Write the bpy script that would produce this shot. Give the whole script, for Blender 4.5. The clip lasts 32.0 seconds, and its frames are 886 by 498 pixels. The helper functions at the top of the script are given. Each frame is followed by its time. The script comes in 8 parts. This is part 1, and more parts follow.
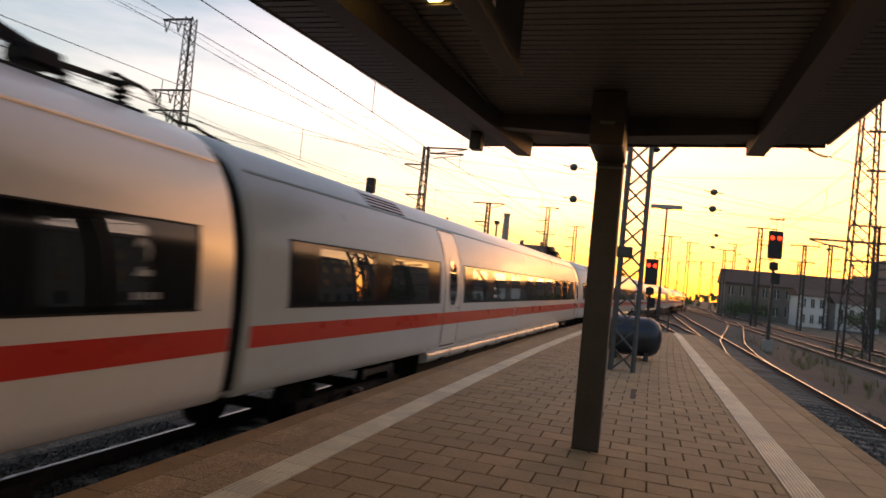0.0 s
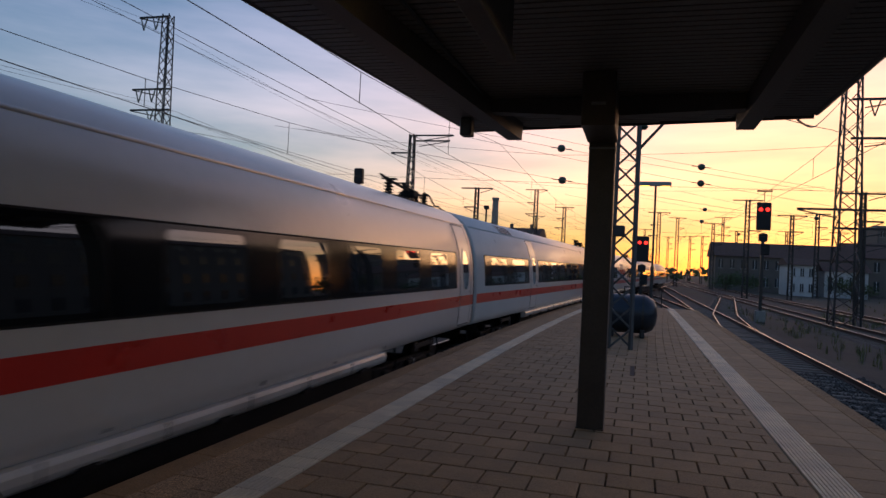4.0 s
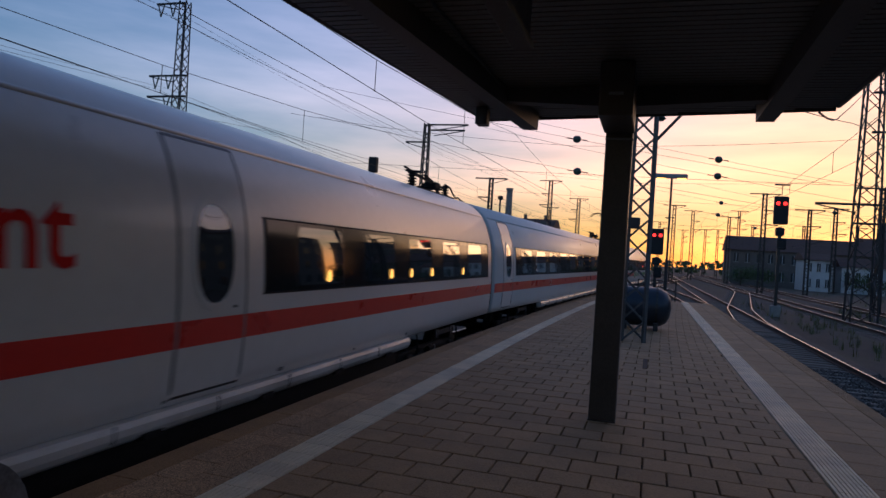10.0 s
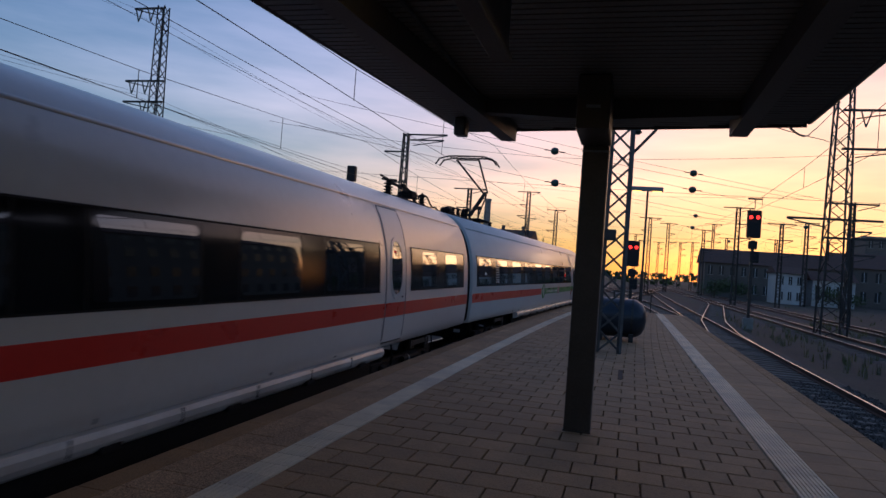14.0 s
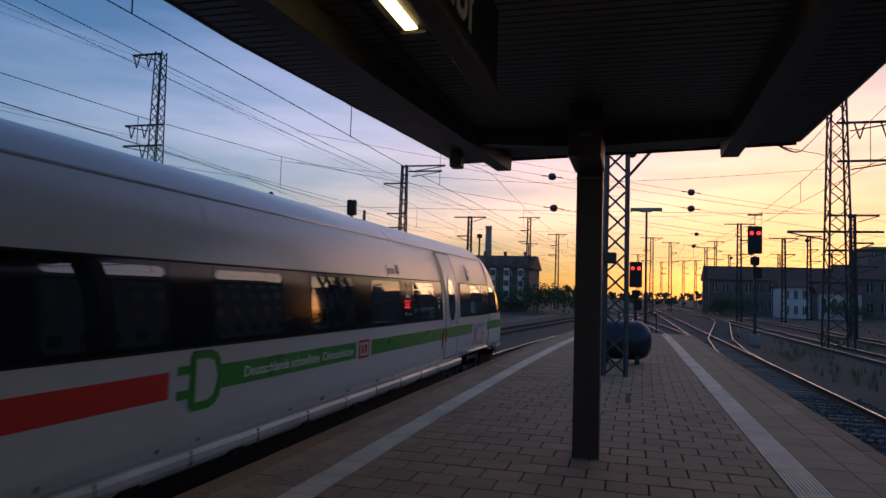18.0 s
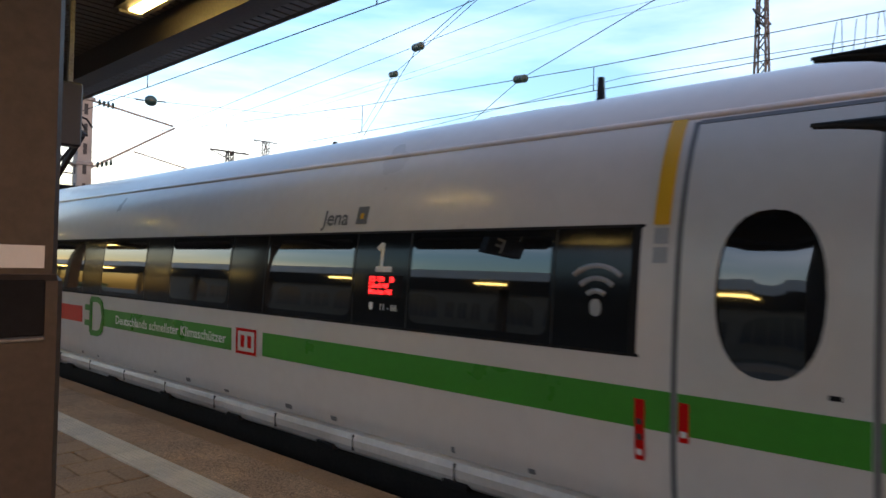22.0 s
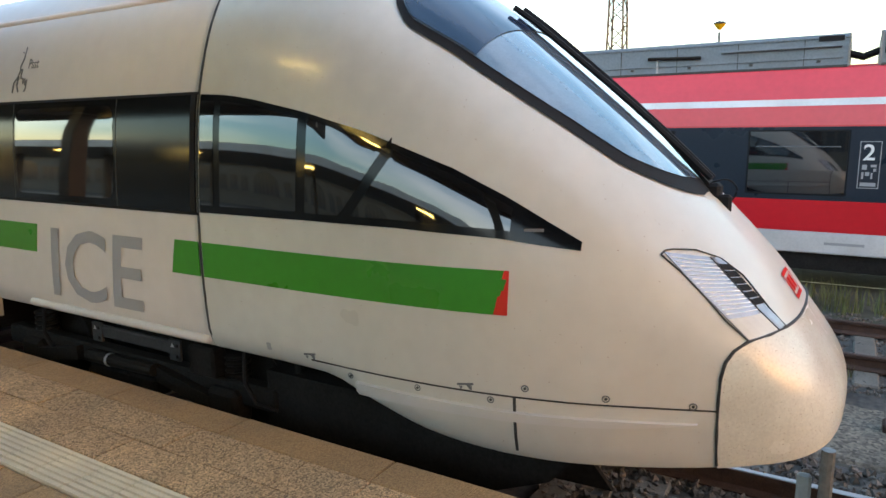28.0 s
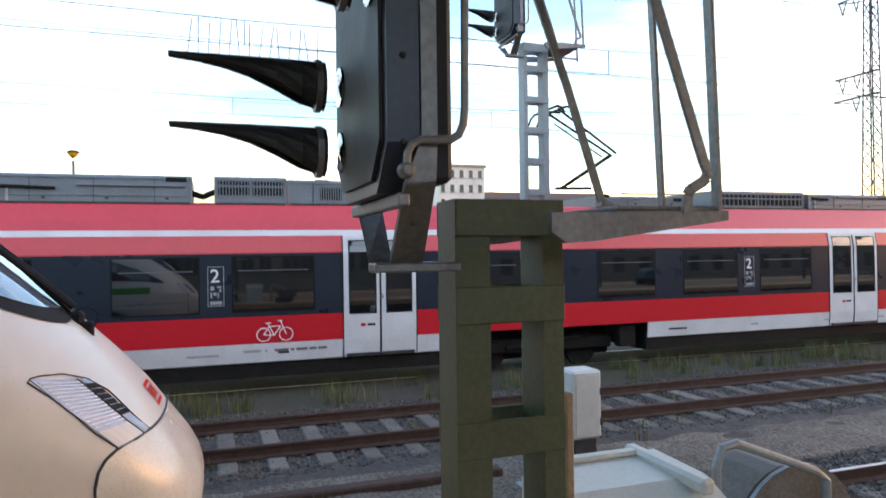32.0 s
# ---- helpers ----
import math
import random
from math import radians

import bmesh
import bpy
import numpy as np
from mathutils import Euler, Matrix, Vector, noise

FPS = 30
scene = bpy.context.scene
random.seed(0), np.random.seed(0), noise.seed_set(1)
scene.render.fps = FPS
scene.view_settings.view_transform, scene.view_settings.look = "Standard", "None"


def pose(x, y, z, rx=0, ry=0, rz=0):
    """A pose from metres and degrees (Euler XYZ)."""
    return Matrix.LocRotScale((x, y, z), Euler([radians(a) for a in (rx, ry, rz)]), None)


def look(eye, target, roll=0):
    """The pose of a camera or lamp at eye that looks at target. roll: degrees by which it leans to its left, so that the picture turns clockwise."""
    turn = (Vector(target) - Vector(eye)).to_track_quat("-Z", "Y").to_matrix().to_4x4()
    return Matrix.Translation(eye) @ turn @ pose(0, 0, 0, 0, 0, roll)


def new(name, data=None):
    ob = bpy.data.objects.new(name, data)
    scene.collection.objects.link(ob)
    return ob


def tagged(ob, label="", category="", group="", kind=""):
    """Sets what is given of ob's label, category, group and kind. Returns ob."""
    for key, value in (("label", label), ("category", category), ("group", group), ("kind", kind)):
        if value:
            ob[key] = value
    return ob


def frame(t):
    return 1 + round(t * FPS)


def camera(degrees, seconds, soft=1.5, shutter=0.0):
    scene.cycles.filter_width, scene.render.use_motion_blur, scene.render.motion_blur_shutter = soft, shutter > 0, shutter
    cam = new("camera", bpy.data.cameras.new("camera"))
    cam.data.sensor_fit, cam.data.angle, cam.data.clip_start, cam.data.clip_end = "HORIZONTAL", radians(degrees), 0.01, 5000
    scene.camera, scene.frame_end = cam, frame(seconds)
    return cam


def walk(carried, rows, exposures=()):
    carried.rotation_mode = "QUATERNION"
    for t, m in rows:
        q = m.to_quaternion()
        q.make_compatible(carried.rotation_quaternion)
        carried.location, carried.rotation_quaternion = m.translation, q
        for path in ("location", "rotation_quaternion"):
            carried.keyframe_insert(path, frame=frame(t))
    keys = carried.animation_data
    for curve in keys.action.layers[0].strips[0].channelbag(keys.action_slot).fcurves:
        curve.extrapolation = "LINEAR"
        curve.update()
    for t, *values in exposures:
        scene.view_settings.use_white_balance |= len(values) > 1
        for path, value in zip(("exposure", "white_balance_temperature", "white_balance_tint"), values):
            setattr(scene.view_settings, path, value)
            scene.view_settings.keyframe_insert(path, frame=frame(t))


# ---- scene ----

# ---------------------------------------------------------------- camera and its walk
cam = camera(66.33, 32.0, shutter=0.35)
# seconds, eye, yaw to the left, pitch up, roll to the left
PATH = (
    (0, 0.097, -0.009, 1.775, 16.96, 2.11, 5.68),
    (0.5, 0.074, 0.051, 1.795, 14.91, 1.41, 1.66),
    (1, 0.053, 0.004, 1.792, 15.80, 2.34, 1.79),
    (1.5, 0.049, -0.018, 1.792, 15.72, 3.05, 1.62),
    (2, 0.039, 0.009, 1.788, 16.21, 2.98, 2.29),
    (2.5, 0.029, -0.015, 1.784, 16.95, 2.09, 2.89),
    (3, 0.027, -0.022, 1.784, 16.90, 1.54, 3.15),
    (3.5, 0.028, -0.034, 1.775, 16.82, 1.20, 3.12),
    (4, 0.027, -0.048, 1.780, 16.06, 1.07, 2.88),
    (4.5, 0.039, -0.027, 1.781, 15.43, 0.95, 2.80),
    (6.5, 0.030, -0.034, 1.775, 15.69, 0.73, 3.54),
    (7, 0.031, -0.031, 1.778, 15.30, 0.65, 3.50),
    (7.5, 0.032, -0.022, 1.782, 15.06, 0.70, 3.60),
    (8, 0.026, -0.014, 1.776, 15.23, 0.48, 3.81),
    (8.5, 0.022, -0.023, 1.777, 15.61, 0.27, 4.11),
    (9, 0.014, 0.010, 1.786, 16.31, 0.09, 3.83),
    (9.5, 0.014, -0.016, 1.779, 17.11, 0.14, 3.79),
    (10, 0.015, -0.028, 1.776, 17.12, 0.15, 3.69),
    (10.5, 0.011, -0.025, 1.780, 16.88, -0.05, 4.08),
    (11, 0.004, -0.040, 1.773, 16.68, 0.26, 4.69),
    (11.5, 0.007, -0.046, 1.777, 16.42, 0.40, 4.35),
    (12, 0.017, -0.043, 1.777, 15.64, 0.54, 3.67),
    (12.5, 0.015, -0.048, 1.775, 15.11, 0.66, 4.31),
    (13, 0.021, -0.038, 1.779, 14.91, 1.16, 4.32),
    (13.5, 0.022, -0.023, 1.774, 14.90, 1.16, 4.32),
    (15.5, 0.016, -0.102, 1.776, 17.60, 0.94, 3.99),
    (16, 0.014, -0.139, 1.767, 16.45, 1.68, 3.20),
    (16.5, 0.014, -0.058, 1.784, 15.72, 2.37, 3.12),
    (17, 0.009, 0.008, 1.803, 15.94, 2.79, 3.55),
    (17.5, 0.018, -0.059, 1.797, 15.66, 2.58, 2.48),
    (18, 0.070, -0.097, 1.804, 15.66, 3.55, 1.75),
    (18.5, 0.152, -0.072, 1.828, 15.18, 3.78, 0.26),
    (19, 0.224, -0.004, 1.866, 15.75, 8.10, -2.54),
    (19.2, 0.202, 0.093, 1.865, 21.50, 9.86, -2.11),
    (19.5, 0.150, 0.268, 1.858, 38.00, 12.94, -2.12),
    (20, 0.080, 0.400, 1.820, 64.75, 16.03, -2.20),
    (20.2, 0.075, 0.380, 1.800, 75.51, 14.54, -1.00),
    (20.4, 0.076, 0.371, 1.785, 86.25, 12.97, 0.60),
    (20.6, 0.045, 0.345, 1.808, 98.3, 10.7, 2.2),
    (20.9, 0.025, 0.255, 1.812, 114.9, 9.1, 3.1),
    (21, 0.019, 0.232, 1.808, 118.9, 8.48, 3.2),
    (21.2, 0.020, 0.165, 1.803, 124.4, 6.95, 2.7),
    (21.6, 0.0, 0.02, 1.785, 129.4, 2.8, 1.7),
    (22, -0.060, -0.111, 1.735, 132.35, 1.33, 1.17),
    (23, -0.359, -0.226, 1.780, 134.46, -2.74, 1.37),
    (23.5, -0.597, -0.162, 1.769, 133.89, -4.21, -0.88),
    (24, -0.900, -0.081, 1.745, 137.09, -3.87, -1.15),
    (24.4, -0.924, -0.039, 1.730, 139.46, -3.24, -1.61),
    (25, -0.893, -0.094, 1.726, 141.94, -3.78, -2.28),
    (25.2, -0.846, -0.108, 1.730, 142.25, -3.87, -1.77),
    (26, -0.814, -0.227, 1.717, 138.20, -4.27, -0.43),
    (26.5, -0.833, -0.378, 1.722, 131.39, -5.54, -0.71),
    (28.5, -0.891, -0.640, 1.757, 120.62, -10.23, -0.39),
    (29, -0.908, -0.631, 1.773, 121.18, -10.04, -0.86),
    (29.5, -0.854, -0.689, 1.754, 119.24, -9.78, 0.19),
    (30, -0.866, -0.753, 1.727, 112.43, -12.20, -0.84),
    (30.5, -0.802, -0.743, 1.715, 96.80, -12.78, 0.60),
    (30.6, -0.742, -0.671, 1.686, 94.12, -12.64, 0.31),
    (31, -0.631, -0.610, 1.727, 79.20, -11.49, 1.32),
    (31.5, -0.448, -0.533, 1.765, 71.07, -4.28, 0.18),
    (32, -0.206, -0.503, 1.796, 71.01, 0.05, -0.74),
)


def cam_pose(x, y, z, yaw, pitch, roll):
    a, b = radians(yaw), radians(pitch)
    ahead = Vector((-math.sin(a) * math.cos(b), math.cos(a) * math.cos(b), math.sin(b)))
    return look((x, y, z), Vector((x, y, z)) + ahead, roll)


walk(cam, [(t, cam_pose(*r)) for t, *r in PATH], exposures=((0, 1.75, 8800, 20), (0.6, 1.15, 8200, 20), (2, 0.75, 7000, 19), (4, 0.58, 5900, 17), (8, 0.42, 5200, 16), (18, 0.42, 5200, 16), (19, 0.5, 5300, 15), (20, 0.8, 6300, 6), (21, 1.85, 7100, 10), (21.6, 1.95, 6950, 13), (22, 2.4, 6700, 14), (23, 3.1, 6950, 6), (24, 3.45, 7600, 8), (25, 3.55, 7700, 9), (29, 3.5, 7150, 2), (30.5, 3.45, 7000, 2), (32, 3.2, 7100, 11)))

# ---------------------------------------------------------------- sky and sun
SUN_AZ, SUN_EL = 14.0, 3.0          # degrees clockwise from +y, and above the horizon
world = bpy.data.worlds.new("evening_sky")
scene.world = world
world.use_nodes = True
wn, wl = world.node_tree.nodes, world.node_tree.links
wn.clear()
w_out = wn.new("ShaderNodeOutputWorld")
w_bg = wn.new("ShaderNodeBackground")
w_sky = wn.new("ShaderNodeTexSky")
w_sky.sky_type = "NISHITA"
w_sky.sun_disc = False
w_sky.sun_elevation = radians(SUN_EL)
w_sky.sun_rotation = radians(SUN_AZ)
w_sky.air_density, w_sky.dust_density, w_sky.ozone_density = 1.0, 1.6, 2.5
w_bg.inputs["Strength"].default_value = 0.15
# thin stretched evening clouds over the clear sky
w_tc = wn.new("ShaderNodeTexCoord")
w_map = wn.new("ShaderNodeMapping")
w_map.inputs["Scale"].default_value = (1.0, 1.6, 7.0)
w_map.inputs["Rotation"].default_value = (0.10, -0.16, 0.5)
w_map.inputs["Location"].default_value = (0.593, 1.201, 4.406)
w_noise = wn.new("ShaderNodeTexNoise")
w_noise.inputs["Scale"].default_value = 1.1
w_noise.inputs["Detail"].default_value = 7.0
w_noise.inputs["Roughness"].default_value = 0.55
w_ramp = wn.new("ShaderNodeValToRGB")
w_ramp.color_ramp.elements[0].position, w_ramp.color_ramp.elements[1].position = 0.38, 0.72
# haze: softens the glow round the sun against the rest of the sky
w_lum = wn.new("ShaderNodeRGBToBW")
w_den = wn.new("ShaderNodeMath")
w_den.operation = "MULTIPLY_ADD"
w_den.inputs[1].default_value, w_den.inputs[2].default_value = 0.30, 1.0
w_gain = wn.new("ShaderNodeMath")
w_gain.operation = "DIVIDE"
w_gain.inputs[0].default_value = 1.5
w_haze = wn.new("ShaderNodeVectorMath")
w_haze.operation = "SCALE"
w_cloud = wn.new("ShaderNodeVectorMath")
w_cloud.operation = "MULTIPLY"
w_cloud.inputs[1].default_value = (3.4, 2.1, 1.75)
w_mix = wn.new("ShaderNodeMix")
w_mix.data_type = "RGBA"
w_mul = wn.new("ShaderNodeMath")
w_mul.operation = "MULTIPLY"
w_mul.inputs[1].default_value = 0.85
wl.new(w_sky.outputs["Color"], w_lum.inputs["Color"])
wl.new(w_lum.outputs["Val"], w_den.inputs[0])
wl.new(w_den.outputs["Value"], w_gain.inputs[1])
wl.new(w_sky.outputs["Color"], w_haze.inputs[0])
wl.new(w_gain.outputs["Value"], w_haze.inputs["Scale"])
wl.new(w_haze.outputs["Vector"], w_cloud.inputs[0])
wl.new(w_cloud.outputs["Vector"], w_mix.inputs["B"])
wl.new(w_tc.outputs["Generated"], w_map.inputs["Vector"])
wl.new(w_map.outputs["Vector"], w_noise.inputs["Vector"])
wl.new(w_noise.outputs["Fac"], w_ramp.inputs["Fac"])
wl.new(w_ramp.outputs["Color"], w_mul.inputs[0])
wl.new(w_mul.outputs["Value"], w_mix.inputs["Factor"])
wl.new(w_haze.outputs["Vector"], w_mix.inputs["A"])
wl.new(w_mix.outputs["Result"], w_bg.inputs["Color"])
wl.new(w_bg.outputs["Background"], w_out.inputs["Surface"])
sun_data = bpy.data.lights.new("sun", "SUN")
sun_data.energy, sun_data.angle, sun_data.color = 0.04, radians(10), (1.0, 0.55, 0.25)
sun = new("sun", sun_data)
sun.matrix_world = look((0, 0, 40), (-math.sin(radians(SUN_AZ)) * 60, -math.cos(radians(SUN_AZ)) * 60, 40 - 60 * math.tan(radians(SUN_EL + 1.5))))

# ---------------------------------------------------------------- materials
def mat(name, color, rough=0.6, metal=0.0, spread=0.15, scale=6.0, fine=60.0, bump=0.0, gloss_var=0.1, emit=None, power=0.0,
        island=0.0, obj_var=0.0, coat=0.0, dirt=None, dirt_amount=0.0, spec=0.5):
    """A node material: base colour varied at two scales, rough spots and fine relief, in object space metres."""
    m = bpy.data.materials.new(name)
    m.use_nodes = True
    n, l = m.node_tree.nodes, m.node_tree.links
    b = n["Principled BSDF"]
    b.inputs["Metallic"].default_value = metal
    b.inputs["Coat Weight"].default_value = coat
    b.inputs["Specular IOR Level"].default_value = spec
    tc = n.new("ShaderNodeTexCoord")
    big, small = n.new("ShaderNodeTexNoise"), n.new("ShaderNodeTexNoise")
    big.inputs["Scale"].default_value, small.inputs["Scale"].default_value = scale, fine
    big.inputs["Detail"].default_value, small.inputs["Detail"].default_value = 4.0, 3.0
    where = tc.outputs["Object"]
    if obj_var:
        # pieces that share a mesh each get their own grain
        spot = n.new("ShaderNodeVectorMath")
        l.new(where, spot.inputs[0])
        l.new(n.new("ShaderNodeObjectInfo").outputs["Location"], spot.inputs[1])
        where = spot.outputs["Vector"]
    for q in (big, small):
        l.new(where, q.inputs["Vector"])
    add = n.new("ShaderNodeMath")
    add.operation = "ADD"
    l.new(big.outputs["Fac"], add.inputs[0])
    l.new(small.outputs["Fac"], add.inputs[1])
    last = add.outputs[0]
    low, high = 1 - spread, 1 + spread
    rng = n.new("ShaderNodeMapRange")
    rng.inputs["From Min"].default_value, rng.inputs["From Max"].default_value = 0.72, 1.28
    rng.inputs["To Min"].default_value, rng.inputs["To Max"].default_value = low, high
    l.new(last, rng.inputs["Value"])
    val = rng.outputs["Result"]
    if island or obj_var:
        if island:
            src = n.new("ShaderNodeNewGeometry").outputs["Random Per Island"]
        else:
            src = n.new("ShaderNodeObjectInfo").outputs["Random"]
        amount = island or obj_var
        r2 = n.new("ShaderNodeMapRange")
        r2.inputs["To Min"].default_value, r2.inputs["To Max"].default_value = 1 - amount, 1 + amount
        l.new(src, r2.inputs["Value"])
        mu = n.new("ShaderNodeMath")
        mu.operation = "MULTIPLY"
        l.new(val, mu.inputs[0])
        l.new(r2.outputs["Result"], mu.inputs[1])
        val = mu.outputs[0]
    vm = n.new("ShaderNodeVectorMath")
    vm.operation = "SCALE"
    vm.inputs[0].default_value = color
    l.new(val, vm.inputs["Scale"])
    col = vm.outputs["Vector"]
    if dirt:
        dn = n.new("ShaderNodeTexNoise")
        dn.inputs["Scale"].default_value, dn.inputs["Detail"].default_value = scale * 0.35, 6.0
        l.new(where, dn.inputs["Vector"])
        dr = n.new("ShaderNodeMapRange")
        dr.inputs["From Min"].default_value, dr.inputs["From Max"].default_value = 0.45, 0.75
        dr.inputs["To Max"].default_value = dirt_amount
        l.new(dn.outputs["Fac"], dr.inputs["Value"])
        mx = n.new("ShaderNodeMix")
        mx.data_type = "RGBA"
        mx.inputs["B"].default_value = (*dirt, 1)
        l.new(dr.outputs["Result"], mx.inputs["Factor"])
        l.new(col, mx.inputs["A"])
        col = mx.outputs["Result"]
    l.new(col, b.inputs["Base Color"])
    rr = n.new("ShaderNodeMapRange")
    rr.inputs["To Min"].default_value = max(0.02, rough - gloss_var)
    rr.inputs["To Max"].default_value = min(1.0, rough + gloss_var)
    l.new(big.outputs["Fac"], rr.inputs["Value"])
    l.new(rr.outputs["Result"], b.inputs["Roughness"])
    if bump:
        bp = n.new("ShaderNodeBump")
        bp.inputs["Strength"].default_value, bp.inputs["Distance"].default_value = bump, 0.01
        l.new(small.outputs["Fac"], bp.inputs["Height"])
        l.new(bp.outputs["Normal"], b.inputs["Normal"])
    if emit:
        b.inputs["Emission Color"].default_value = (*emit, 1)
        b.inputs["Emission Strength"].default_value = power
    return m


def grains(m, scale, low, high, bump=0.5, pits=0.0):
    """Stone grains in a concrete surface: each grain its own shade, slightly proud."""
    n, l = m.node_tree.nodes, m.node_tree.links
    b = n["Principled BSDF"]
    v = n.new("ShaderNodeTexVoronoi")
    v.inputs["Scale"].default_value = scale
    first = next(q for q in n if q.type == "TEX_NOISE")
    l.new(first.inputs["Vector"].links[0].from_socket, v.inputs["Vector"])
    bw = n.new("ShaderNodeSeparateColor")
    l.new(v.outputs["Color"], bw.inputs["Color"])
    r = n.new("ShaderNodeMapRange")
    r.inputs["To Min"].default_value, r.inputs["To Max"].default_value = low, high
    l.new(bw.outputs["Red"], r.inputs["Value"])
    sc = n.new("ShaderNodeVectorMath")
    sc.operation = "SCALE"
    l.new(b.inputs["Base Color"].links[0].from_socket, sc.inputs[0])
    l.new(r.outputs["Result"], sc.inputs["Scale"])
    l.new(sc.outputs["Vector"], b.inputs["Base Color"])
    bp = n.new("ShaderNodeBump")
    bp.inputs["Strength"].default_value, bp.inputs["Distance"].default_value = bump, 0.004
    bp.invert = True
    l.new(v.outputs["Distance"], bp.inputs["Height"])
    if b.inputs["Normal"].links:
        l.new(b.inputs["Normal"].links[0].from_socket, bp.inputs["Normal"])
    l.new(bp.outputs["Normal"], b.inputs["Normal"])


def diamonds(m, pitch=0.012, strength=0.9):
    """A pressed pattern of small diamonds."""
    n, l = m.node_tree.nodes, m.node_tree.links
    b = n["Principled BSDF"]
    tc = n.new("ShaderNodeTexCoord")
    sep = n.new("ShaderNodeSeparateXYZ")
    l.new(tc.outputs["Object"], sep.inputs[0])
    waves = []
    for sign in (1, -1):
        a = n.new("ShaderNodeMath")
        a.operation = "MULTIPLY_ADD"
        a.inputs[1].default_value = sign
        l.new(sep.outputs["Y"], a.inputs[0])
        l.new(sep.outputs["X"], a.inputs[2])
        k = n.new("ShaderNodeMath")
        k.operation = "MULTIPLY"
        k.inputs[1].default_value = math.pi / pitch
        l.new(a.outputs[0], k.inputs[0])
        w = n.new("ShaderNodeMath")
        w.operation = "SINE"
        l.new(k.outputs[0], w.inputs[0])
        waves.append(w)
    mul = n.new("ShaderNodeMath")
    mul.operation = "MULTIPLY"
    l.new(waves[0].outputs[0], mul.inputs[0])
    l.new(waves[1].outputs[0], mul.inputs[1])
    bp = n.new("ShaderNodeBump")
    bp.inputs["Strength"].default_value, bp.inputs["Distance"].default_value = strength, 0.004
    l.new(mul.outputs[0], bp.inputs["Height"])
    l.new(b.inputs["Normal"].links[0].from_socket, bp.inputs["Normal"])
    l.new(bp.outputs["Normal"], b.inputs["Normal"])


def specks(m, scale, share, size, color, stretch=(1.0, 1.0, 1.6)):
    """Scattered dried insect specks."""
    n, l = m.node_tree.nodes, m.node_tree.links
    b = n["Principled BSDF"]
    tc = n.new("ShaderNodeTexCoord")
    mp = n.new("ShaderNodeMapping")
    mp.inputs["Scale"].default_value = stretch
    l.new(tc.outputs["Object"], mp.inputs["Vector"])
    v = n.new("ShaderNodeTexVoronoi")
    v.inputs["Scale"].default_value = scale
    l.new(mp.outputs["Vector"], v.inputs["Vector"])
    sep = n.new("ShaderNodeSeparateColor")
    l.new(v.outputs["Color"], sep.inputs["Color"])
    reach = n.new("ShaderNodeMapRange")
    reach.inputs["From Min"].default_value, reach.inputs["From Max"].default_value = share, 0.0
    reach.inputs["To Max"].default_value = size
    l.new(sep.outputs["Green"], reach.inputs["Value"])
    near = n.new("ShaderNodeMath")
    near.operation = "LESS_THAN"
    l.new(v.outputs["Distance"], near.inputs[0])
    l.new(reach.outputs["Result"], near.inputs[1])
    mx = n.new("ShaderNodeMix")
    mx.data_type = "RGBA"
    mx.inputs["B"].default_value = (*color, 1)
    l.new(near.outputs[0], mx.inputs["Factor"])
    l.new(b.inputs["Base Color"].links[0].from_socket, mx.inputs["A"])
    l.new(mx.outputs["Result"], b.inputs["Base Color"])


M_PAVER = mat("paver_concrete", (0.345, 0.208, 0.101), 0.78, spread=0.16, scale=3, fine=240, bump=0.25, obj_var=0.12, dirt=(0.17, 0.11, 0.06), dirt_amount=0.35)
M_PAVER_J = mat("paver_rest", (0.345, 0.208, 0.101), 0.78, spread=0.16, scale=3, fine=240, bump=0.25, island=0.12, dirt=(0.17, 0.11, 0.06), dirt_amount=0.35)
M_EDGE = mat("edge_slab_concrete", (0.39, 0.225, 0.10), 0.8, spread=0.2, scale=2, fine=120, bump=0.3, obj_var=0.08, dirt=(0.15, 0.11, 0.08), dirt_amount=0.4)
M_JOINT = mat("sand_joint", (0.02, 0.016, 0.012), 0.95, spread=0.3)
M_TACT = mat("white_ribbed_tile", (0.72, 0.60, 0.42), 0.55, spread=0.1, scale=4, fine=80, bump=0.2, obj_var=0.06, dirt=(0.3, 0.27, 0.24), dirt_amount=0.5)
M_CONC = mat("concrete", (0.30, 0.28, 0.25), 0.85, spread=0.2, scale=2, fine=50, bump=0.3, dirt=(0.12, 0.11, 0.10), dirt_amount=0.4)
M_BALLAST = mat("ballast_ground", (0.06, 0.052, 0.045), 0.95, spread=0.5, scale=2.0, fine=16, bump=1.0, dirt=(0.07, 0.06, 0.05), dirt_amount=0.6)
M_STONE = mat("ballast_stone", (0.10, 0.085, 0.072), 0.9, spread=0.3, scale=8, fine=70, bump=0.4, island=0.45)
M_GROUND = mat("yard_ground", (0.048, 0.040, 0.029), 0.95, spread=0.4, scale=0.6, fine=9, bump=0.8, dirt=(0.06, 0.075, 0.03), dirt_amount=0.7)
M_PATH = mat("trodden_gravel", (0.115, 0.094, 0.07), 0.95, spread=0.45, scale=1.2, fine=30, bump=0.6, dirt=(0.09, 0.08, 0.06), dirt_amount=0.7)
M_RAILTOP = mat("polished_rail_head", (0.45, 0.43, 0.40), 0.32, 1.0, spread=0.1)
M_RUST = mat("rusty_rail_steel", (0.062, 0.036, 0.026), 0.85, 0.2, spread=0.35, scale=9, fine=90, bump=0.3)
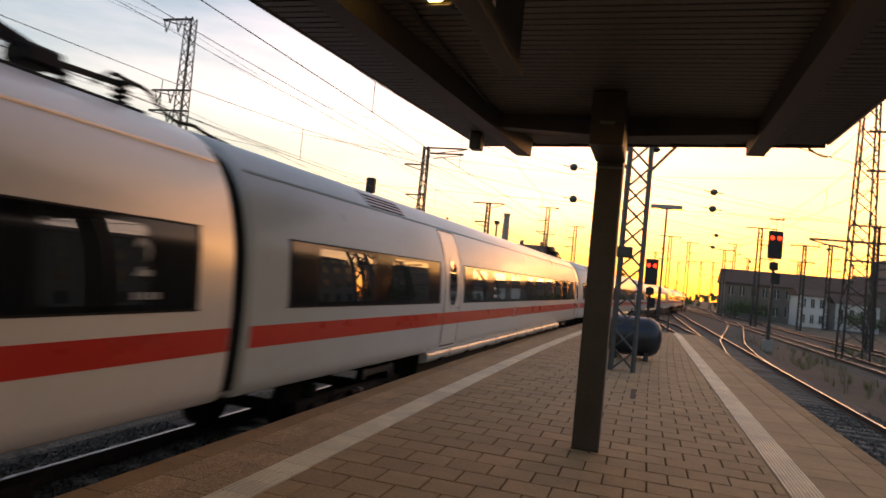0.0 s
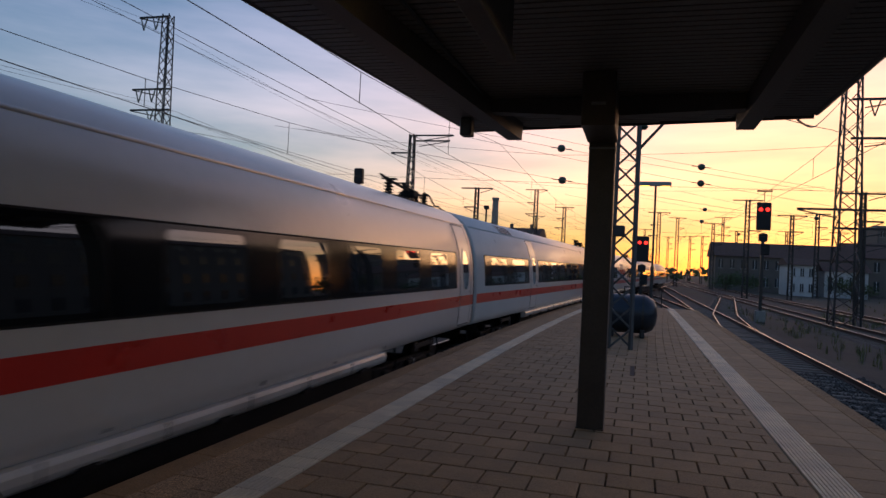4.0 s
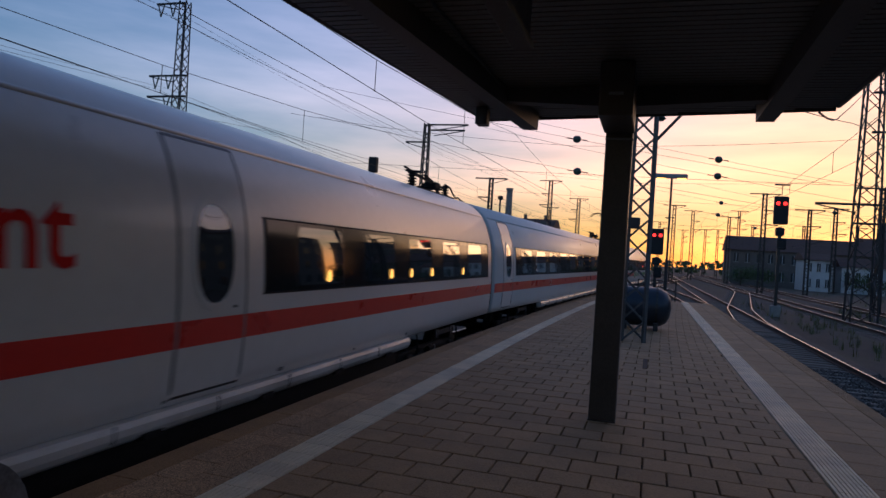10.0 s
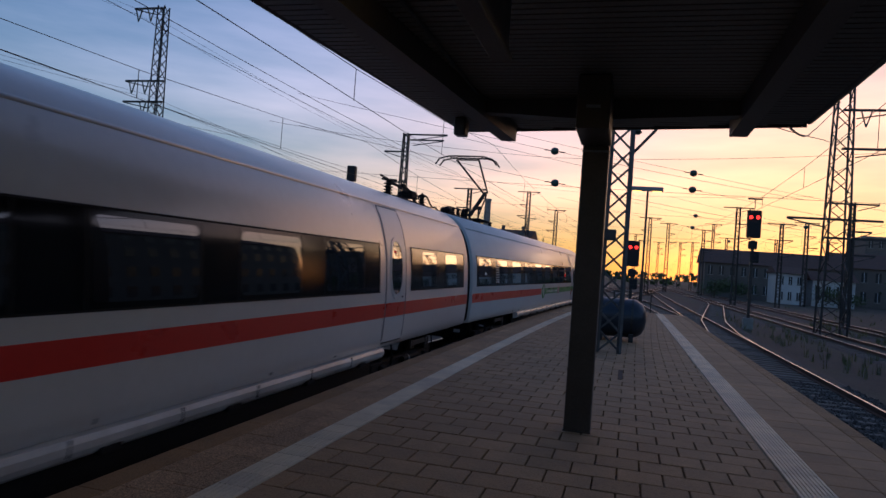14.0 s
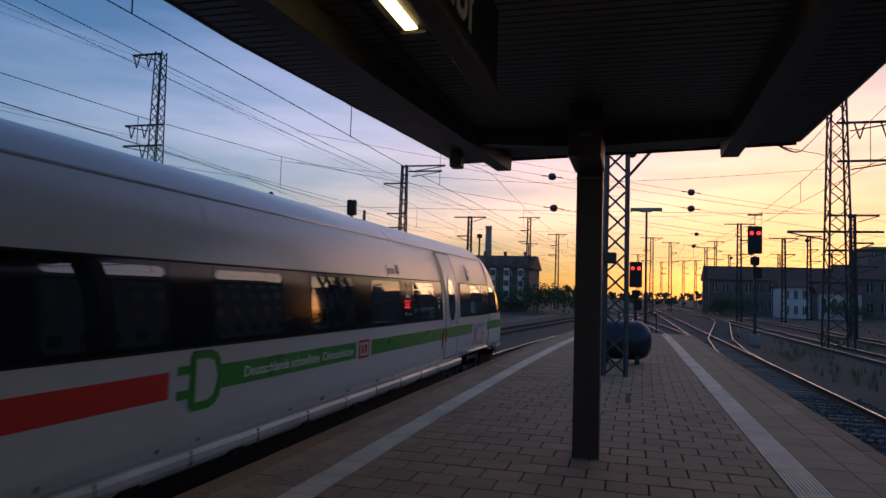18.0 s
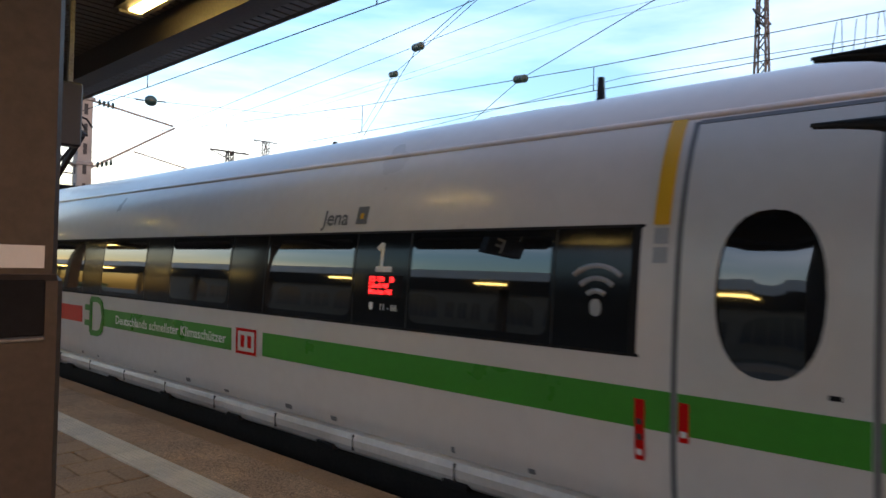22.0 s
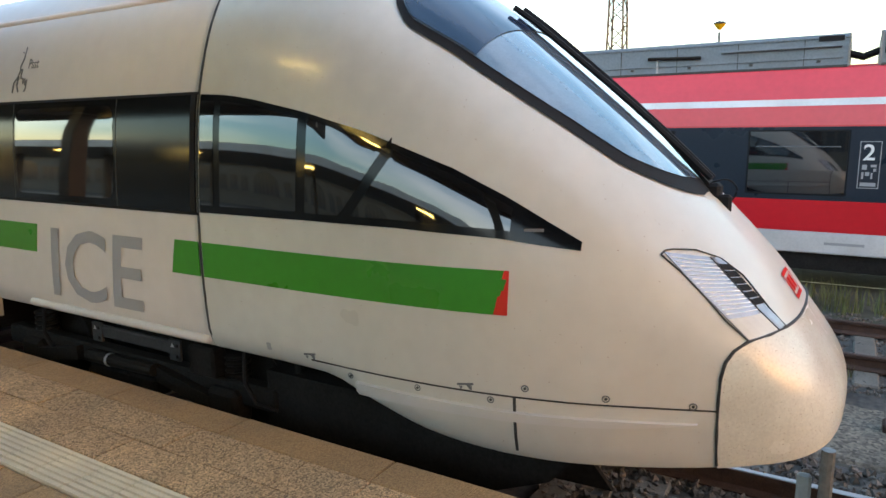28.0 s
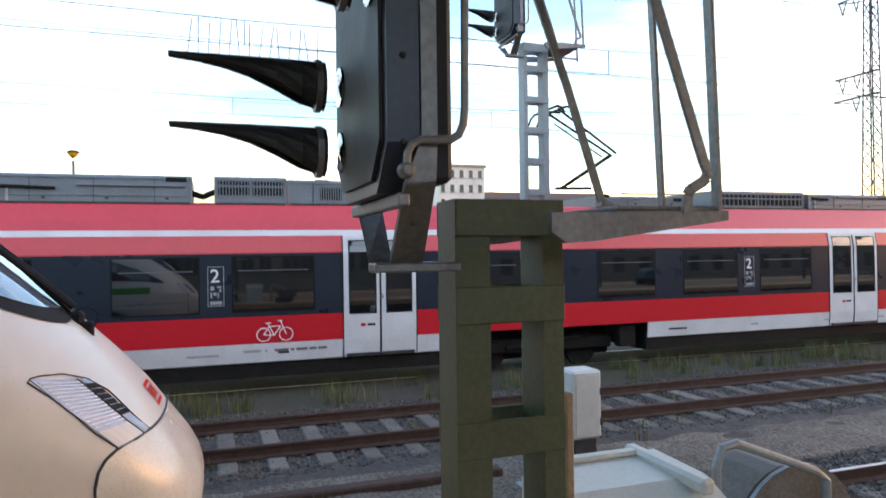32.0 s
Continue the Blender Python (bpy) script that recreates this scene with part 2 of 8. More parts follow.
M_SLEEPER = mat("sleeper_concrete", (0.14, 0.12, 0.097), 0.9, spread=0.3, scale=4, fine=60, bump=0.3, obj_var=0.2)
M_STEEL = mat("dark_painted_steel", (0.045, 0.043, 0.042), 0.5, 0.3, spread=0.25, scale=5, fine=40)
M_COLUMN = mat("brown_painted_column", (0.06, 0.046, 0.036), 0.45, 0.2, spread=0.2, scale=3, fine=50, bump=0.1)
M_SOFFIT = mat("soffit_sheet", (0.11, 0.098, 0.09), 0.55, 0.2, spread=0.18, scale=1.5, fine=30)
M_BEAM = mat("canopy_beam_paint", (0.075, 0.065, 0.06), 0.55, 0.2, spread=0.2, scale=2, fine=40)
M_GALV = mat("galvanised_steel", (0.20, 0.20, 0.20), 0.5, 0.7, spread=0.25, scale=6, fine=50)
M_GREYB = mat("blue_grey_mast_paint", (0.24, 0.28, 0.30), 0.55, 0.2, spread=0.15, scale=4, fine=40)
M_MASTGR = mat("weathered_mast_paint", (0.10, 0.10, 0.098), 0.6, 0.2, spread=0.25, scale=4, fine=40)
M_OLIVE = mat("olive_green_post_paint", (0.072, 0.082, 0.042), 0.5, 0.1, spread=0.2, scale=5, fine=60, bump=0.12, dirt=(0.06, 0.05, 0.03), dirt_amount=0.35)
M_SIGBLK = mat("signal_housing_dark", (0.010, 0.011, 0.014), 0.65, 0.1, spread=0.2, scale=6, fine=60)
# bluer than the housing: the sky's reflection on the face is in this colour
M_SIGFACE = mat("signal_face_sky_tint", (0.03, 0.042, 0.065), 0.4, 0.1, spread=0.15, scale=5, fine=50)
M_HOOD = mat("signal_hood_black", (0.016, 0.016, 0.018), 0.6, 0.0, spread=0.25, scale=10, fine=80, bump=0.1)
M_WHITE = mat("ice_white_paint", (0.60, 0.588, 0.56), 0.30, 0.0, spread=0.035, scale=1.2, fine=8, coat=0.15, gloss_var=0.06, dirt=(0.55, 0.50, 0.43), dirt_amount=0.35)
M_ROOFGR = mat("train_roof_grey", (0.34, 0.35, 0.37), 0.45, 0.1, spread=0.12, scale=2, fine=30)
M_SKIRT = mat("skirt_grey_white", (0.58, 0.56, 0.52), 0.35, spread=0.1, scale=2, fine=25, dirt=(0.22, 0.19, 0.16), dirt_amount=0.6)
M_RED = mat("red_stripe_film", (0.60, 0.025, 0.015), 0.3, spread=0.05, scale=2, fine=20, coat=0.2)
M_GREEN = mat("green_stripe_film", (0.035, 0.26, 0.02), 0.3, spread=0.05, scale=2, fine=20, coat=0.2)
M_TRED = mat("regional_red_paint", (0.55, 0.012, 0.022), 0.3, spread=0.05, scale=1, fine=10, coat=0.3, gloss_var=0.05)
M_TPINK = mat("regional_roof_red", (0.60, 0.05, 0.065), 0.35, spread=0.06, scale=1, fine=10, coat=0.2)
M_TGREY = mat("anthracite_band", (0.014, 0.022, 0.034), 0.3, spread=0.1, scale=2, fine=20, coat=0.1, spec=0.35)
M_TWHITE = mat("light_grey_skirt", (0.62, 0.63, 0.63), 0.4, spread=0.08, scale=2, fine=25, dirt=(0.35, 0.33, 0.3), dirt_amount=0.4)
M_EQUIP = mat("roof_equipment_grey", (0.15, 0.175, 0.20), 0.5, 0.2, spread=0.15, scale=2, fine=25)
M_UNDER = mat("underframe_black", (0.013, 0.012, 0.011), 0.8, 0.0, spec=0.2, spread=0.4, scale=5, fine=40, bump=0.3)
M_RUBBER = mat("black_rubber", (0.012, 0.012, 0.013), 0.85, spread=0.2, spec=0.25)
M_PILLAR = mat("dark_window_pillar", (0.006, 0.007, 0.009), 0.12, spread=0.1, gloss_var=0.03, spec=0.3)
M_LETGR = mat("lettering_grey", (0.33, 0.34, 0.35), 0.35, spread=0.04)
M_LETRED = mat("lettering_red", (0.52, 0.012, 0.010), 0.5, spread=0.04, spec=0.05)
M_LETWH = mat("lettering_white", (0.75, 0.75, 0.73), 0.4, spread=0.03)
M_LETBK = mat("lettering_black", (0.03, 0.03, 0.03), 0.5, spread=0.1)
M_SEALGR = mat("grey_door_rubber", (0.16, 0.165, 0.17), 0.6, spread=0.1)
M_YELLOW = mat("yellow_film", (0.72, 0.38, 0.008), 0.4, spread=0.05)
M_PLASTIC = mat("white_bin_plastic", (0.52, 0.52, 0.47), 0.45, spread=0.08, scale=5, fine=50, dirt=(0.25, 0.24, 0.19), dirt_amount=0.4)
M_TANK = mat("blue_grey_tank_paint", (0.026, 0.032, 0.044), 0.35, 0.2, spread=0.15, scale=3, fine=30)
M_SANDST = mat("pale_sandstone", (0.17, 0.145, 0.11), 0.9, spread=0.2, scale=0.5, fine=5, dirt=(0.14, 0.12, 0.10), dirt_amount=0.5)
M_BRICK = mat("facade_plaster", (0.15, 0.13, 0.115), 0.9, spread=0.15, scale=0.6, fine=6, obj_var=0.2)
M_ROOFT = mat("roof_tiles", (0.10, 0.055, 0.04), 0.85, spread=0.25, scale=1.5, fine=20)
M_FACWIN = mat("facade_window_glass", (0.05, 0.055, 0.06), 0.15, spread=0.3)
M_LEAF = mat("leaves", (0.055, 0.085, 0.025), 0.7, spread=0.4, scale=2, fine=30, island=0.4)
M_GRASS = mat("dry_grass", (0.11, 0.115, 0.038), 0.8, spread=0.4, scale=2, fine=30, island=0.45)
M_FRONT = mat("nose_white_paint", (0.59, 0.59, 0.54), 0.30, 0.0, spread=0.05, scale=1.2, fine=8, coat=0.15, gloss_var=0.06, dirt=(0.50, 0.44, 0.36), dirt_amount=0.45)
M_BARK = mat("bark", (0.07, 0.05, 0.035), 0.9, spread=0.3, bump=0.5)
M_GLASS = mat("dark_tinted_glass", (0.006, 0.007, 0.009), 0.03, spread=0.1, gloss_var=0.012, spec=1.0, coat=1.0)
# base colour lightened to carry the sky's bluish reflection in the glass
M_SCREENG = mat("windscreen_glass", (0.12, 0.16, 0.20), 0.03, spread=0.1, gloss_var=0.01, spec=1.0, coat=1.0)
M_HEADER = mat("windscreen_header_glass", (0.02, 0.035, 0.07), 0.08, spread=0.1, gloss_var=0.02, spec=0.7)
M_NOSE = mat("nose_cap_paint", (0.63, 0.615, 0.53), 0.25, spread=0.10, scale=3, fine=70, coat=0.3, gloss_var=0.06, dirt=(0.20, 0.13, 0.08), dirt_amount=0.45)
M_LAMPGL = mat("headlamp_cover", (0.32, 0.34, 0.38), 0.12, 0.3, spread=0.1, scale=10, fine=40)
M_BEAMG = mat("dark_grey_beam_paint", (0.035, 0.037, 0.04), 0.6, spread=0.3, scale=8, fine=60, spec=0.3)
M_WIRE = mat("copper_wire_dark", (0.03, 0.028, 0.026), 0.6, 0.5, spread=0.2)
M_INSUL = mat("insulator_green_glaze", (0.03, 0.06, 0.05), 0.3, spread=0.2)
M_REDLAMP = mat("red_signal_lamp", (0.4, 0.02, 0.01), 0.4, emit=(1.0, 0.025, 0.012), power=2.2)
M_TUBE = mat("tube_light", (0.9, 0.8, 0.5), 0.4, emit=(1.0, 0.70, 0.20), power=4.0)
M_ORANGE = mat("orange_lamp", (0.8, 0.5, 0.2), 0.4, emit=(1.0, 0.45, 0.06), power=4.0)
M_LEDRED = mat("led_red", (0.5, 0.02, 0.02), 0.4, emit=(1.0, 0.02, 0.02), power=0.9)
M_LETDK = mat("lettering_dark_grey", (0.12, 0.125, 0.13), 0.4, spread=0.04)
M_GHOST = mat("lettering_pale_grey", (0.36, 0.37, 0.39), 0.5, spread=0.04, spec=0.1)
M_CABWARM = mat("table_lamp_glow", (0.8, 0.5, 0.2), 0.4, emit=(1.0, 0.46, 0.06), power=1.2)
specks(M_NOSE, 44, 0.45, 0.15, (0.24, 0.17, 0.11))
specks(M_NOSE, 105, 0.5, 0.26, (0.34, 0.26, 0.18))
specks(M_FRONT, 40, 0.14, 0.15, (0.32, 0.25, 0.18))
grains(M_PAVER, 130, 0.75, 1.25, 0.2)
grains(M_PAVER_J, 130, 0.75, 1.25, 0.2)
diamonds(M_EDGE)
grains(M_PATH, 32, 0.5, 1.6, 1.0)
grains(M_EDGE, 150, 0.75, 1.25, 0.2)
M_SIGNBL = mat("sign_dark_blue", (0.012, 0.014, 0.028), 0.4, spread=0.1)
M_SEAM = mat("dark_seam", (0.03, 0.03, 0.03), 0.7, spread=0.2)


# ---------------------------------------------------------------- building helpers
def part(name, bm, material, parent=None, label="", smooth=False, m=None):
    me = bpy.data.meshes.new(name)
    if smooth:
        for f in bm.faces:
            f.smooth = True
    bm.to_mesh(me)
    bm.free()
    me.materials.append(material)
    ob = new(name, me)
    if parent:
        ob.parent = parent
    if m is not None:
        ob.matrix_basis = m
    if label:
        tagged(ob, label)
    return ob


def thing(name, label, category, m=None, group="", kind=""):
    ob = new(name)
    ob.empty_display_size = 0.1
    if m is not None:
        ob.matrix_basis = m
    return tagged(ob, label, category, group, kind)


def box(bm, x0, x1, y0, y1, z0, z1, bevel=0.0):
    """Adds a box with optional chamfered edges to bm."""
    r = bmesh.ops.create_cube(bm, size=1.0)
    vs = r["verts"]
    for v in vs:
        v.co = Vector((x0 + (v.co.x + 0.5) * (x1 - x0), y0 + (v.co.y + 0.5) * (y1 - y0), z0 + (v.co.z + 0.5) * (z1 - z0)))
    if bevel:
        es = list({e for v in vs for e in v.link_edges})
        bmesh.ops.bevel(bm, geom=es, offset=bevel, segments=1, affect="EDGES")
    return bm


def bx(x0, x1, y0, y1, z0, z1, bevel=0.0):
    return box(bmesh.new(), x0, x1, y0, y1, z0, z1, bevel)


def bar(bm, a, b, w, h=None, sides=4):
    """A straight bar from a to b: square for sides=4, else round; w is its width."""
    a, b = Vector(a), Vector(b)
    d = b - a
    h = h or w
    q = d.to_track_quat("Z", "Y").to_matrix()
    ring = []
    for end in (a, b):
        vs = []
        for i in range(sides):
            ang = 2 * math.pi * (i + 0.5) / sides
            k = 1 / math.cos(math.pi / sides) if sides == 4 else 1.0
            vs.append(bm.verts.new(end + q @ Vector((math.cos(ang) * w / 2 * k, math.sin(ang) * h / 2 * k, 0))))
        ring.append(vs)
    for i in range(sides):
        j = (i + 1) % sides
        bm.faces.new((ring[0][i], ring[0][j], ring[1][j], ring[1][i]))
    bm.faces.new(ring[0][::-1])
    bm.faces.new(ring[1])
    return bm


def tube(bm, pts, r, sides=6):
    """A round pipe along points."""
    pts = [Vector(p) for p in pts]
    rings = []
    for i, p in enumerate(pts):
        d = (pts[min(i + 1, len(pts) - 1)] - pts[max(i - 1, 0)]).normalized()
        q = d.to_track_quat("Z", "Y").to_matrix()
        rings.append([bm.verts.new(p + q @ Vector((math.cos(2 * math.pi * k / sides) * r, math.sin(2 * math.pi * k / sides) * r, 0))) for k in range(sides)])
    for a, b in zip(rings, rings[1:]):
        for k in range(sides):
            j = (k + 1) % sides
            bm.faces.new((a[k], a[j], b[j], b[k]))
    bm.faces.new(rings[0][::-1])
    bm.faces.new(rings[-1])
    return bm


def lathe(bm, prof, sides=16, axis="z", at=(0, 0, 0)):
    """Turns a profile of (radius, height) round an axis."""
    rings = []
    for r, h in prof:
        vs = []
        for k in range(sides):
            a = 2 * math.pi * k / sides
            c = (math.cos(a) * r, math.sin(a) * r, h)
            c = {"z": c, "x": (c[2], c[0], c[1]), "y": (c[0], c[2], c[1])}[axis]
            vs.append(bm.verts.new(Vector(c) + Vector(at)))
        rings.append(vs)
    for a, b in zip(rings, rings[1:]):
        for k in range(sides):
            j = (k + 1) % sides
            bm.faces.new((a[k], a[j], b[j], b[k]))
    bm.faces.new(rings[0][::-1])
    bm.faces.new(rings[-1])
    bmesh.ops.recalc_face_normals(bm, faces=bm.faces)
    return bm


def prism(bm, outline, y0, y1, axis="y"):
    """Extrudes a closed outline of (a, b) from y0 to y1: across x,z for axis y; y,z for x; x,y for z."""
    def put(a, b, c):
        return {"y": (a, c, b), "x": (c, a, b), "z": (a, b, c)}[axis]
    lo = [bm.verts.new(put(a, b, y0)) for a, b in outline]
    hi = [bm.verts.new(put(a, b, y1)) for a, b in outline]
    n = len(outline)
    for i in range(n):
        j = (i + 1) % n
        bm.faces.new((lo[i], lo[j], hi[j], hi[i]))
    bm.faces.new(lo[::-1])
    bm.faces.new(hi)
    bmesh.ops.recalc_face_normals(bm, faces=bm.faces)
    return bm


def text_mesh(name, body, size, material, parent, m, extrude=0.003, label="", squeeze=1.0):
    """Letters as a mesh part: built-in font, lying in the x-y plane of m."""
    cu = bpy.data.curves.new(name, "FONT")
    cu.body, cu.size, cu.extrude, cu.resolution_u = body, size, extrude, 3
    cu.offset = size * 0.012
    tmp = new(name, cu)
    dg = bpy.context.evaluated_depsgraph_get()
    me = bpy.data.meshes.new_from_object(tmp.evaluated_get(dg))
    bpy.data.objects.remove(tmp)
    me.name = name
    me.materials.clear()
    me.materials.append(material)
    ob = new(name, me)
    ob.parent = parent
    ob.matrix_basis = m @ Matrix.Diagonal((squeeze, 1, 1, 1))
    if label:
        tagged(ob, label)
    return ob


M_STAKE = mat("weathered_stake_wood", (0.30, 0.21, 0.13), 0.8, spread=0.25, scale=6, fine=60, bump=0.2)
M_DRUM = mat("brown_drum_paint", (0.12, 0.09, 0.065), 0.5, 0.2, spread=0.2, scale=4, fine=40)
M_RAILB = mat("brown_rusty_tube", (0.16, 0.12, 0.08), 0.6, 0.4, spread=0.25, scale=8, fine=60)
M_SLAB = mat("edge_zone_slab", (0.44, 0.27, 0.14), 0.85, spread=0.16, scale=2, fine=140, bump=0.7, obj_var=0.10, dirt=(0.16, 0.13, 0.10), dirt_amount=0.4)
# ---------------------------------------------------------------- ground, platform and tracks
grains(M_SLAB, 120, 0.4, 1.6, 0.5)


def steps(table, x):
    """Straight steps through a table of (x, value)."""
    if x <= table[0][0]:
        return table[0][1]
    for (a, p), (b, q) in zip(table, table[1:]):
        if x <= b:
            return p + (q - p) * (x - a) / (b - a)
    return table[-1][1]


RAIL = -0.76                 # rail head below the platform's top
EDGE_L, EDGE_R = -3.64, 3.02
X_ICE, X_MID, X_RED, X_R1 = -5.29, -10.25, -15.35, 4.92
P_END = 36.0


BEND, BEND_Y = 0.0013, 8.0


def bow(y):
    """How far the tracks on the left have swung to the right at y."""
    d = max(0.0, y - BEND_Y)
    return BEND * d * d if d < 34 else BEND * 34 * 34 + 2 * BEND * 34 * (d - 34)


def left_edge(y):
    return EDGE_L + bow(y) * 0.8


def right_edge(y):
    return EDGE_R - 0.002 * max(0.0, y - 6.0)


def left_line(y):
    return -2.84 + bow(y) * 0.8


def right_line(y):
    return 1.565 - 0.002 * max(0.0, y - 6.0)


bm = bmesh.new()
N = 48
grid = {}
for i in range(N + 1):
    for j in range(N + 1):
        u, v = i / N * 2 - 1, j / N * 2 - 1
        x, y = 1600 * u * abs(u) ** 2, 1600 * v * abs(v) ** 2 + 20
        grid[i, j] = bm.verts.new((x, y, -1.02 + 0.05 * noise.noise((x * 0.07, y * 0.07, 0))))
for i in range(N):
    for j in range(N):
        bm.faces.new((grid[i, j], grid[i + 1, j], grid[i + 1, j + 1], grid[i, j + 1]))
ground = tagged(part("ground", bm, M_GROUND), "dusty railway yard ground with gravel and dry weeds", "ground", kind="structure")


def track(name, pts, sleepers=None, gauge=1.50, z=RAIL, worn=True):
    """A track along plan points: ballast bed, two rails with worn or rusty heads, sleepers."""
    t = thing(name, "railway track with rusty rails on ballast and concrete sleepers", "railway track", kind="structure")
    pts = [Vector((a, b, 0)) for a, b in pts]
    nrm = []
    for i in range(len(pts)):
        d = (pts[min(i + 1, len(pts) - 1)] - pts[max(i - 1, 0)]).normalized()
        nrm.append(Vector((d.y, -d.x, 0)))
    bm = bmesh.new()
    prof = [(-2.3, z - 0.42), (-1.5, z - 0.20), (1.5, z - 0.20), (2.3, z - 0.42)]
    rows = [[bm.verts.new((*(p + n * a).xy, h)) for a, h in prof] for p, n in zip(pts, nrm)]
    for a, b in zip(rows, rows[1:]):
        for k in range(3):
            bm.faces.new((a[k], a[k + 1], b[k + 1], b[k]))
    bmesh.ops.recalc_face_normals(bm, faces=bm.faces)
    part("ballast_bed", bm, M_BALLAST, t)
    for side in (-1, 1):
        for nm, sec, m_ in (("rail", [(-0.07, z - 0.17), (0.07, z - 0.17), (0.07, z - 0.155), (0.012, z - 0.13), (0.012, z - 0.045), (0.034, z - 0.035), (0.034, z - 0.006), (-0.034, z - 0.006), (-0.034, z - 0.035), (-0.012, z - 0.045), (-0.012, z - 0.13), (-0.07, z - 0.155)], M_RUST),
                            ("rail_head", [(-0.03, z - 0.005), (0.03, z - 0.005), (0.024, z), (-0.024, z)], M_RAILTOP if worn else M_RUST)):
            bm = bmesh.new()
            rr = [[bm.verts.new((*(p + n * (side * gauge / 2 + a)).xy, h)) for a, h in sec] for p, n in zip(pts, nrm)]
            k = len(sec)
            for a, b in zip(rr, rr[1:]):
                for i in range(k):
                    bm.faces.new((a[i], a[(i + 1) % k], b[(i + 1) % k], b[i]))
            bm.faces.new(rr[0][::-1])
            bm.faces.new(rr[-1])
            bmesh.ops.recalc_face_normals(bm, faces=bm.faces)
            part(nm, bm, m_, t, "bright worn running surface" if nm == "rail_head" and worn else "")
    if sleepers:
        y0, y1 = sleepers
        bm = bx(-1.28, 1.28, -0.125, 0.125, z - 0.30, z - 0.172, 0.02)
        first = part("sleeper", bm, M_SLEEPER, t)
        k = 0
        y = y0
        while y < y1 and k < 300:
            for a, b in zip(pts, pts[1:]):
                if a.y <= y < b.y:
                    f = (y - a.y) / (b.y - a.y)
                    o = first if k == 0 else first.copy()
                    if k:
                        scene.collection.objects.link(o)
                    ang = math.degrees(math.atan2(-(b.x - a.x), b.y - a.y))
                    o.matrix_basis = pose(a.x + (b.x - a.x) * f, y, random.uniform(-0.01, 0.01), 0, 0, ang)
                    k += 1
            y += 0.62
    return t


def bent(x0, y0, y1, share=1.0, steps=40):
    return [(x0 + share * bow(y0 + (y1 - y0) * i / steps), y0 + (y1 - y0) * i / steps) for i in range(steps + 1)]


def right_pts(x0, y0, y1, k, steps=40):
    out = []
    for i in range(steps + 1):
        y = y0 + (y1 - y0) * i / steps
        out.append((x0 - k * max(0.0, y - 6.0), y))
    return out


track("ice_track", bent(X_ICE, -220, 240, 1.0, 92), (-16, 48))
track("middle_track", bent(X_MID, -160, 240, 0.9, 80), (-9, 48), worn=False)
track("far_track", bent(X_RED, -160, 240, 0.8, 80), (-14, 60), z=RAIL - 0.25)
track("right_track", right_pts(X_R1, -160, 240, 0.003), (2, 60))
track("right_second_track", right_pts(11.9, -130, 240, 0.010), (20, 70))
track("crossover_track", [(X_R1 - 0.1, 30), (X_R1 + 0.1, 38), (5.7, 48), (6.9, 58), (8.4, 70), (10.1, 84), (11.0, 96)], (32, 90), z=RAIL - 0.006)
track("yard_track", [(3.4, 48), (2.4, 64), (0.6, 84), (-1.5, 108), (-4.0, 140), (-8, 200)], (50, 120), z=RAIL - 0.008)
track("outer_right_track", right_pts(16.6, 4, 240, 0.006), (24, 90))

# platform body and its kerbs
bm = bmesh.new()
ys = [-90, -40, 0, 6, 10, 14, 18, 22, 26, 29, 32, P_END]
top = [(left_edge(y) + 0.02, right_edge(y) - 0.02, y) for y in ys]
for (a0, a1, y0), (b0, b1, y1) in zip(top, top[1:]):
    for z in (-0.075,):
        bm.faces.new([bm.verts.new(c) for c in ((a0, y0, z), (a1, y0, z), (b1, y1, z), (b0, y1, z))])
    for s, (p, q) in ((0, (a0 + 0.1, b0 + 0.1)), (1, (a1 - 0.1, b1 - 0.1))):
        bm.faces.new([bm.verts.new(c) for c in ((p, y0, -1.1), (q, y1, -1.1), (q, y1, -0.075), (p, y0, -0.075))])
y = P_END
bm.faces.new([bm.verts.new(c) for c in ((top[-1][0] + 0.1, y, -1.1), (top[-1][1] - 0.1, y, -1.1), (top[-1][1] - 0.1, y, -0.075), (top[-1][0] + 0.1, y, -0.075))])
bmesh.ops.recalc_face_normals(bm, faces=bm.faces)
platform = tagged(part("pavement", bm, M_JOINT), "station platform with brown concrete pavers and worn joints", "platform", kind="structure")


def laid(name, me_key, cache, material, x0, x1, y0, y1, z1=0.0, thick=0.07, bev=0.006, parent=None):
    """One slab of the platform; alike slabs share a mesh."""
    key = (me_key, round(x1 - x0, 3), round(y1 - y0, 3))
    if key not in cache:
        b = bx(-(x1 - x0) / 2, (x1 - x0) / 2, -(y1 - y0) / 2, (y1 - y0) / 2, -thick, 0)
        bmesh.ops.bevel(b, geom=[e for e in b.edges if all(v.co.z > -0.001 for v in e.verts)], offset=bev, segments=1, affect="EDGES")
        me = bpy.data.meshes.new(name)
        b.to_mesh(me)
        b.free()
        me.materials.append(material)
        cache[key] = me
    ob = new(name, cache[key])
    ob.parent = parent
    ob.matrix_basis = pose((x0 + x1) / 2, (y0 + y1) / 2, z1 + random.uniform(-0.003, 0.003), random.uniform(-0.15, 0.15), random.uniform(-0.15, 0.15))
    return ob

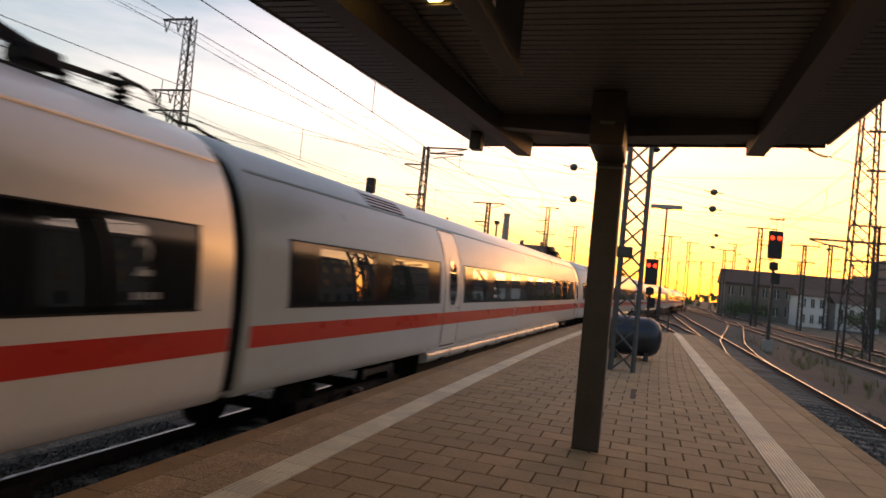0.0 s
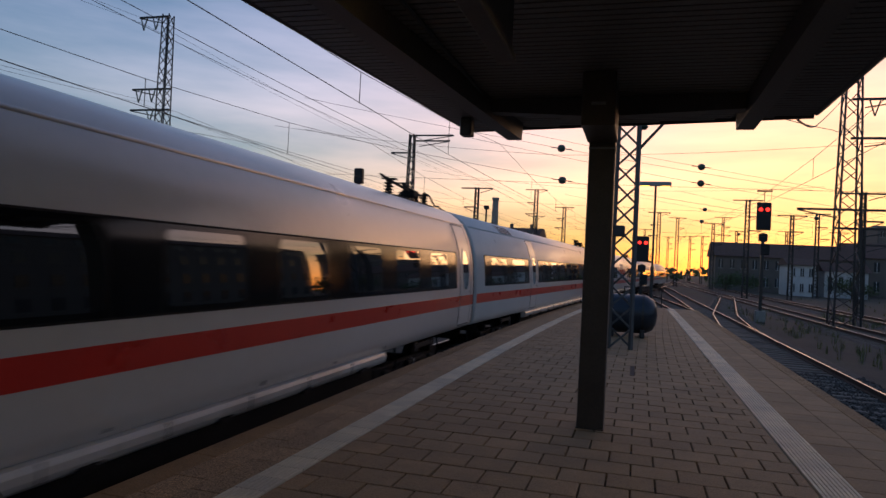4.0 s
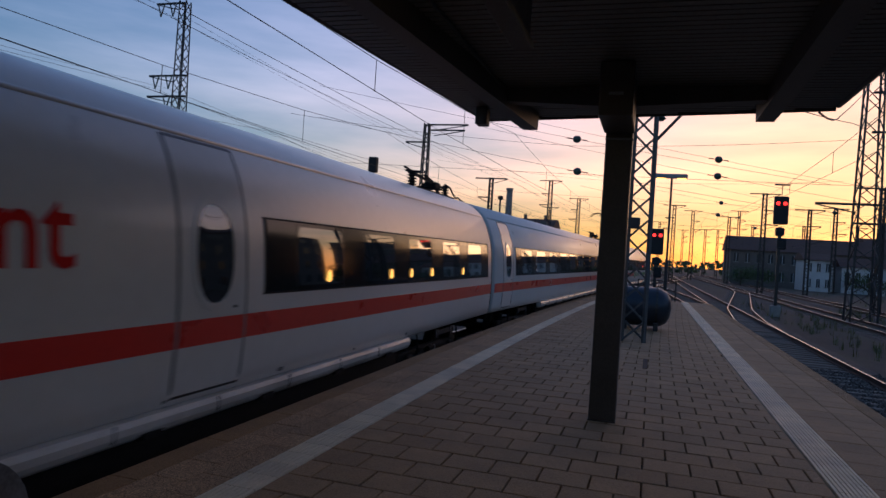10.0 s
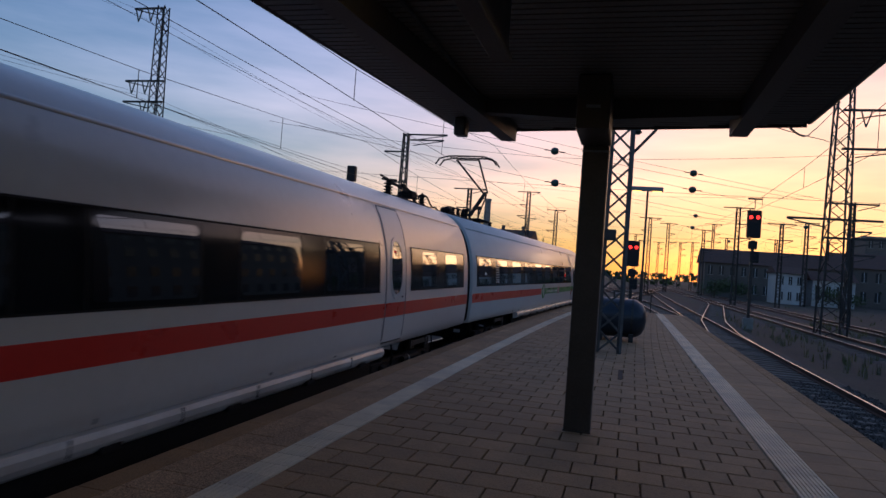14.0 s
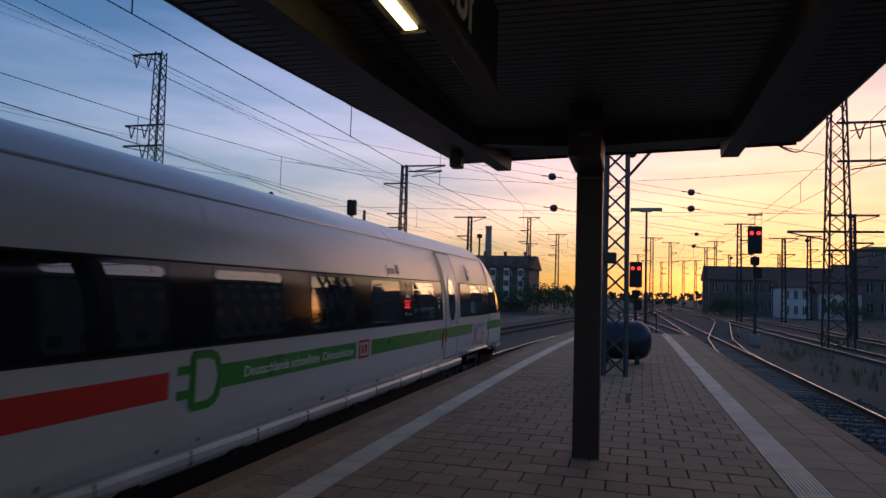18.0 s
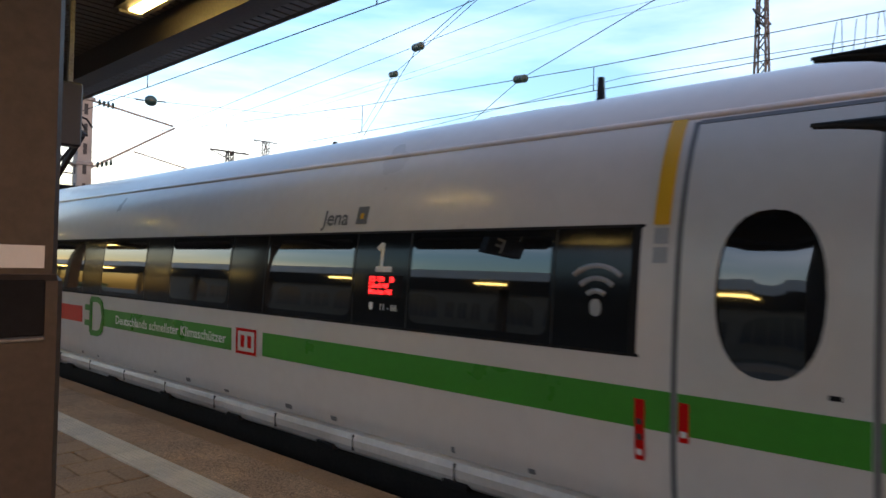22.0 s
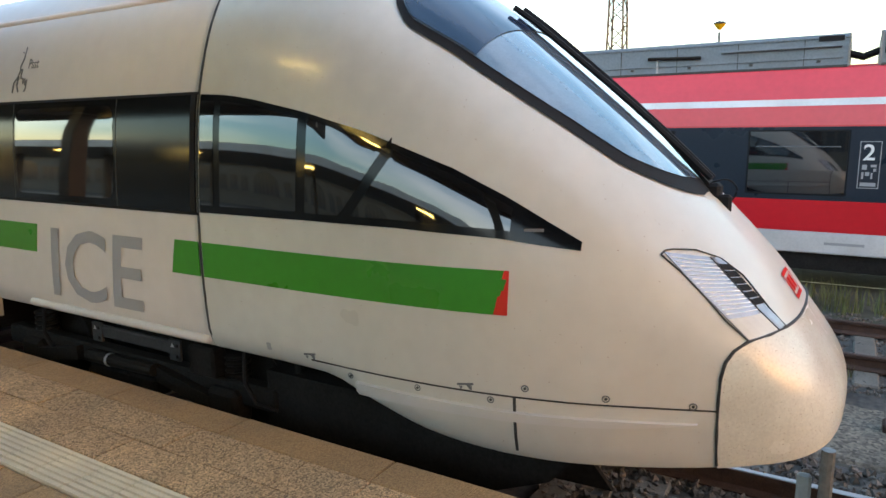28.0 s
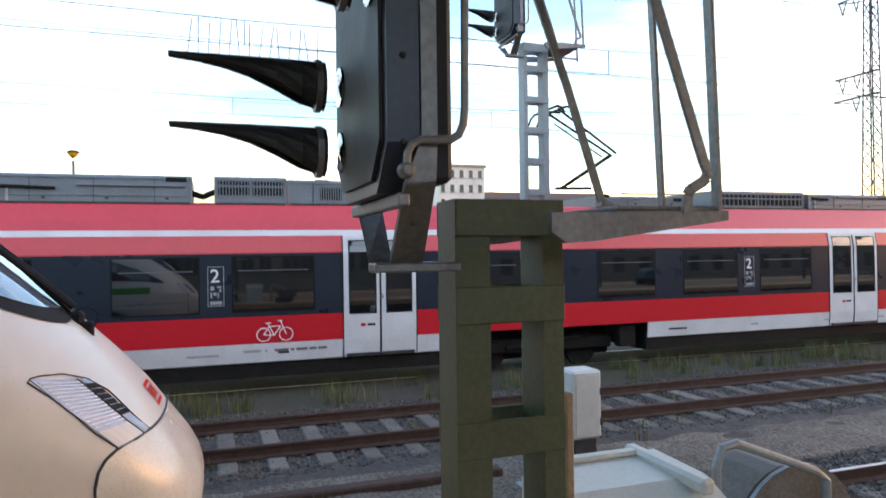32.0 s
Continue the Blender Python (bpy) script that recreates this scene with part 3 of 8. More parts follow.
# ---------------------------------------------------------------- the white express train
# A coach's own space: y ahead to the cab, z from the rail head, x to the platform side is +.
SEC = [(1.30, 1.02), (1.372, 1.06), (1.400, 1.20), (1.420, 1.50), (1.425, 1.80), (1.420, 2.05), (1.401, 2.35), (1.370, 2.65),
       (1.31, 2.92), (1.225, 3.18), (1.10, 3.42), (0.93, 3.61), (0.72, 3.74), (0.45, 3.83), (0.2, 3.87), (0.0, 3.89)]


def rounded(pts, n=3):
    """A smooth line through the points (Catmull-Rom)."""
    out = []
    for i in range(len(pts) - 1):
        a, b, c, d = (Vector(pts[k]) for k in (max(0, i - 1), i, i + 1, min(len(pts) - 1, i + 2)))
        for k in range(n):
            f = k / n
            out.append(tuple(0.5 * (2 * b + (c - a) * f + (2 * a - 5 * b + 4 * c - d) * f * f + (3 * b - a - 3 * c + d) * f ** 3)))
    return out + [pts[-1]]


SEC = SEC[:2] + rounded(SEC[2:])


def side_x(z):
    """Half width of the body at height z."""
    for (xa, za), (xb, zb) in zip(SEC, SEC[1:]):
        if za <= z <= zb:
            return xa + (xb - xa) * (z - za) / (zb - za)
    return SEC[0][0] if z < SEC[0][1] else 0.0


# nose: distance ahead of the cab joint, top height, bottom height, half width
NOSE = [(0.0, 3.89, 1.02, 1.425), (0.5, 3.83, 1.02, 1.424), (0.95, 3.68, 1.01, 1.42), (1.337, 3.46, 0.89, 1.408), (1.722, 3.20, 0.784, 1.385), (2.106, 2.89, 0.74, 1.335), (2.491, 2.563, 0.725, 1.23),
        (2.828, 2.255, 0.731, 1.09), (3.117, 1.968, 0.746, 0.955), (3.357, 1.707, 0.779, 0.84), (3.55, 1.441, 0.807, 0.71), (3.675, 1.269, 0.846, 0.55), (3.742, 1.133, 0.906, 0.348), (3.761, 1.054, 0.985, 0.123)]
TIP = 3.761


def nose_at(v):
    """Top, bottom and half width at v, by a monotone cubic through the table."""
    if v > NOSE[-1][0]:
        return list(NOSE[-1][1:])
    if v <= 0:
        return [3.89, 1.02, 1.425]
    i = next(k for k in range(len(NOSE) - 1) if v <= NOSE[k + 1][0])
    out = []
    def rise(k, c):
        return (NOSE[k + 1][c] - NOSE[k][c]) / (NOSE[k + 1][0] - NOSE[k][0])
    def slope(k, c):
        if k == 0:
            return 0.0
        if k == len(NOSE) - 1:
            return rise(k - 1, c) * 1.5
        p, q = rise(k - 1, c), rise(k, c)
        return 2 * p * q / (p + q) if p * q > 0 else 0.0
    h = NOSE[i + 1][0] - NOSE[i][0]
    f = (v - NOSE[i][0]) / h
    for c in (1, 2, 3):
        a, b = NOSE[i][c], NOSE[i + 1][c]
        out.append((2 * f ** 3 - 3 * f * f + 1) * a + (f ** 3 - 2 * f * f + f) * h * slope(i, c) + (3 * f * f - 2 * f ** 3) * b + (f ** 3 - f * f) * h * slope(i + 1, c))
    return out


def shell(v, q):
    """A point on the shell, v ahead of the joint, q from 0 at the sill to 1 on the roof's centre line."""
    top, low, wide = nose_at(v)
    k = min(1.0, max(0.0, v / 3.3)) ** 1.6
    s = q * (len(SEC) - 1)
    i = min(int(s), len(SEC) - 2)
    f = s - i
    x0 = SEC[i][0] + (SEC[i + 1][0] - SEC[i][0]) * f
    z0 = SEC[i][1] + (SEC[i + 1][1] - SEC[i][1]) * f
    xa, za = x0 / 1.425 * wide, low + (z0 - 1.02) / 2.87 * (top - low)
    ang = (q * 1.25 - 0.25) * math.pi / 2
    n = 2.5
    c, s_ = max(0.0, math.cos(ang)), math.sin(ang)
    xb = wide * c ** (2 / n)
    mid = low + (top - low) * 0.40
    zb = mid + ((top - mid) if s_ >= 0 else (mid - low) / abs(math.sin(0.25 * math.pi / 2)) ** (2 / n)) * math.copysign(abs(s_) ** (2 / n), s_)
    return xa + (xb - xa) * k, za + (zb - za) * k


def shell_side(v, z):
    """Half width of the shell at height z."""
    if v <= 0:
        return side_x(z)
    lo, hi = 0.0, 1.0
    for _ in range(26):
        m_ = (lo + hi) / 2
        if shell(v, m_)[1] < z:
            lo = m_
        else:
            hi = m_
    return shell(v, lo)[0]


def loft(stations, rings, closed_ends=True):
    bm = bmesh.new()
    rows = [[bm.verts.new(p) for p in ring] for ring in rings]
    for a, b in zip(rows, rows[1:]):
        for k in range(len(a) - 1):
            bm.faces.new((a[k], b[k], b[k + 1], a[k + 1]))
    if closed_ends:
        bm.faces.new(rows[0])
        bm.faces.new(rows[-1][::-1])
    bmesh.ops.recalc_face_normals(bm, faces=bm.faces)
    return bm


def skin(y0, y1, zlo, zhi, off, ny=2, nz=4, side=1, nose=False, thick=0.004, slant=(0.0, 0.0), cuts=None):
    """A film, pane or leaf on the coach's side; zlo and zhi are heights or functions of y."""
    bm = bmesh.new()
    fl = zlo if callable(zlo) else (lambda y: zlo)
    fh = zhi if callable(zhi) else (lambda y: zhi)
    outer, inner = [], []
    ys = cuts or [y0 + (y1 - y0) * i / ny for i in range(ny + 1)]
    ny = len(ys) - 1
    for i, y in enumerate(ys):
        lean = slant[0] if i == 0 else slant[1] if i == ny else 0.0
        ro, ri = [], []
        for j in range(nz + 1):
            z = fl(y) + (fh(y) - fl(y)) * j / nz
            x = shell_side(y, z) if nose else side_x(z)
            e = 0.02
            xn = (shell_side(y, z + e) if nose else side_x(z + e))
            slope = (x - xn) / e
            nx, nz_ = 1 / math.hypot(1, slope), slope / math.hypot(1, slope)
            ys_ = y + lean * (z - fl(y))
            ro.append(bm.verts.new((side * (x + off * nx), ys_, z + off * nz_)))
            ri.append(bm.verts.new((side * (x + (off - thick) * nx), ys_, z + (off - thick) * nz_)))
        outer.append(ro)
        inner.append(ri)
    for i in range(ny):
        for j in range(nz):
            bm.faces.new((outer[i][j], outer[i + 1][j], outer[i + 1][j + 1], outer[i][j + 1])).smooth = True
    rim = [(i, 0) for i in range(ny)] + [(ny, j) for j in range(nz)] + [(i, nz) for i in range(ny, 0, -1)] + [(0, j) for j in range(nz, 0, -1)]
    top = [bm.verts.new(outer[i][j].co) for i, j in rim]
    low = [inner[i][j] for i, j in rim]
    for k in range(len(rim)):
        q = (k + 1) % len(rim)
        bm.faces.new((low[k], low[q], top[q], top[k]))
    for row in inner:
        for v in row:
            if not v.link_faces:
                bm.verts.remove(v)
    mid = outer[ny // 2][nz // 2]
    bm.normal_update()
    for f in bm.faces:
        if f.smooth and f.normal.x * side < 0:
            f.normal_flip()
    return bm


def on_shell(v, z, off=0.0, side=1):
    """A point on the nose at height z, raised by off along the surface's normal."""
    e = 0.02
    p = Vector((shell_side(v, z), v, z))
    a = Vector((shell_side(v + e, z), v + e, z)) - p
    b = Vector((shell_side(v, z + e), v, z + e)) - p
    n = a.cross(b).normalized()
    if n.x < 0:
        n = -n
    p = p + n * off
    return Vector((side * p.x, p.y, p.z))


def patch(corners, off, side=1, n=8, m_=8, thick=0.006):
    """A four-cornered film on the nose; corners are (v, z): back top, front top, front low, back low."""
    bm = bmesh.new()
    (a, b, c, d) = [Vector(q) for q in corners]
    rows = {}
    for lift in (off, off - thick):
        for i in range(n + 1):
            for j in range(m_ + 1):
                f, g = i / n, j / m_
                q = (a * (1 - f) + b * f) * (1 - g) + (d * (1 - f) + c * f) * g
                rows[lift, i, j] = bm.verts.new(on_shell(q.x, q.y, lift, side))
    for i in range(n):
        for j in range(m_):
            bm.faces.new([rows[off, i + p, j + q] for p, q in ((0, 0), (1, 0), (1, 1), (0, 1))])
    rim = [(i, 0) for i in range(n)] + [(n, j) for j in range(m_)] + [(i, m_) for i in range(n, 0, -1)] + [(0, j) for j in range(m_, 0, -1)]
    for (i, j), (k, l_) in zip(rim, rim[1:] + rim[:1]):
        bm.faces.new((rows[off, i, j], rows[off, k, l_], rows[off - thick, k, l_], rows[off - thick, i, j]))
    bmesh.ops.recalc_face_normals(bm, faces=bm.faces)
    return bm


def oval_skin(yc, zc, ry, rz, off, side=1, n=28, inner=0.0):
    """An oval pane (or ring, for inner > 0) on the side."""
    bm = bmesh.new()
    rim = []
    def at(k, f):
        a = 2 * math.pi * k / n
        c, s = math.cos(a), math.sin(a)
        y = yc + f * ry * math.copysign(abs(c) ** 0.85, c)
        z = zc + f * rz * math.copysign(abs(s) ** 0.85, s)
        return Vector((side * (side_x(z) + off), y, z))
    fs = [1.0, inner] if inner else [1.0, 0.66, 0.33]
    rings = [[bm.verts.new(at(k, f)) for k in range(n)] for f in fs]
    back = [bm.verts.new(v.co - Vector((side * (off + 0.004), 0, 0))) for v in rings[0]]
    for a, b in zip([back] + rings, rings):
        for k in range(n):
            j = (k + 1) % n
            bm.faces.new((a[k], a[j], b[j], b[k])).smooth = a is not back and not inner
    if inner:
        ib = [bm.verts.new(v.co - Vector((side * (off + 0.004), 0, 0))) for v in rings[-1]]
        for k in range(n):
            j = (k + 1) % n
            bm.faces.new((rings[-1][k], rings[-1][j], ib[j], ib[k]))
    else:
        bm.faces.new(rings[-1]).smooth = True
        for k in range(n):
            e = bm.edges.get((rings[0][k], rings[0][(k + 1) % n]))
            e.smooth = False
    bmesh.ops.recalc_face_normals(bm, faces=bm.faces)
    return bm


WZ0, WZ1 = 1.985, 2.747      # window band
SZ0, SZ1 = 1.55, 1.785    # stripe


def coach_body(length):
    rings = []
    for y in (0.0, -0.06, -length + 0.06, -length):
        s = 0.985 if y in (0.0, -length) else 1.0
        ring = [(x * s, y, 1.02 + (z - 1.02) * s) for x, z in SEC] + [(-x * s, y, 1.02 + (z - 1.02) * s) for x, z in SEC[-2::-1]]
        rings.append(ring)
    bm = loft(None, rings, False)
    for sgn, row in ((1, rings[0]), (-1, rings[-1])):
        vs = [bm.verts.new(p) for p in row]
        bm.faces.new(vs)
    # floor
    bm.faces.new([bm.verts.new(c) for c in ((1.30, 0, 1.02), (-1.30, 0, 1.02), (-1.30, -length, 1.02), (1.30, -length, 1.02))])
    bmesh.ops.remove_doubles(bm, verts=bm.verts, dist=1e-4)
    bmesh.ops.recalc_face_normals(bm, faces=bm.faces)
    return bm


def skirt(y0, y1, side):
    """Side skirt between the bogies, with a rolled lip along its top."""
    sec = [(1.36, 1.045), (1.415, 1.035), (1.435, 0.99), (1.43, 0.93), (1.405, 0.885), (1.36, 0.85), (1.30, 0.84), (1.27, 0.84), (1.27, 1.04)]
    return prism(bmesh.new(), [(side * x, z) for x, z in sec], y0, y1)


def bogie(parent, y, half=1.3):
    b = thing("bogie", "", "")
    b.parent = parent
    b.matrix_basis = pose(0, y, 0)
    for s in (-1, 1):
        bm = bx(s * 1.0 - 0.07, s * 1.0 + 0.07, -half - 0.5, half + 0.5, 0.48, 0.66, 0.02)
        box(bm, s * 1.0 - 0.09, s * 1.0 + 0.09, -0.45, 0.45, 0.34, 0.50, 0.02)
        part("bogie_frame", bm, M_UNDER, b)
        for yy in (-half, half):
            bm = lathe(bmesh.new(), [(0.1, s * 0.62), (0.46, s * 0.62), (0.49, s * 0.66), (0.46, s * 0.70), (0.445, s * 0.80), (0.40, s * 0.80), (0.36, s * 0.77), (0.12, s * 0.80), (0.1, s * 0.84)], 24, "x", (0, yy, 0.445))
            part("wheel", bm, M_UNDER, b)
            bm = bx(s * 1.05 - 0.10, s * 1.05 + 0.10, yy - 0.16, yy + 0.16, 0.32, 0.60, 0.04)
            part("axle_box", bm, M_UNDER, b)
            bm = bmesh.new()
            for k in range(5):
                lathe(bm, [(0.085, 0.60 + k * 0.05), (0.11, 0.615 + k * 0.05), (0.11, 0.635 + k * 0.05), (0.085, 0.65 + k * 0.05)], 10, "z", (s * 0.96, yy, 0))
            part("coil_spring", bm, M_UNDER, b)
            part("link_arm", bar(bmesh.new(), (s * 1.12, yy - 0.12 if yy > 0 else yy + 0.12, 0.47), (s * 1.10, yy - 0.75 if yy > 0 else yy + 0.75, 0.58), 0.07, 0.12), M_UNDER, b)
            part("brake_pipe", tube(bmesh.new(), [(s * 1.13, yy + 0.28, 0.95), (s * 1.16, yy + 0.30, 0.72), (s * 1.12, yy + 0.36, 0.56), (s * 1.05, yy + 0.5, 0.50)], 0.018, 6), M_RUBBER, b)
        beam = part("damper_beam", bx(s * 1.19 - 0.025, s * 1.19 + 0.025, -0.05, 0.90, 0.83, 0.93, 0.012), M_BEAMG, b, "dark grey damper beam with bolted ends")
        for q in (-0.13, 0.86):
            part("end_plate", bx(s * 1.215 - 0.012, s * 1.215 + 0.012, q, q + 0.13, 0.79, 0.955, 0.004), M_BEAMG, beam)
            for dz in (0.825, 0.91):
                part("bolt", lathe(bmesh.new(), [(0.001, 0.018), (0.014, 0.016), (0.016, 0.0)], 8, "x", (s * 1.215 + (0.0 if s > 0 else -0.024), q + 0.095, dz)), M_UNDER, beam)
            part("marking", prism(bmesh.new(), [(q + 0.025, 0.895), (q + 0.065, 0.895), (q + 0.045, 0.93)], min(s * 1.2275, s * 1.2295), max(s * 1.2275, s * 1.2295), "x"), M_LETGR, beam)
        part("yaw_damper", tube(bmesh.new(), [(s * 1.14, -0.35, 0.60), (s * 1.14, 0.55, 0.62)], 0.055, 12), M_UNDER, b)
        part("damper_band", tube(bmesh.new(), [(s * 1.14, -0.06, 0.606), (s * 1.14, -0.03, 0.607)], 0.058, 12), M_LETGR, b)
        part("cable_box", bx(s * 1.10 - 0.07, s * 1.10 + 0.07, 1.00, 1.28, 0.68, 0.92, 0.02), M_UNDER, b)
    for yy in (-half, half):
        part("axle", tube(bmesh.new(), [(-0.8, yy, 0.445), (0.8, yy, 0.445)], 0.09, 10), M_UNDER, b)
    return b


def door_parts(parent, yc, w=0.98, film=None):
    """A swing-plug door with an oval window: leaf, seams, pane, handles."""
    for side in (1, -1):
        d = part("door", skin(yc - w / 2, yc + w / 2, 1.13, 3.38, 0.006, 2, 14, side, thick=0.010), M_WHITE, parent, smooth=False)
        for yy in (yc - w / 2 - 0.012, yc + w / 2 + 0.012):
            part("door_seal", skin(yy - 0.018, yy + 0.018, 1.05, 3.40, 0.0075, 1, 14, side, thick=0.009), M_SEALGR, d)
        part("door_seal", skin(yc - w / 2 + 0.006, yc + w / 2 - 0.006, 3.385, 3.41, 0.007, 1, 1, side), M_SEALGR, d)
        part("door_seal", skin(yc - w / 2, yc + w / 2, 1.105, 1.128, 0.007, 1, 1, side), M_SEAM, d)
        part("oval_window", oval_skin(yc, 2.375, 0.27, 0.475, 0.009, side), M_GLASS, d)
        part("window_rim", oval_skin(yc, 2.375, 0.325, 0.53, 0.016, side, inner=0.86), M_WHITE, d)
        part("window_gasket", oval_skin(yc, 2.375, 0.281, 0.486, 0.012, side, inner=0.95), M_RUBBER, d)
        part("door_film", skin(yc - w / 2 + 0.01, yc + w / 2 - 0.01, SZ0, SZ1, 0.009, 1, 3, side, thick=0.004), film or M_RED, d)
        part("door_button", skin(yc + w * 0.30, yc + w * 0.36, 1.86, 1.885, 0.010, 1, 1, side), M_RUBBER, d)
    return parent


def pane(name, y0, y1, z0, z1, off, side, material, parent, r=0.09):
    """A pane with rounded corners on the side."""
    ends = [0.0, 0.012, 0.03, 0.055, r]
    cuts = [y0 + e for e in ends] + [y1 - e for e in ends[::-1]]

    def bite(y):
        d = min(y - y0, y1 - y)
        return 0.0 if d >= r else r - math.sqrt(max(0.0, r * r - (r - d) ** 2))
    return part(name, skin(y0, y1, lambda y: z0 + bite(y), lambda y: z1 - bite(y), off, 1, 8, side, thick=0.003, cuts=cuts), material, parent)


def window_band(parent, y0, y1, panes=None):
    """A flush dark band with separate rounded panes."""
    for side in (1, -1):
        w = part("window_band", skin(y0, y1, WZ0, WZ1, 0.005, 1, 10, side, thick=0.007), M_PILLAR, parent, "flush dark window band with separate panes")
        ps = panes
        if not ps:
            n = max(1, round((y1 - y0 - 0.6) / 2.03))
            st_ = (y1 - y0 - 0.7) / n
            ps = [(y0 + 0.7 + st_ * k, y0 + 0.7 + st_ * (k + 1) - 0.70) for k in range(n)]
        for ya, yb in ps:
            pane("pane", ya, yb, WZ0 + 0.05, WZ1 - 0.045, 0.0075, side, M_GLASS, w)
            for yj in (ya - 0.035, yb + 0.027):
                part("pane_joint", skin(yj, yj + 0.008, WZ0 + 0.005, WZ1 - 0.005, 0.0062, 1, 8, side), M_SEAM, w)
        part("window_frame", skin(y0 - 0.02, y1 + 0.02, WZ0 - 0.02, WZ0, 0.006, 1, 1, side), M_RUBBER, w)
        part("window_frame", skin(y0 - 0.02, y1 + 0.02, WZ1, WZ1 + 0.02, 0.006, 1, 1, side), M_RUBBER, w)
        part("window_frame", skin(y0 + 0.002, y0 + 0.05, WZ0 + 0.002, WZ1 - 0.002, 0.0075, 1, 8, side), M_RUBBER, w)
        part("window_frame", skin(y1 - 0.05, y1 - 0.002, WZ0 + 0.002, WZ1 - 0.002, 0.0075, 1, 8, side), M_RUBBER, w)


def stack(r, h, n, at):
    """A ribbed insulator standing at a point."""
    prof = [(0.02, 0.0)]
    for i in range(n):
        z = h * i / n
        prof += [(r * 0.5, z), (r, z + h / n * 0.35), (r * 0.95, z + h / n * 0.5), (r * 0.5, z + h / n * 0.75)]
    return lathe(bmesh.new(), prof + [(r * 0.6, h), (r * 0.6, h + 0.03), (0.02, h + 0.03)], 12, "z", at)


def cable(points, r=0.022):
    return tube(bmesh.new(), [tuple(p) for p in rounded3(points)], r, 7)


def rounded3(p, n=4):
    out = []
    p = [Vector(q) for q in p]
    for i in range(len(p) - 1):
        a, b, c, d = p[max(i - 1, 0)], p[i], p[i + 1], p[min(i + 2, len(p) - 1)]
        for k in range(n):
            t = k / n
            out.append(0.5 * (2 * b + (c - a) * t + (2 * a - 5 * b + 4 * c - d) * t * t + (3 * b - 3 * c + d - a) * t ** 3))
    return out + [p[-1]]


def roof_gear(parent, y):
    """High-voltage gear at the cab coach's inner end: three insulators, a bus bar and a surge arrester."""
    g = thing("roof_gear", "", "")
    g.parent = parent
    g.matrix_basis = pose(0.25, y, 3.84)
    for gy in (0.0, -0.45, -0.95):
        part("insulator", stack(0.085, 0.20, 4, (0.0, gy, 0)), M_UNDER, g)
    part("mounting_frame", bx(-0.2, 0.2, -2.0, 0.5, -0.03, 0.03, 0.01), M_UNDER, g)
    part("bus_bar", cable([(0.0, -1.9, 0.12), (0.02, -1.5, 0.22), (0.0, -0.95, 0.25), (0.0, -0.45, 0.245), (0.0, 0.0, 0.245), (0.0, 0.3, 0.18)]), M_UNDER, g)
    part("arrester", bx(-0.04, 0.04, 0.27, 0.35, 0.0, 0.30, 0.01), M_UNDER, g)
    part("arrester_cap", bx(-0.09, 0.09, 0.22, 0.40, 0.26, 0.34, 0.015), M_UNDER, g)
    part("cable_head", bx(-0.12, 0.14, -1.75, -1.35, 0.03, 0.20, 0.05), M_UNDER, g)
    part("loose_cable", cable([(0.0, 0.32, 0.28), (0.1, 0.5, 0.12), (-0.05, 0.65, 0.20), (0.05, 0.85, 0.06), (0, 1.1, 0.05)], 0.014), M_UNDER, g)
    return g


def front_gear(parent):
    """Switch gear on a coach's leading roof end, with a cable hanging over to the next coach."""
    g = thing("switch_gear", "", "")
    g.parent = parent
    g.matrix_basis = pose(0.22, 0, 3.85)
    part("insulator", stack(0.10, 0.24, 4, (0, -0.55, -0.02)), M_UNDER, g)
    part("insulator", stack(0.075, 0.17, 3, (0.05, -1.30, -0.02)), M_UNDER, g)
    part("insulator", stack(0.075, 0.17, 3, (-0.05, -2.05, -0.02)), M_UNDER, g)
    part("insulator", stack(0.11, 0.32, 5, (0, -2.95, -0.02)), M_UNDER, g)
    part("base_frame", bx(-0.22, 0.22, -3.15, -0.4, -0.03, 0.015, 0.008), M_UNDER, g)
    bm = bar(bmesh.new(), (0, -0.5, 0.25), (0.04, -1.35, 0.20), 0.05)
    bar(bm, (0.04, -1.35, 0.20), (0.0, -2.98, 0.33), 0.045)
    part("bus_bar", bm, M_UNDER, g)
    bm = box(bmesh.new(), -0.16, 0.14, -1.75, -1.35, 0.10, 0.27, 0.03)
    bar(bm, (0.0, -1.5, 0.25), (-0.03, -2.0, 0.36), 0.06)
    part("switch_drive", bm, M_UNDER, g)
    bm = bar(bmesh.new(), (0, -2.75, 0.33), (0, -3.45, 0.38), 0.035)
    bar(bm, (-0.16, -2.95, 0.36), (0.18, -2.95, 0.34), 0.04)
    part("switch_blade", bm, M_UNDER, g)
    part("cable_loop", cable([(0, -0.9, 0.16), (0.06, -0.75, 0.30), (0, -0.5, 0.31), (0.02, -0.2, 0.28), (0.05, 0.0, 0.14), (0.05, 0.25, 0.07), (0.03, 0.55, 0.10), (0, 0.9, 0.06), (0, 1.3, 0.035)]), M_UNDER, g)
    part("cable_clamp", bx(-0.06, 0.08, -0.62, -0.46, 0.24, 0.29, 0.012), M_UNDER, g)
    return g


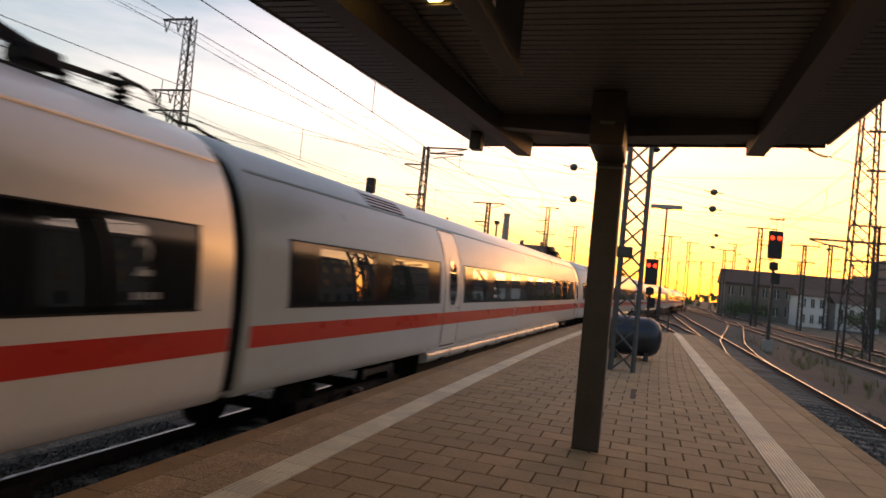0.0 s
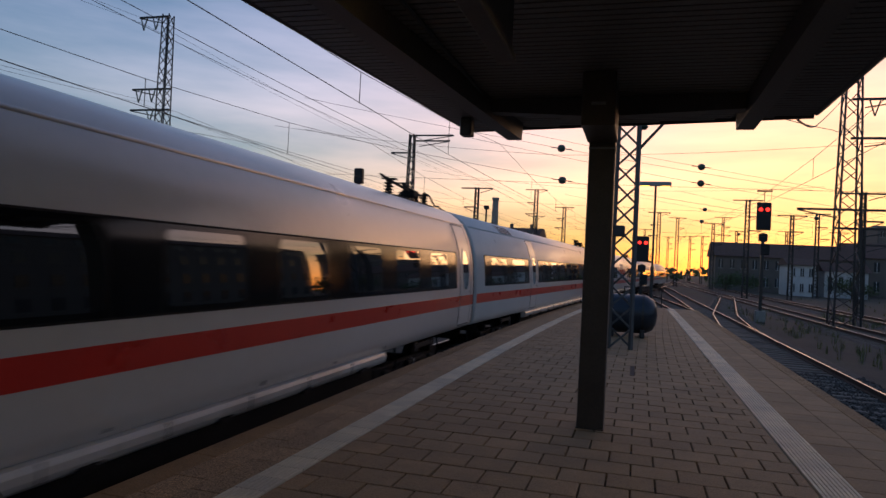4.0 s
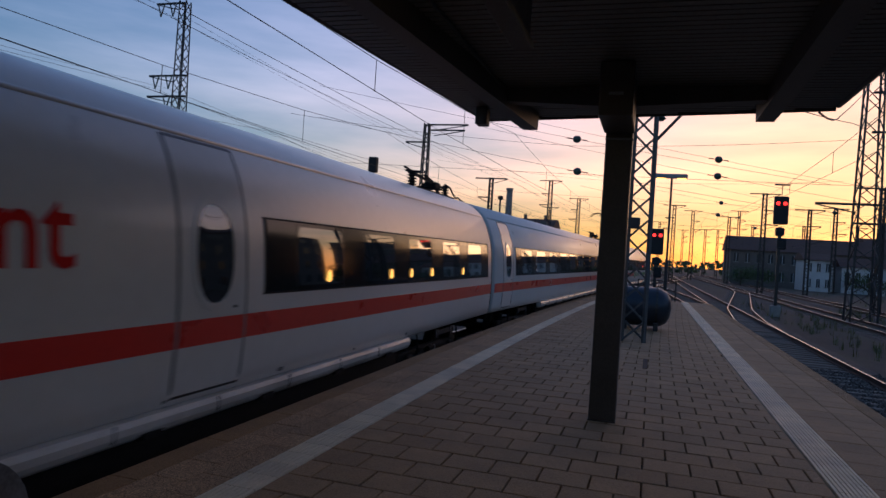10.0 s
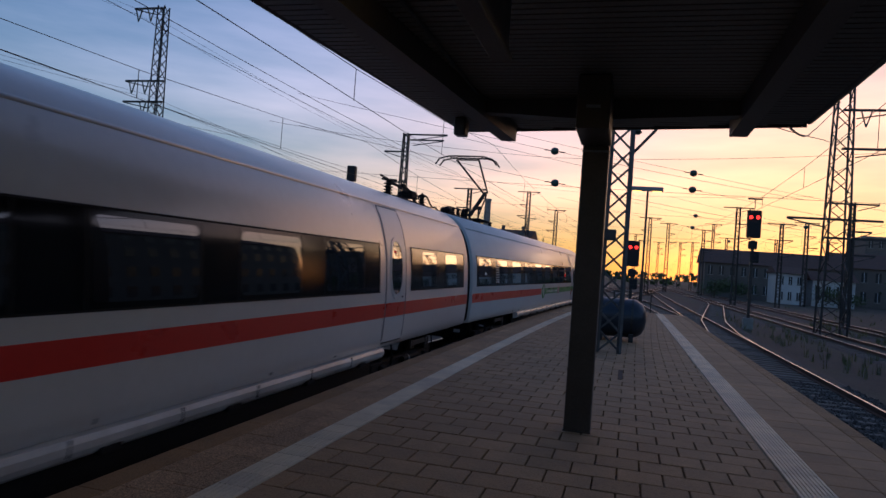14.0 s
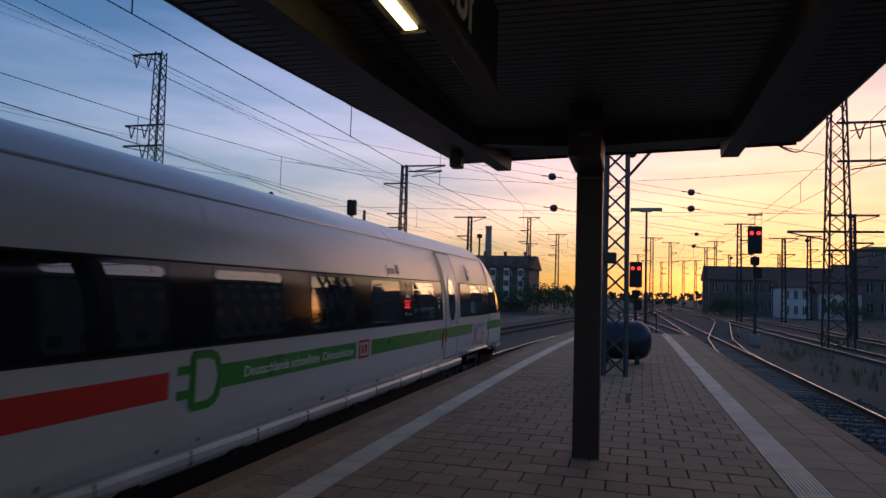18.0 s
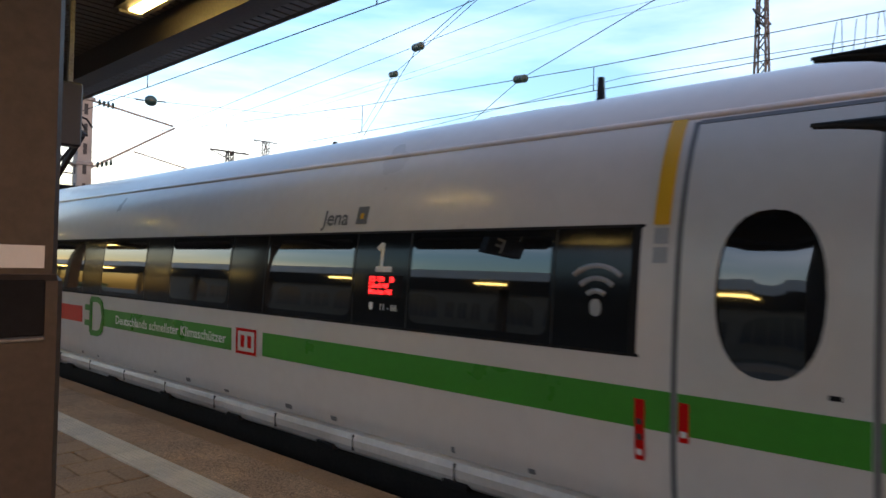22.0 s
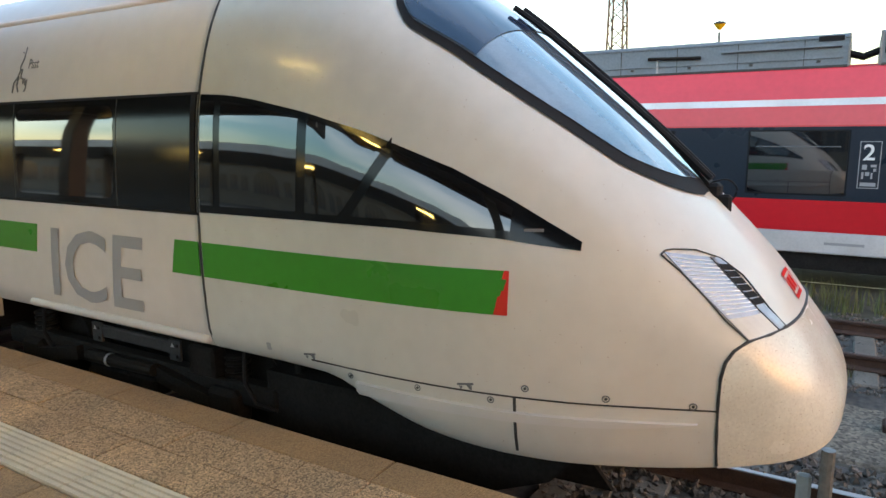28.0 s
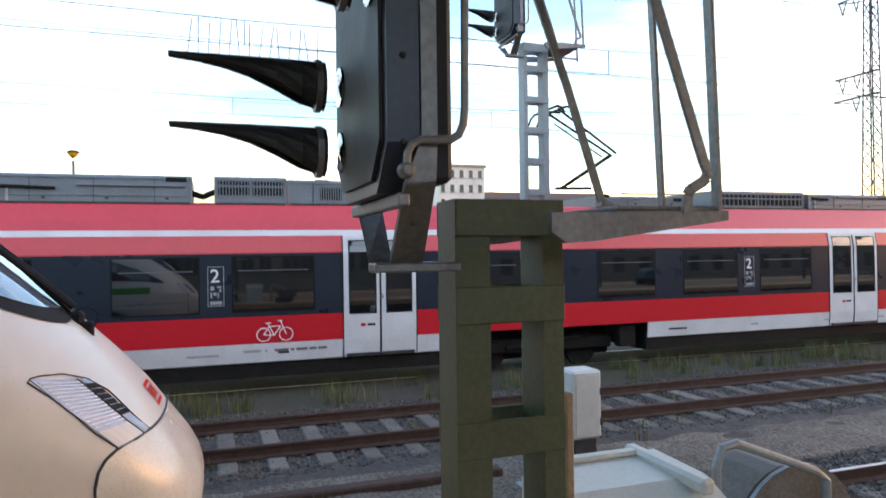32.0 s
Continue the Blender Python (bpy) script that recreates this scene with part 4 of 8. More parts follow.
def pantograph(parent, y, raised=True):
    p = thing("pantograph", "", "")
    p.parent = parent
    p.matrix_basis = pose(0, y, 3.86)
    bm = bx(-0.42, 0.42, -0.8, 0.8, 0.09, 0.13, 0.015)
    for sx in (-0.45, 0.45):
        for sy in (-0.75, 0.75):
            lathe(bm, [(0.04, -0.08), (0.07, -0.04), (0.04, 0.0), (0.07, 0.03), (0.04, 0.09)], 8, "z", (sx * 0.8, sy * 0.9, 0))
    part("base_frame", bm, M_UNDER, p)
    if raised:
        knee = (0, 1.15, 1.15)
        bm = bar(bmesh.new(), (0, -0.6, 0.2), knee, 0.09)
        bar(bm, (0.25, -0.45, 0.2), (0.06, 1.1, 1.08), 0.04)
        part("lower_arm", bm, M_UNDER, p)
        bm = bmesh.new()
        for s in (-1, 1):
            bar(bm, (s * 0.08, 1.15, 1.15), (s * 0.36, -1.2, 1.90), 0.045)
        bar(bm, (-0.36, -1.2, 1.90), (0.36, -1.2, 1.90), 0.04)
        part("upper_arm", bm, M_UNDER, p)
        bm = bmesh.new()
        for yy in (-1.42, -1.02):
            tube(bm, [(-0.98, yy, 1.72), (-0.85, yy, 1.90), (-0.55, yy, 1.98), (0.55, yy, 1.98), (0.85, yy, 1.90), (0.98, yy, 1.72)], 0.025, 6)
        for s in (-0.5, 0.5):
            bar(bm, (s, -1.42, 1.95), (s, -1.02, 1.95), 0.03)
        part("collector_head", bm, M_UNDER, p)
    else:
        bm = bar(bmesh.new(), (0, -0.6, 0.2), (0, 1.0, 0.28), 0.09)
        for s in (-1, 1):
            bar(bm, (s * 0.08, 1.0, 0.3), (s * 0.36, -0.6, 0.36), 0.045)
        for yy in (-0.8, -0.45):
            tube(bm, [(-0.95, yy, 0.25), (-0.8, yy, 0.38), (-0.55, yy, 0.42), (0.55, yy, 0.42), (0.8, yy, 0.38), (0.95, yy, 0.25)], 0.025, 6)
        part("folded_arms", bm, M_UNDER, p)
    return p


GAP = 0.32
PITCH = 27.66
S_END = 23.76                     # joint of the cab to the first coach gap


def common(c, L, bogie_f, bogie_r, front=2.2):
    """What every coach has: skirts, bogies, gangway, stripe."""
    for side in (1, -1):
        part("skirt", skirt(-bogie_f - 2.1, -0.0 - 0.0, side) if bogie_f < 0 else skirt(-(L - bogie_r - 2.2), -(bogie_f + front), side), M_SKIRT, c)
        xd = side_x(3.445) - 0.014
        part("drip_rail", tube(bmesh.new(), [(side * xd, -L + 0.1, 3.44), (side * xd, -0.1, 3.44)], 0.032, 14), M_WHITE, c, smooth=True)
    if bogie_f > 0:
        for side in (1, -1):
            ya, yb = -(L - bogie_r - 2.25), -(bogie_f + 2.25)
            # dark sheet stands in for the shade in the gap below the skirt
            part("skirt_gap_shade", bx(min(side * 1.16, side * 1.22), max(side * 1.16, side * 1.22), ya, yb, 0.30, 0.98), M_UNDER, c)
            for k in range(1, 12):
                ys = ya + (yb - ya) * k / 12
                part("skirt_joint", bx(min(side * 1.30, side * 1.4375), max(side * 1.30, side * 1.4375), ys - 0.006, ys + 0.006, 0.90, 1.03), M_SEAM, c)
            for k in range(9):
                yn = ya + (yb - ya) * (k + 0.5) / 9
                part("lifting_notch", bx(min(side * 1.33, side * 1.437), max(side * 1.33, side * 1.437), yn - 0.12, yn + 0.12, 0.845, 0.90, 0.004), M_RUBBER, c)
    box_bm = bx(-1.1, 1.1, -(L - bogie_r - 2.3), -(bogie_f + 2.3), 0.5, 1.02)
    part("underfloor_box", box_bm, M_UNDER, c)
    bogie(c, -bogie_f)
    bogie(c, -(L - bogie_r))
    # gangway bellows behind
    for k in range(5):
        y = -L - 0.02 - k * GAP / 5
        sc = 0.93 if k % 2 else 0.955
        ring = [(x * sc, 1.06 + (z - 1.02) * sc) for x, z in SEC if z > 1.03] + [(-x * sc, 1.06 + (z - 1.02) * sc) for x, z in SEC[-2::-1] if z > 1.03]
        part("bellows_fold", prism(bmesh.new(), ring, y - GAP / 5, y), M_RUBBER, c)


def stripe(c, y0, y1, material, name="stripe"):
    for side in (1, -1):
        part(name, skin(y0, y1, SZ0, SZ1, 0.005, 1, 3, side, thick=0.006), material, c)


def side_text(c, body, size, material, y_start, z, label="", side=1, squeeze=1.0, name="lettering", lean_y=0.0):
    """Letters on the platform side, running towards +y as seen from the platform."""
    zm = z + size * 0.36
    slope = (side_x(zm - 0.03) - side_x(zm + 0.03)) / 0.06
    x = side_x(zm) + slope * (zm - z) + 0.0065
    lean = math.degrees(math.atan(slope))
    m = Matrix.Translation((x, y_start, z)) @ Matrix(((0, 0, 1, 0), (1, 0, 0, 0), (0, 1, 0, 0), (0, 0, 0, 1))) @ pose(0, 0, 0, -lean, 0, 0)
    ob = text_mesh(name, body, size, material, c, m, 0.0 if size > 0.6 else 0.0006, label, squeeze)
    if size > 0.6:
        # large letters follow the curve of the side
        bm = bmesh.new()
        bm.from_mesh(ob.data)
        bm.transform(ob.matrix_basis)
        zz = z - 0.02
        while zz < z + size:
            bmesh.ops.bisect_plane(bm, geom=bm.verts[:] + bm.edges[:] + bm.faces[:], plane_co=(0, 0, zz), plane_no=(0, 0, 1))
            zz += 0.06
        for v in bm.verts:
            v.co.y += lean_y * (v.co.z - z)
            v.co.x = side_x(v.co.z) + (0.007 if name == "ghost_letters" else 0.010)
        bm.to_mesh(ob.data)
        ob.matrix_basis = Matrix.Identity(4)
    return ob


def number_sign(c, y, digit="2", z=2.28, size=0.44):
    side_text(c, digit, size, M_LETWH if digit == "1" else M_LETGR, y, z, "white class digit on the glass", name="class_digit")
    if digit == "1":
        part("digit_foot", skin(y + 0.02, y + 0.22, z - 0.005, z + 0.04, 0.012, 1, 1, 1), M_LETWH, c)
        part("digit_flag", bar(bmesh.new(), (side_x(z + size * 0.55) + 0.011, y + 0.03, z + size * 0.54), (side_x(z + size * 0.68) + 0.011, y + 0.09, z + size * 0.67), 0.006, 0.04), M_LETWH, c)
        return
    for k in range(4):
        part("pictogram_bar", skin(y + k * 0.085, y + k * 0.085 + 0.06, 2.08, 2.14, 0.008, 1, 1, 1), M_LETGR, c)


def logo(c, y, z0=SZ0 - 0.03, z1=SZ1 + 0.03):
    """A plain framed mark in red on white, set into the stripe."""
    o = part("mark_plate", skin(y - 0.20, y + 0.20, z0, z1, 0.0065, 1, 3, 1, thick=0.007), M_WHITE, c, "white plate with a red framed mark")
    for a, b, p, q in ((-0.19, 0.19, z1 - 0.045, z1 - 0.015), (-0.19, 0.19, z0 + 0.015, z0 + 0.045), (-0.19, -0.155, z0 + 0.045, z1 - 0.045), (0.155, 0.19, z0 + 0.045, z1 - 0.045),
                       (-0.10, -0.03, z0 + 0.085, z1 - 0.085), (0.03, 0.10, z0 + 0.085, z1 - 0.085)):
        part("mark_bar", skin(y + a, y + b, p, q, 0.0085, 1, 2, 1), M_LETRED, o)


def roof_vent(c, y0, y1):
    v = part("roof_vent", skin(y0, y1, 3.44, 3.70, 0.012, 1, 3, 1, thick=0.016), M_ROOFGR, c, "recessed roof air inlet")
    for k in range(4):
        z = 3.47 + 0.055 * k
        part("vent_slat", skin(y0 + 0.05, y1 - 0.05, z, z + 0.022, 0.016, 1, 1, 1), M_RUBBER, v)


def antenna(c, y, h=0.32):
    bm = prism(bmesh.new(), [(-0.035, 0), (0.035, 0), (0.022, h), (-0.022, h)], -0.02, 0.02, "x")
    part("roof_antenna", bm, M_RUBBER, c, m=pose(0.0, y, 3.88))


def sill_marks(c, y0, y1, n):
    """Small stencils and lifting marks along the sill."""
    for k in range(n):
        y = y0 + (y1 - y0) * (k + 0.5) / n + random.uniform(-0.4, 0.4)
        part("stencil_bar", skin(y, y + random.uniform(0.02, 0.12), 1.09, 1.09 + random.uniform(0.02, 0.05), 0.004, 1, 1, 1), M_LETDK, c)


LAYOUT = {
    # door centres, window bands (front, back), class digit, mark, roof vents: metres behind the gap in front
    "open": (((0.95,), (20.48,)), ((1.75, 19.7), (21.27, 26.75)), 17.1, 14.5, ((22.6, 24.1),)),
    "bistro": (((11.38,),), ((0.6, 10.55), (18.6, 26.7)), None, 23.1, ((23.7, 25.1),)),
    "first": (((5.55,), (26.15,)), ((0.65, 4.75), (6.35, 25.35)), 22.8, 20.3, ()),
    "last": (((3.9,),), ((0.75, 3.2), (4.7, 26.0)), 1.6, 12.0, ()),
}


def mid_coach(k, plan):
    L = PITCH - GAP
    h = GAP / 2
    c = thing("coach", {"open": "white express coach with red stripe and dark window band", "bistro": "white restaurant coach with red lettering and warm table lamps",
                        "first": "white express coach with red stripe beside a raised pantograph", "last": "white rear express coach with red stripe"}[plan],
              "train coach", group="coaches of the express train")
    part("body", coach_body(L), M_WHITE, c, smooth=True)
    common(c, L, 3.6, 3.6)
    doors, bands, digit, mark, vents = LAYOUT[plan]
    stripe(c, -L + 0.05, -0.05, M_RED)
    for (d,) in doors:
        door_parts(c, -(d - h))
    for a, b in bands:
        window_band(c, -(b - h), -(a - h))
    if digit:
        number_sign(c, -(digit - h))
    if mark:
        logo(c, -(mark - h))
    for a, b in vents:
        roof_vent(c, -(b - h), -(a - h))
    front_gear(c)
    antenna(c, -L * 0.62, 0.12)
    sill_marks(c, -L + 5, -5, 9)
    if plan == "bistro":
        side_text(c, "ICE", 1.66, M_GHOST, -(16.68 - h), 1.92, "large pale grey letters", squeeze=1.03, name="ghost_letters")
        side_text(c, "Bordrestaurant", 0.80, M_LETRED, -(17.84 - h), 2.26, "red lettering on white paint", squeeze=0.98)
        for s in (9.1, 7.0, 5.0, 2.9, 6.1):
            lamp = part("table_lamp", lathe(bmesh.new(), [(0.02, 0.0), (0.07, 0.02), (0.06, 0.09), (0.035, 0.14), (0.012, 0.15)], 12, "z", (0, 0, 0)), M_CABWARM, c,
                        "glowing warm yellow table lamp", m=pose(1.437, -(s - h), 2.06))
            lamp.scale = (0.08, 1, 1)
    return c


def end_coach():
    c = thing("cab_coach", "white express end coach with rounded cab nose and green stripe", "train coach", group="coaches of the express train")
    L = S_END - GAP / 2 - 0.12
    part("body", coach_body(L), M_WHITE, c, smooth=True)
    common(c, L, 1.55, 3.6, 1.45)
    for side in (1, -1):
        xs_ = side * (side_x(1.09) - 0.004)
        rod = [(0.004, -2.275), (0.02, -2.268), (0.032, -2.25), (0.037, -2.22), (0.037, -0.07), (0.032, -0.045), (0.02, -0.03), (0.004, -0.025)]
        part("sill_strip", lathe(bmesh.new(), rod, 16, "y", (xs_, 0, 1.093)), M_WHITE, c, "rounded white strip along the sill", smooth=True)
    # extra dark box, added to close the bright gap below the cab joint
    part("underfloor_box", bx(-0.58, 0.58, -3.4, 0.6, 0.22, 1.0, 0.05), M_UNDER, c)
    for side in (1, -1):
        guard = part("rail_guard", bx(min(side * 0.62, side * 0.92), max(side * 0.62, side * 0.92), 0.62, 1.10, 0.34, 0.52, 0.03), M_UNDER, c, "black guard ahead of the wheel")
        part("guard_bracket", bar(bmesh.new(), (side * 0.86, 0.66, 0.5), (side * 0.86, 0.30, 0.92), 0.05), M_UNDER, guard)
        part("guard_bracket", bar(bmesh.new(), (side * 0.86, 1.05, 0.5), (side * 0.86, 1.30, 0.85), 0.05), M_UNDER, guard)
        part("guard_block", bx(min(side * 0.92, side * 0.985), max(side * 0.92, side * 0.985), 0.70, 0.80, 0.37, 0.47, 0.012), M_STAKE, guard, "small worn wooden block")
        for k in range(3):
            part("bolt", lathe(bmesh.new(), [(0.001, 0.02), (0.022, 0.018), (0.026, 0.0)], 10, "x", (side * 0.925 - (0 if side > 0 else 0.02), 0.86 + 0.09 * k, 0.43)), M_STEEL, guard)
        part("sand_pipe", tube(bmesh.new(), [(side * 0.95, 0.38, 0.95), (side * 0.97, 0.42, 0.70), (side * 0.93, 0.50, 0.48)], 0.035, 8), M_UNDER, c)
        part("apron", prism(bmesh.new(), [(0.55, 1.0), (1.35, 1.0), (2.3, 0.70), (2.6, 0.34), (1.5, 0.30), (1.05, 0.55)], min(side * 0.60, side * 0.64), max(side * 0.60, side * 0.64), "x"), M_UNDER, c, "black apron plate behind the fairing")
    # dark block in place of the shade under the nose; hides the sleepers
    part("nose_shade_block", prism(bmesh.new(), [(0.15, 0.26), (1.75, 0.26), (2.35, 0.52), (2.6, 0.80), (0.15, 0.80)], -1.04, 1.04, "x"), M_UNDER, c)
    # nose shell and front cap
    vs = [0.0, 0.012] + [0.12 * i for i in range(1, 27)] + [3.2, 3.28, 3.36, 3.43, 3.50, 3.56, 3.61, 3.65, 3.68, 3.71, 3.73, 3.745, 3.755, TIP]
    nq = 44
    def ring(v):
        half = [shell(v, q / nq) for q in range(nq + 1)]
        return [(x, v, z) for x, z in half] + [(-x, v, z) for x, z in half[-2::-1]]
    rings = [(v, ring(v)) for v in vs]
    part("nose_shell", loft(None, [r for v, r in rings if v <= 3.125], False), M_FRONT, c, smooth=True)
    part("nose_tip", loft(None, [r for v, r in rings if v >= 3.12], False), M_FRONT, c, smooth=True)
    # front cap below a swept joint
    bm = bmesh.new()
    cap_v = [3.207 + 0.025 * i for i in range(14)] + [3.555, 3.58, 3.61, 3.635, 3.66, 3.685, 3.705, 3.72, 3.735, 3.748, 3.757, TIP]
    for side in (1, -1):
        rows = []
        for v in cap_v:
            zc = steps(((3.207, 1.28), (3.219, 1.339), (3.256, 1.399), (3.312, 1.441), (3.461, 1.475), (3.54, 1.49)), v)
            lo, hi = 0.0, 1.0
            for _ in range(24):
                m_ = (lo + hi) / 2
                lo, hi = (m_, hi) if shell(v, m_)[1] < zc else (lo, m_)
            row = []
            for k in range(25):
                x, z = shell(v, lo * k / 24)
                row.append(bm.verts.new((side * (x * 1.004 + 0.001), v + 0.005, z - (0.004 if k < 3 else 0.0))))
            rows.append(row)
        for a, b in zip(rows, rows[1:]):
            for k in range(24):
                bm.faces.new((a[k], b[k], b[k + 1], a[k + 1]))
    tip = [shell(TIP, q / 24) for q in range(25)]
    bm.faces.new([bm.verts.new((x, TIP + 0.006, z)) for x, z in tip] + [bm.verts.new((-x, TIP + 0.006, z)) for x, z in tip[::-1]])
    bmesh.ops.recalc_face_normals(bm, faces=bm.faces)
    part("nose_cap", bm, M_NOSE, c, "bug-spattered white front cap", smooth=True)
    for side in (1, -1):
        line = [(3.208, 0.77), (3.205, 0.95), (3.205, 1.15), (3.208, 1.26), (3.222, 1.339), (3.256, 1.399), (3.312, 1.441), (3.40, 1.462), (3.461, 1.475), (3.52, 1.470)]
        pts = [on_shell(v, z, 0.003, side) for v, z in line[:-1]]
        for v in (3.485, 3.50, 3.51, 3.517):
            zc = steps(((3.461, 1.475), (3.54, 1.49)), v)
            if zc < nose_at(v)[0] - 0.002:
                pts.append(Vector((side * (shell_side(v, zc) + 0.002), v + 0.003, zc + 0.002)))
        v = 3.519
        pts.append(Vector((0, v + 0.003, nose_at(v)[0] + 0.002)))
        part("cap_joint", tube(bmesh.new(), [tuple(p) for p in pts], 0.009, 6), M_SEAM, c)
    # red framed mark across the centre line
    def over_top(v0, v1, x0, x1):
        rows = []
        for i in range(5):
            v = v0 + (v1 - v0) * i / 4
            row = []
            for j in range(7):
                x = x0 + (x1 - x0) * j / 6
                lo, hi = 0.45, 1.0
                for _ in range(22):
                    m_ = (lo + hi) / 2
                    lo, hi = (m_, hi) if shell(v, m_)[0] > abs(x) else (lo, m_)
                row.append(Vector((x, v + 0.004, shell(v, lo)[1] + 0.004)))
            rows.append(row)
        return loft(None, rows, False)
    for v0, v1, x0, x1 in ((3.385, 3.399, -0.13, 0.13), (3.472, 3.486, -0.13, 0.13), (3.399, 3.472, -0.13, -0.108), (3.399, 3.472, 0.108, 0.13), (3.410, 3.461, -0.078, -0.018), (3.410, 3.461, 0.018, 0.078)):
        part("mark_bar", over_top(v0, v1, x0, x1), M_LETRED, c, "part of the small red framed mark on the nose")
    for side in (1, -1):
        part("cab_joint", skin(-0.009, 0.009, 1.05, 3.82, 0.004, 1, 22, side), M_SEAM, c)
        # lower fairing line and rolled sill ahead of the bogie
        part("fairing_joint", skin(0.90, 3.20, lambda y: 1.10 - 0.02 * max(0.0, y - 2.2), lambda y: 1.109 - 0.02 * max(0.0, y - 2.2), 0.003, 20, 1, side, True, 0.005), M_SEAM, c)
        part("fairing_joint", skin(2.24, 2.255, 0.78, 1.10, 0.004, 1, 6, side, True, 0.006), M_SEAM, c)
        part("sill_roll", skin(1.25, 3.12, lambda y: 0.955 + 0.012 * (y - 1.25) + 0.036 * (max(0.0, y - 2.6) / 0.52) ** 2, lambda y: 1.03 - 0.010 * (y - 1.25), 0.022, 24, 4, side, True, 0.03), M_WHITE, c)
        for v, z in ((1.205, 1.057), (1.681, 1.072), (2.119, 1.072), (2.303, 1.158), (2.696, 1.131), (3.094, 1.106)):
            ring = [tuple(on_shell(v + 0.017 * math.cos(a), z + 0.017 * math.sin(a), 0.002, side)) for a in (math.pi * k / 7 for k in range(15))]
            bolt = part("sill_bolt", tube(bmesh.new(), ring, 0.0035, 5), M_LETDK, c)
            part("bolt_head", lathe(bmesh.new(), [(0.001, 0.005), (0.007, 0.004), (0.008, -0.004)], 10, "x", tuple(on_shell(v, z, 0.002, side))), M_LETBK, bolt)
        # lifting marks stencilled along the sill
        for v in (0.845, 1.93):
            part("stencil", patch(((v, 1.142), (v + 0.095, 1.155), (v + 0.095, 1.143), (v, 1.130)), 0.003, side, 1, 1, 0.004), M_LETDK, c)
            part("stencil", patch(((v + 0.055, 1.138), (v + 0.085, 1.138), (v + 0.085, 1.112), (v + 0.075, 1.112)), 0.003, side, 1, 1, 0.004), M_LETDK, c)
            part("stencil", patch(((v + 0.012, 1.128), (v + 0.032, 1.128), (v + 0.026, 1.112), (v + 0.018, 1.112)), 0.003, side, 1, 1, 0.004), M_LETDK, c)
        part("stencil", patch(((0.53, 1.165), (0.565, 1.165), (0.565, 1.115), (0.53, 1.115)), 0.003, side, 1, 1, 0.004), M_LETGR, c)
    # windscreen with its black border
    edge = ((1.14, 3.57), (1.17, 3.45), (1.22, 3.33), (1.28, 3.24), (1.34, 3.165), (1.40, 3.10), (1.70, 2.927), (2.03, 2.707), (2.334, 2.504), (2.618, 2.303), (2.80, 2.20), (2.90, 2.145), (2.96, 2.115))
    def screen(v0, v1, shrink, lift):
        rows = []
        for i in range(41):
            v = v0 + (v1 - v0) * (i / 40)
            zl = steps(edge, v) + shrink
            lo, hi = 0.0, 1.0
            for _ in range(24):
                m_ = (lo + hi) / 2
                lo, hi = (m_, hi) if shell(v, m_)[1] < zl else (lo, m_)
            row = []
            for j in range(25):
                q = 1 - (1 - lo) * abs(1 - j / 12)
                x, z = shell(v, q)
                row.append(Vector((x * (1 + lift * 0.4) if j <= 12 else -x * (1 + lift * 0.4), v + lift * 0.6, z + lift * 0.8)))
            rows.append(row)
        return loft(None, rows, False)
    part("windscreen_border", screen(1.145, 2.96, 0.0, 0.008), M_RUBBER, c, "black border round the windscreen", smooth=True)
    part("windscreen", screen(1.20, 2.885, 0.045, 0.014), M_SCREENG, c, "curved tinted windscreen", smooth=True)
    part("windscreen_header", screen(1.21, 1.80, 0.05, 0.020), M_HEADER, c, "dark blue upper panel of the windscreen", smooth=True)
    bm = bmesh.new()
    for dx in (0.03, -0.05):
        pts = []
        for i in range(9):
            v = 2.93 - 1.30 * i / 8
            x, z = shell(v, 1 - dx * (0.55 + 0.45 * i / 8))
            pts.append((x, v + 0.035, z + 0.05))
        tube(bm, pts, 0.021, 6)
    wiper = part("wiper", bm, M_RUBBER, c, "black windscreen wiper arms")
    zt_ = nose_at(2.98)[0]
    bm = bx(-0.06, 0.06, 2.90, 3.02, zt_ - 0.02, zt_ + 0.07, 0.02)
    box(bm, -0.03, 0.03, 2.98, 3.08, zt_ - 0.13, zt_ + 0.0, 0.015)
    part("wiper_base", bm, M_RUBBER, wiper)
    part("washer_hose", tube(bmesh.new(), [tuple(p) for p in rounded([(0.0, 2.93, zt_ + 0.06), (-0.03, 3.04, zt_ + 0.09), (-0.05, 3.10, zt_ + 0.03), (-0.04, 3.06, zt_ - 0.05), (0.0, 3.0, zt_ - 0.03)], 4)], 0.006, 5), M_RUBBER, wiper)
    part("wiper_link", bar(bmesh.new(), (0.05, 2.95, zt_ + 0.06), (0.06, 2.66, nose_at(2.66)[0] + 0.07), 0.02), M_RUBBER, wiper)
    # side window of the cab, falling to a point
    def high(y):
        return steps(((0.0, 2.75), (0.25, 2.738), (0.48, 2.706), (0.92, 2.615), (1.32, 2.504), (1.54, 2.426), (1.865, 2.306), (2.174, 2.155), (2.545, 1.935)), y)

    def low(y):
        return steps(((0.0, 1.985), (0.92, 1.986), (1.57, 1.977), (2.14, 1.949), (2.545, 1.892)), y)
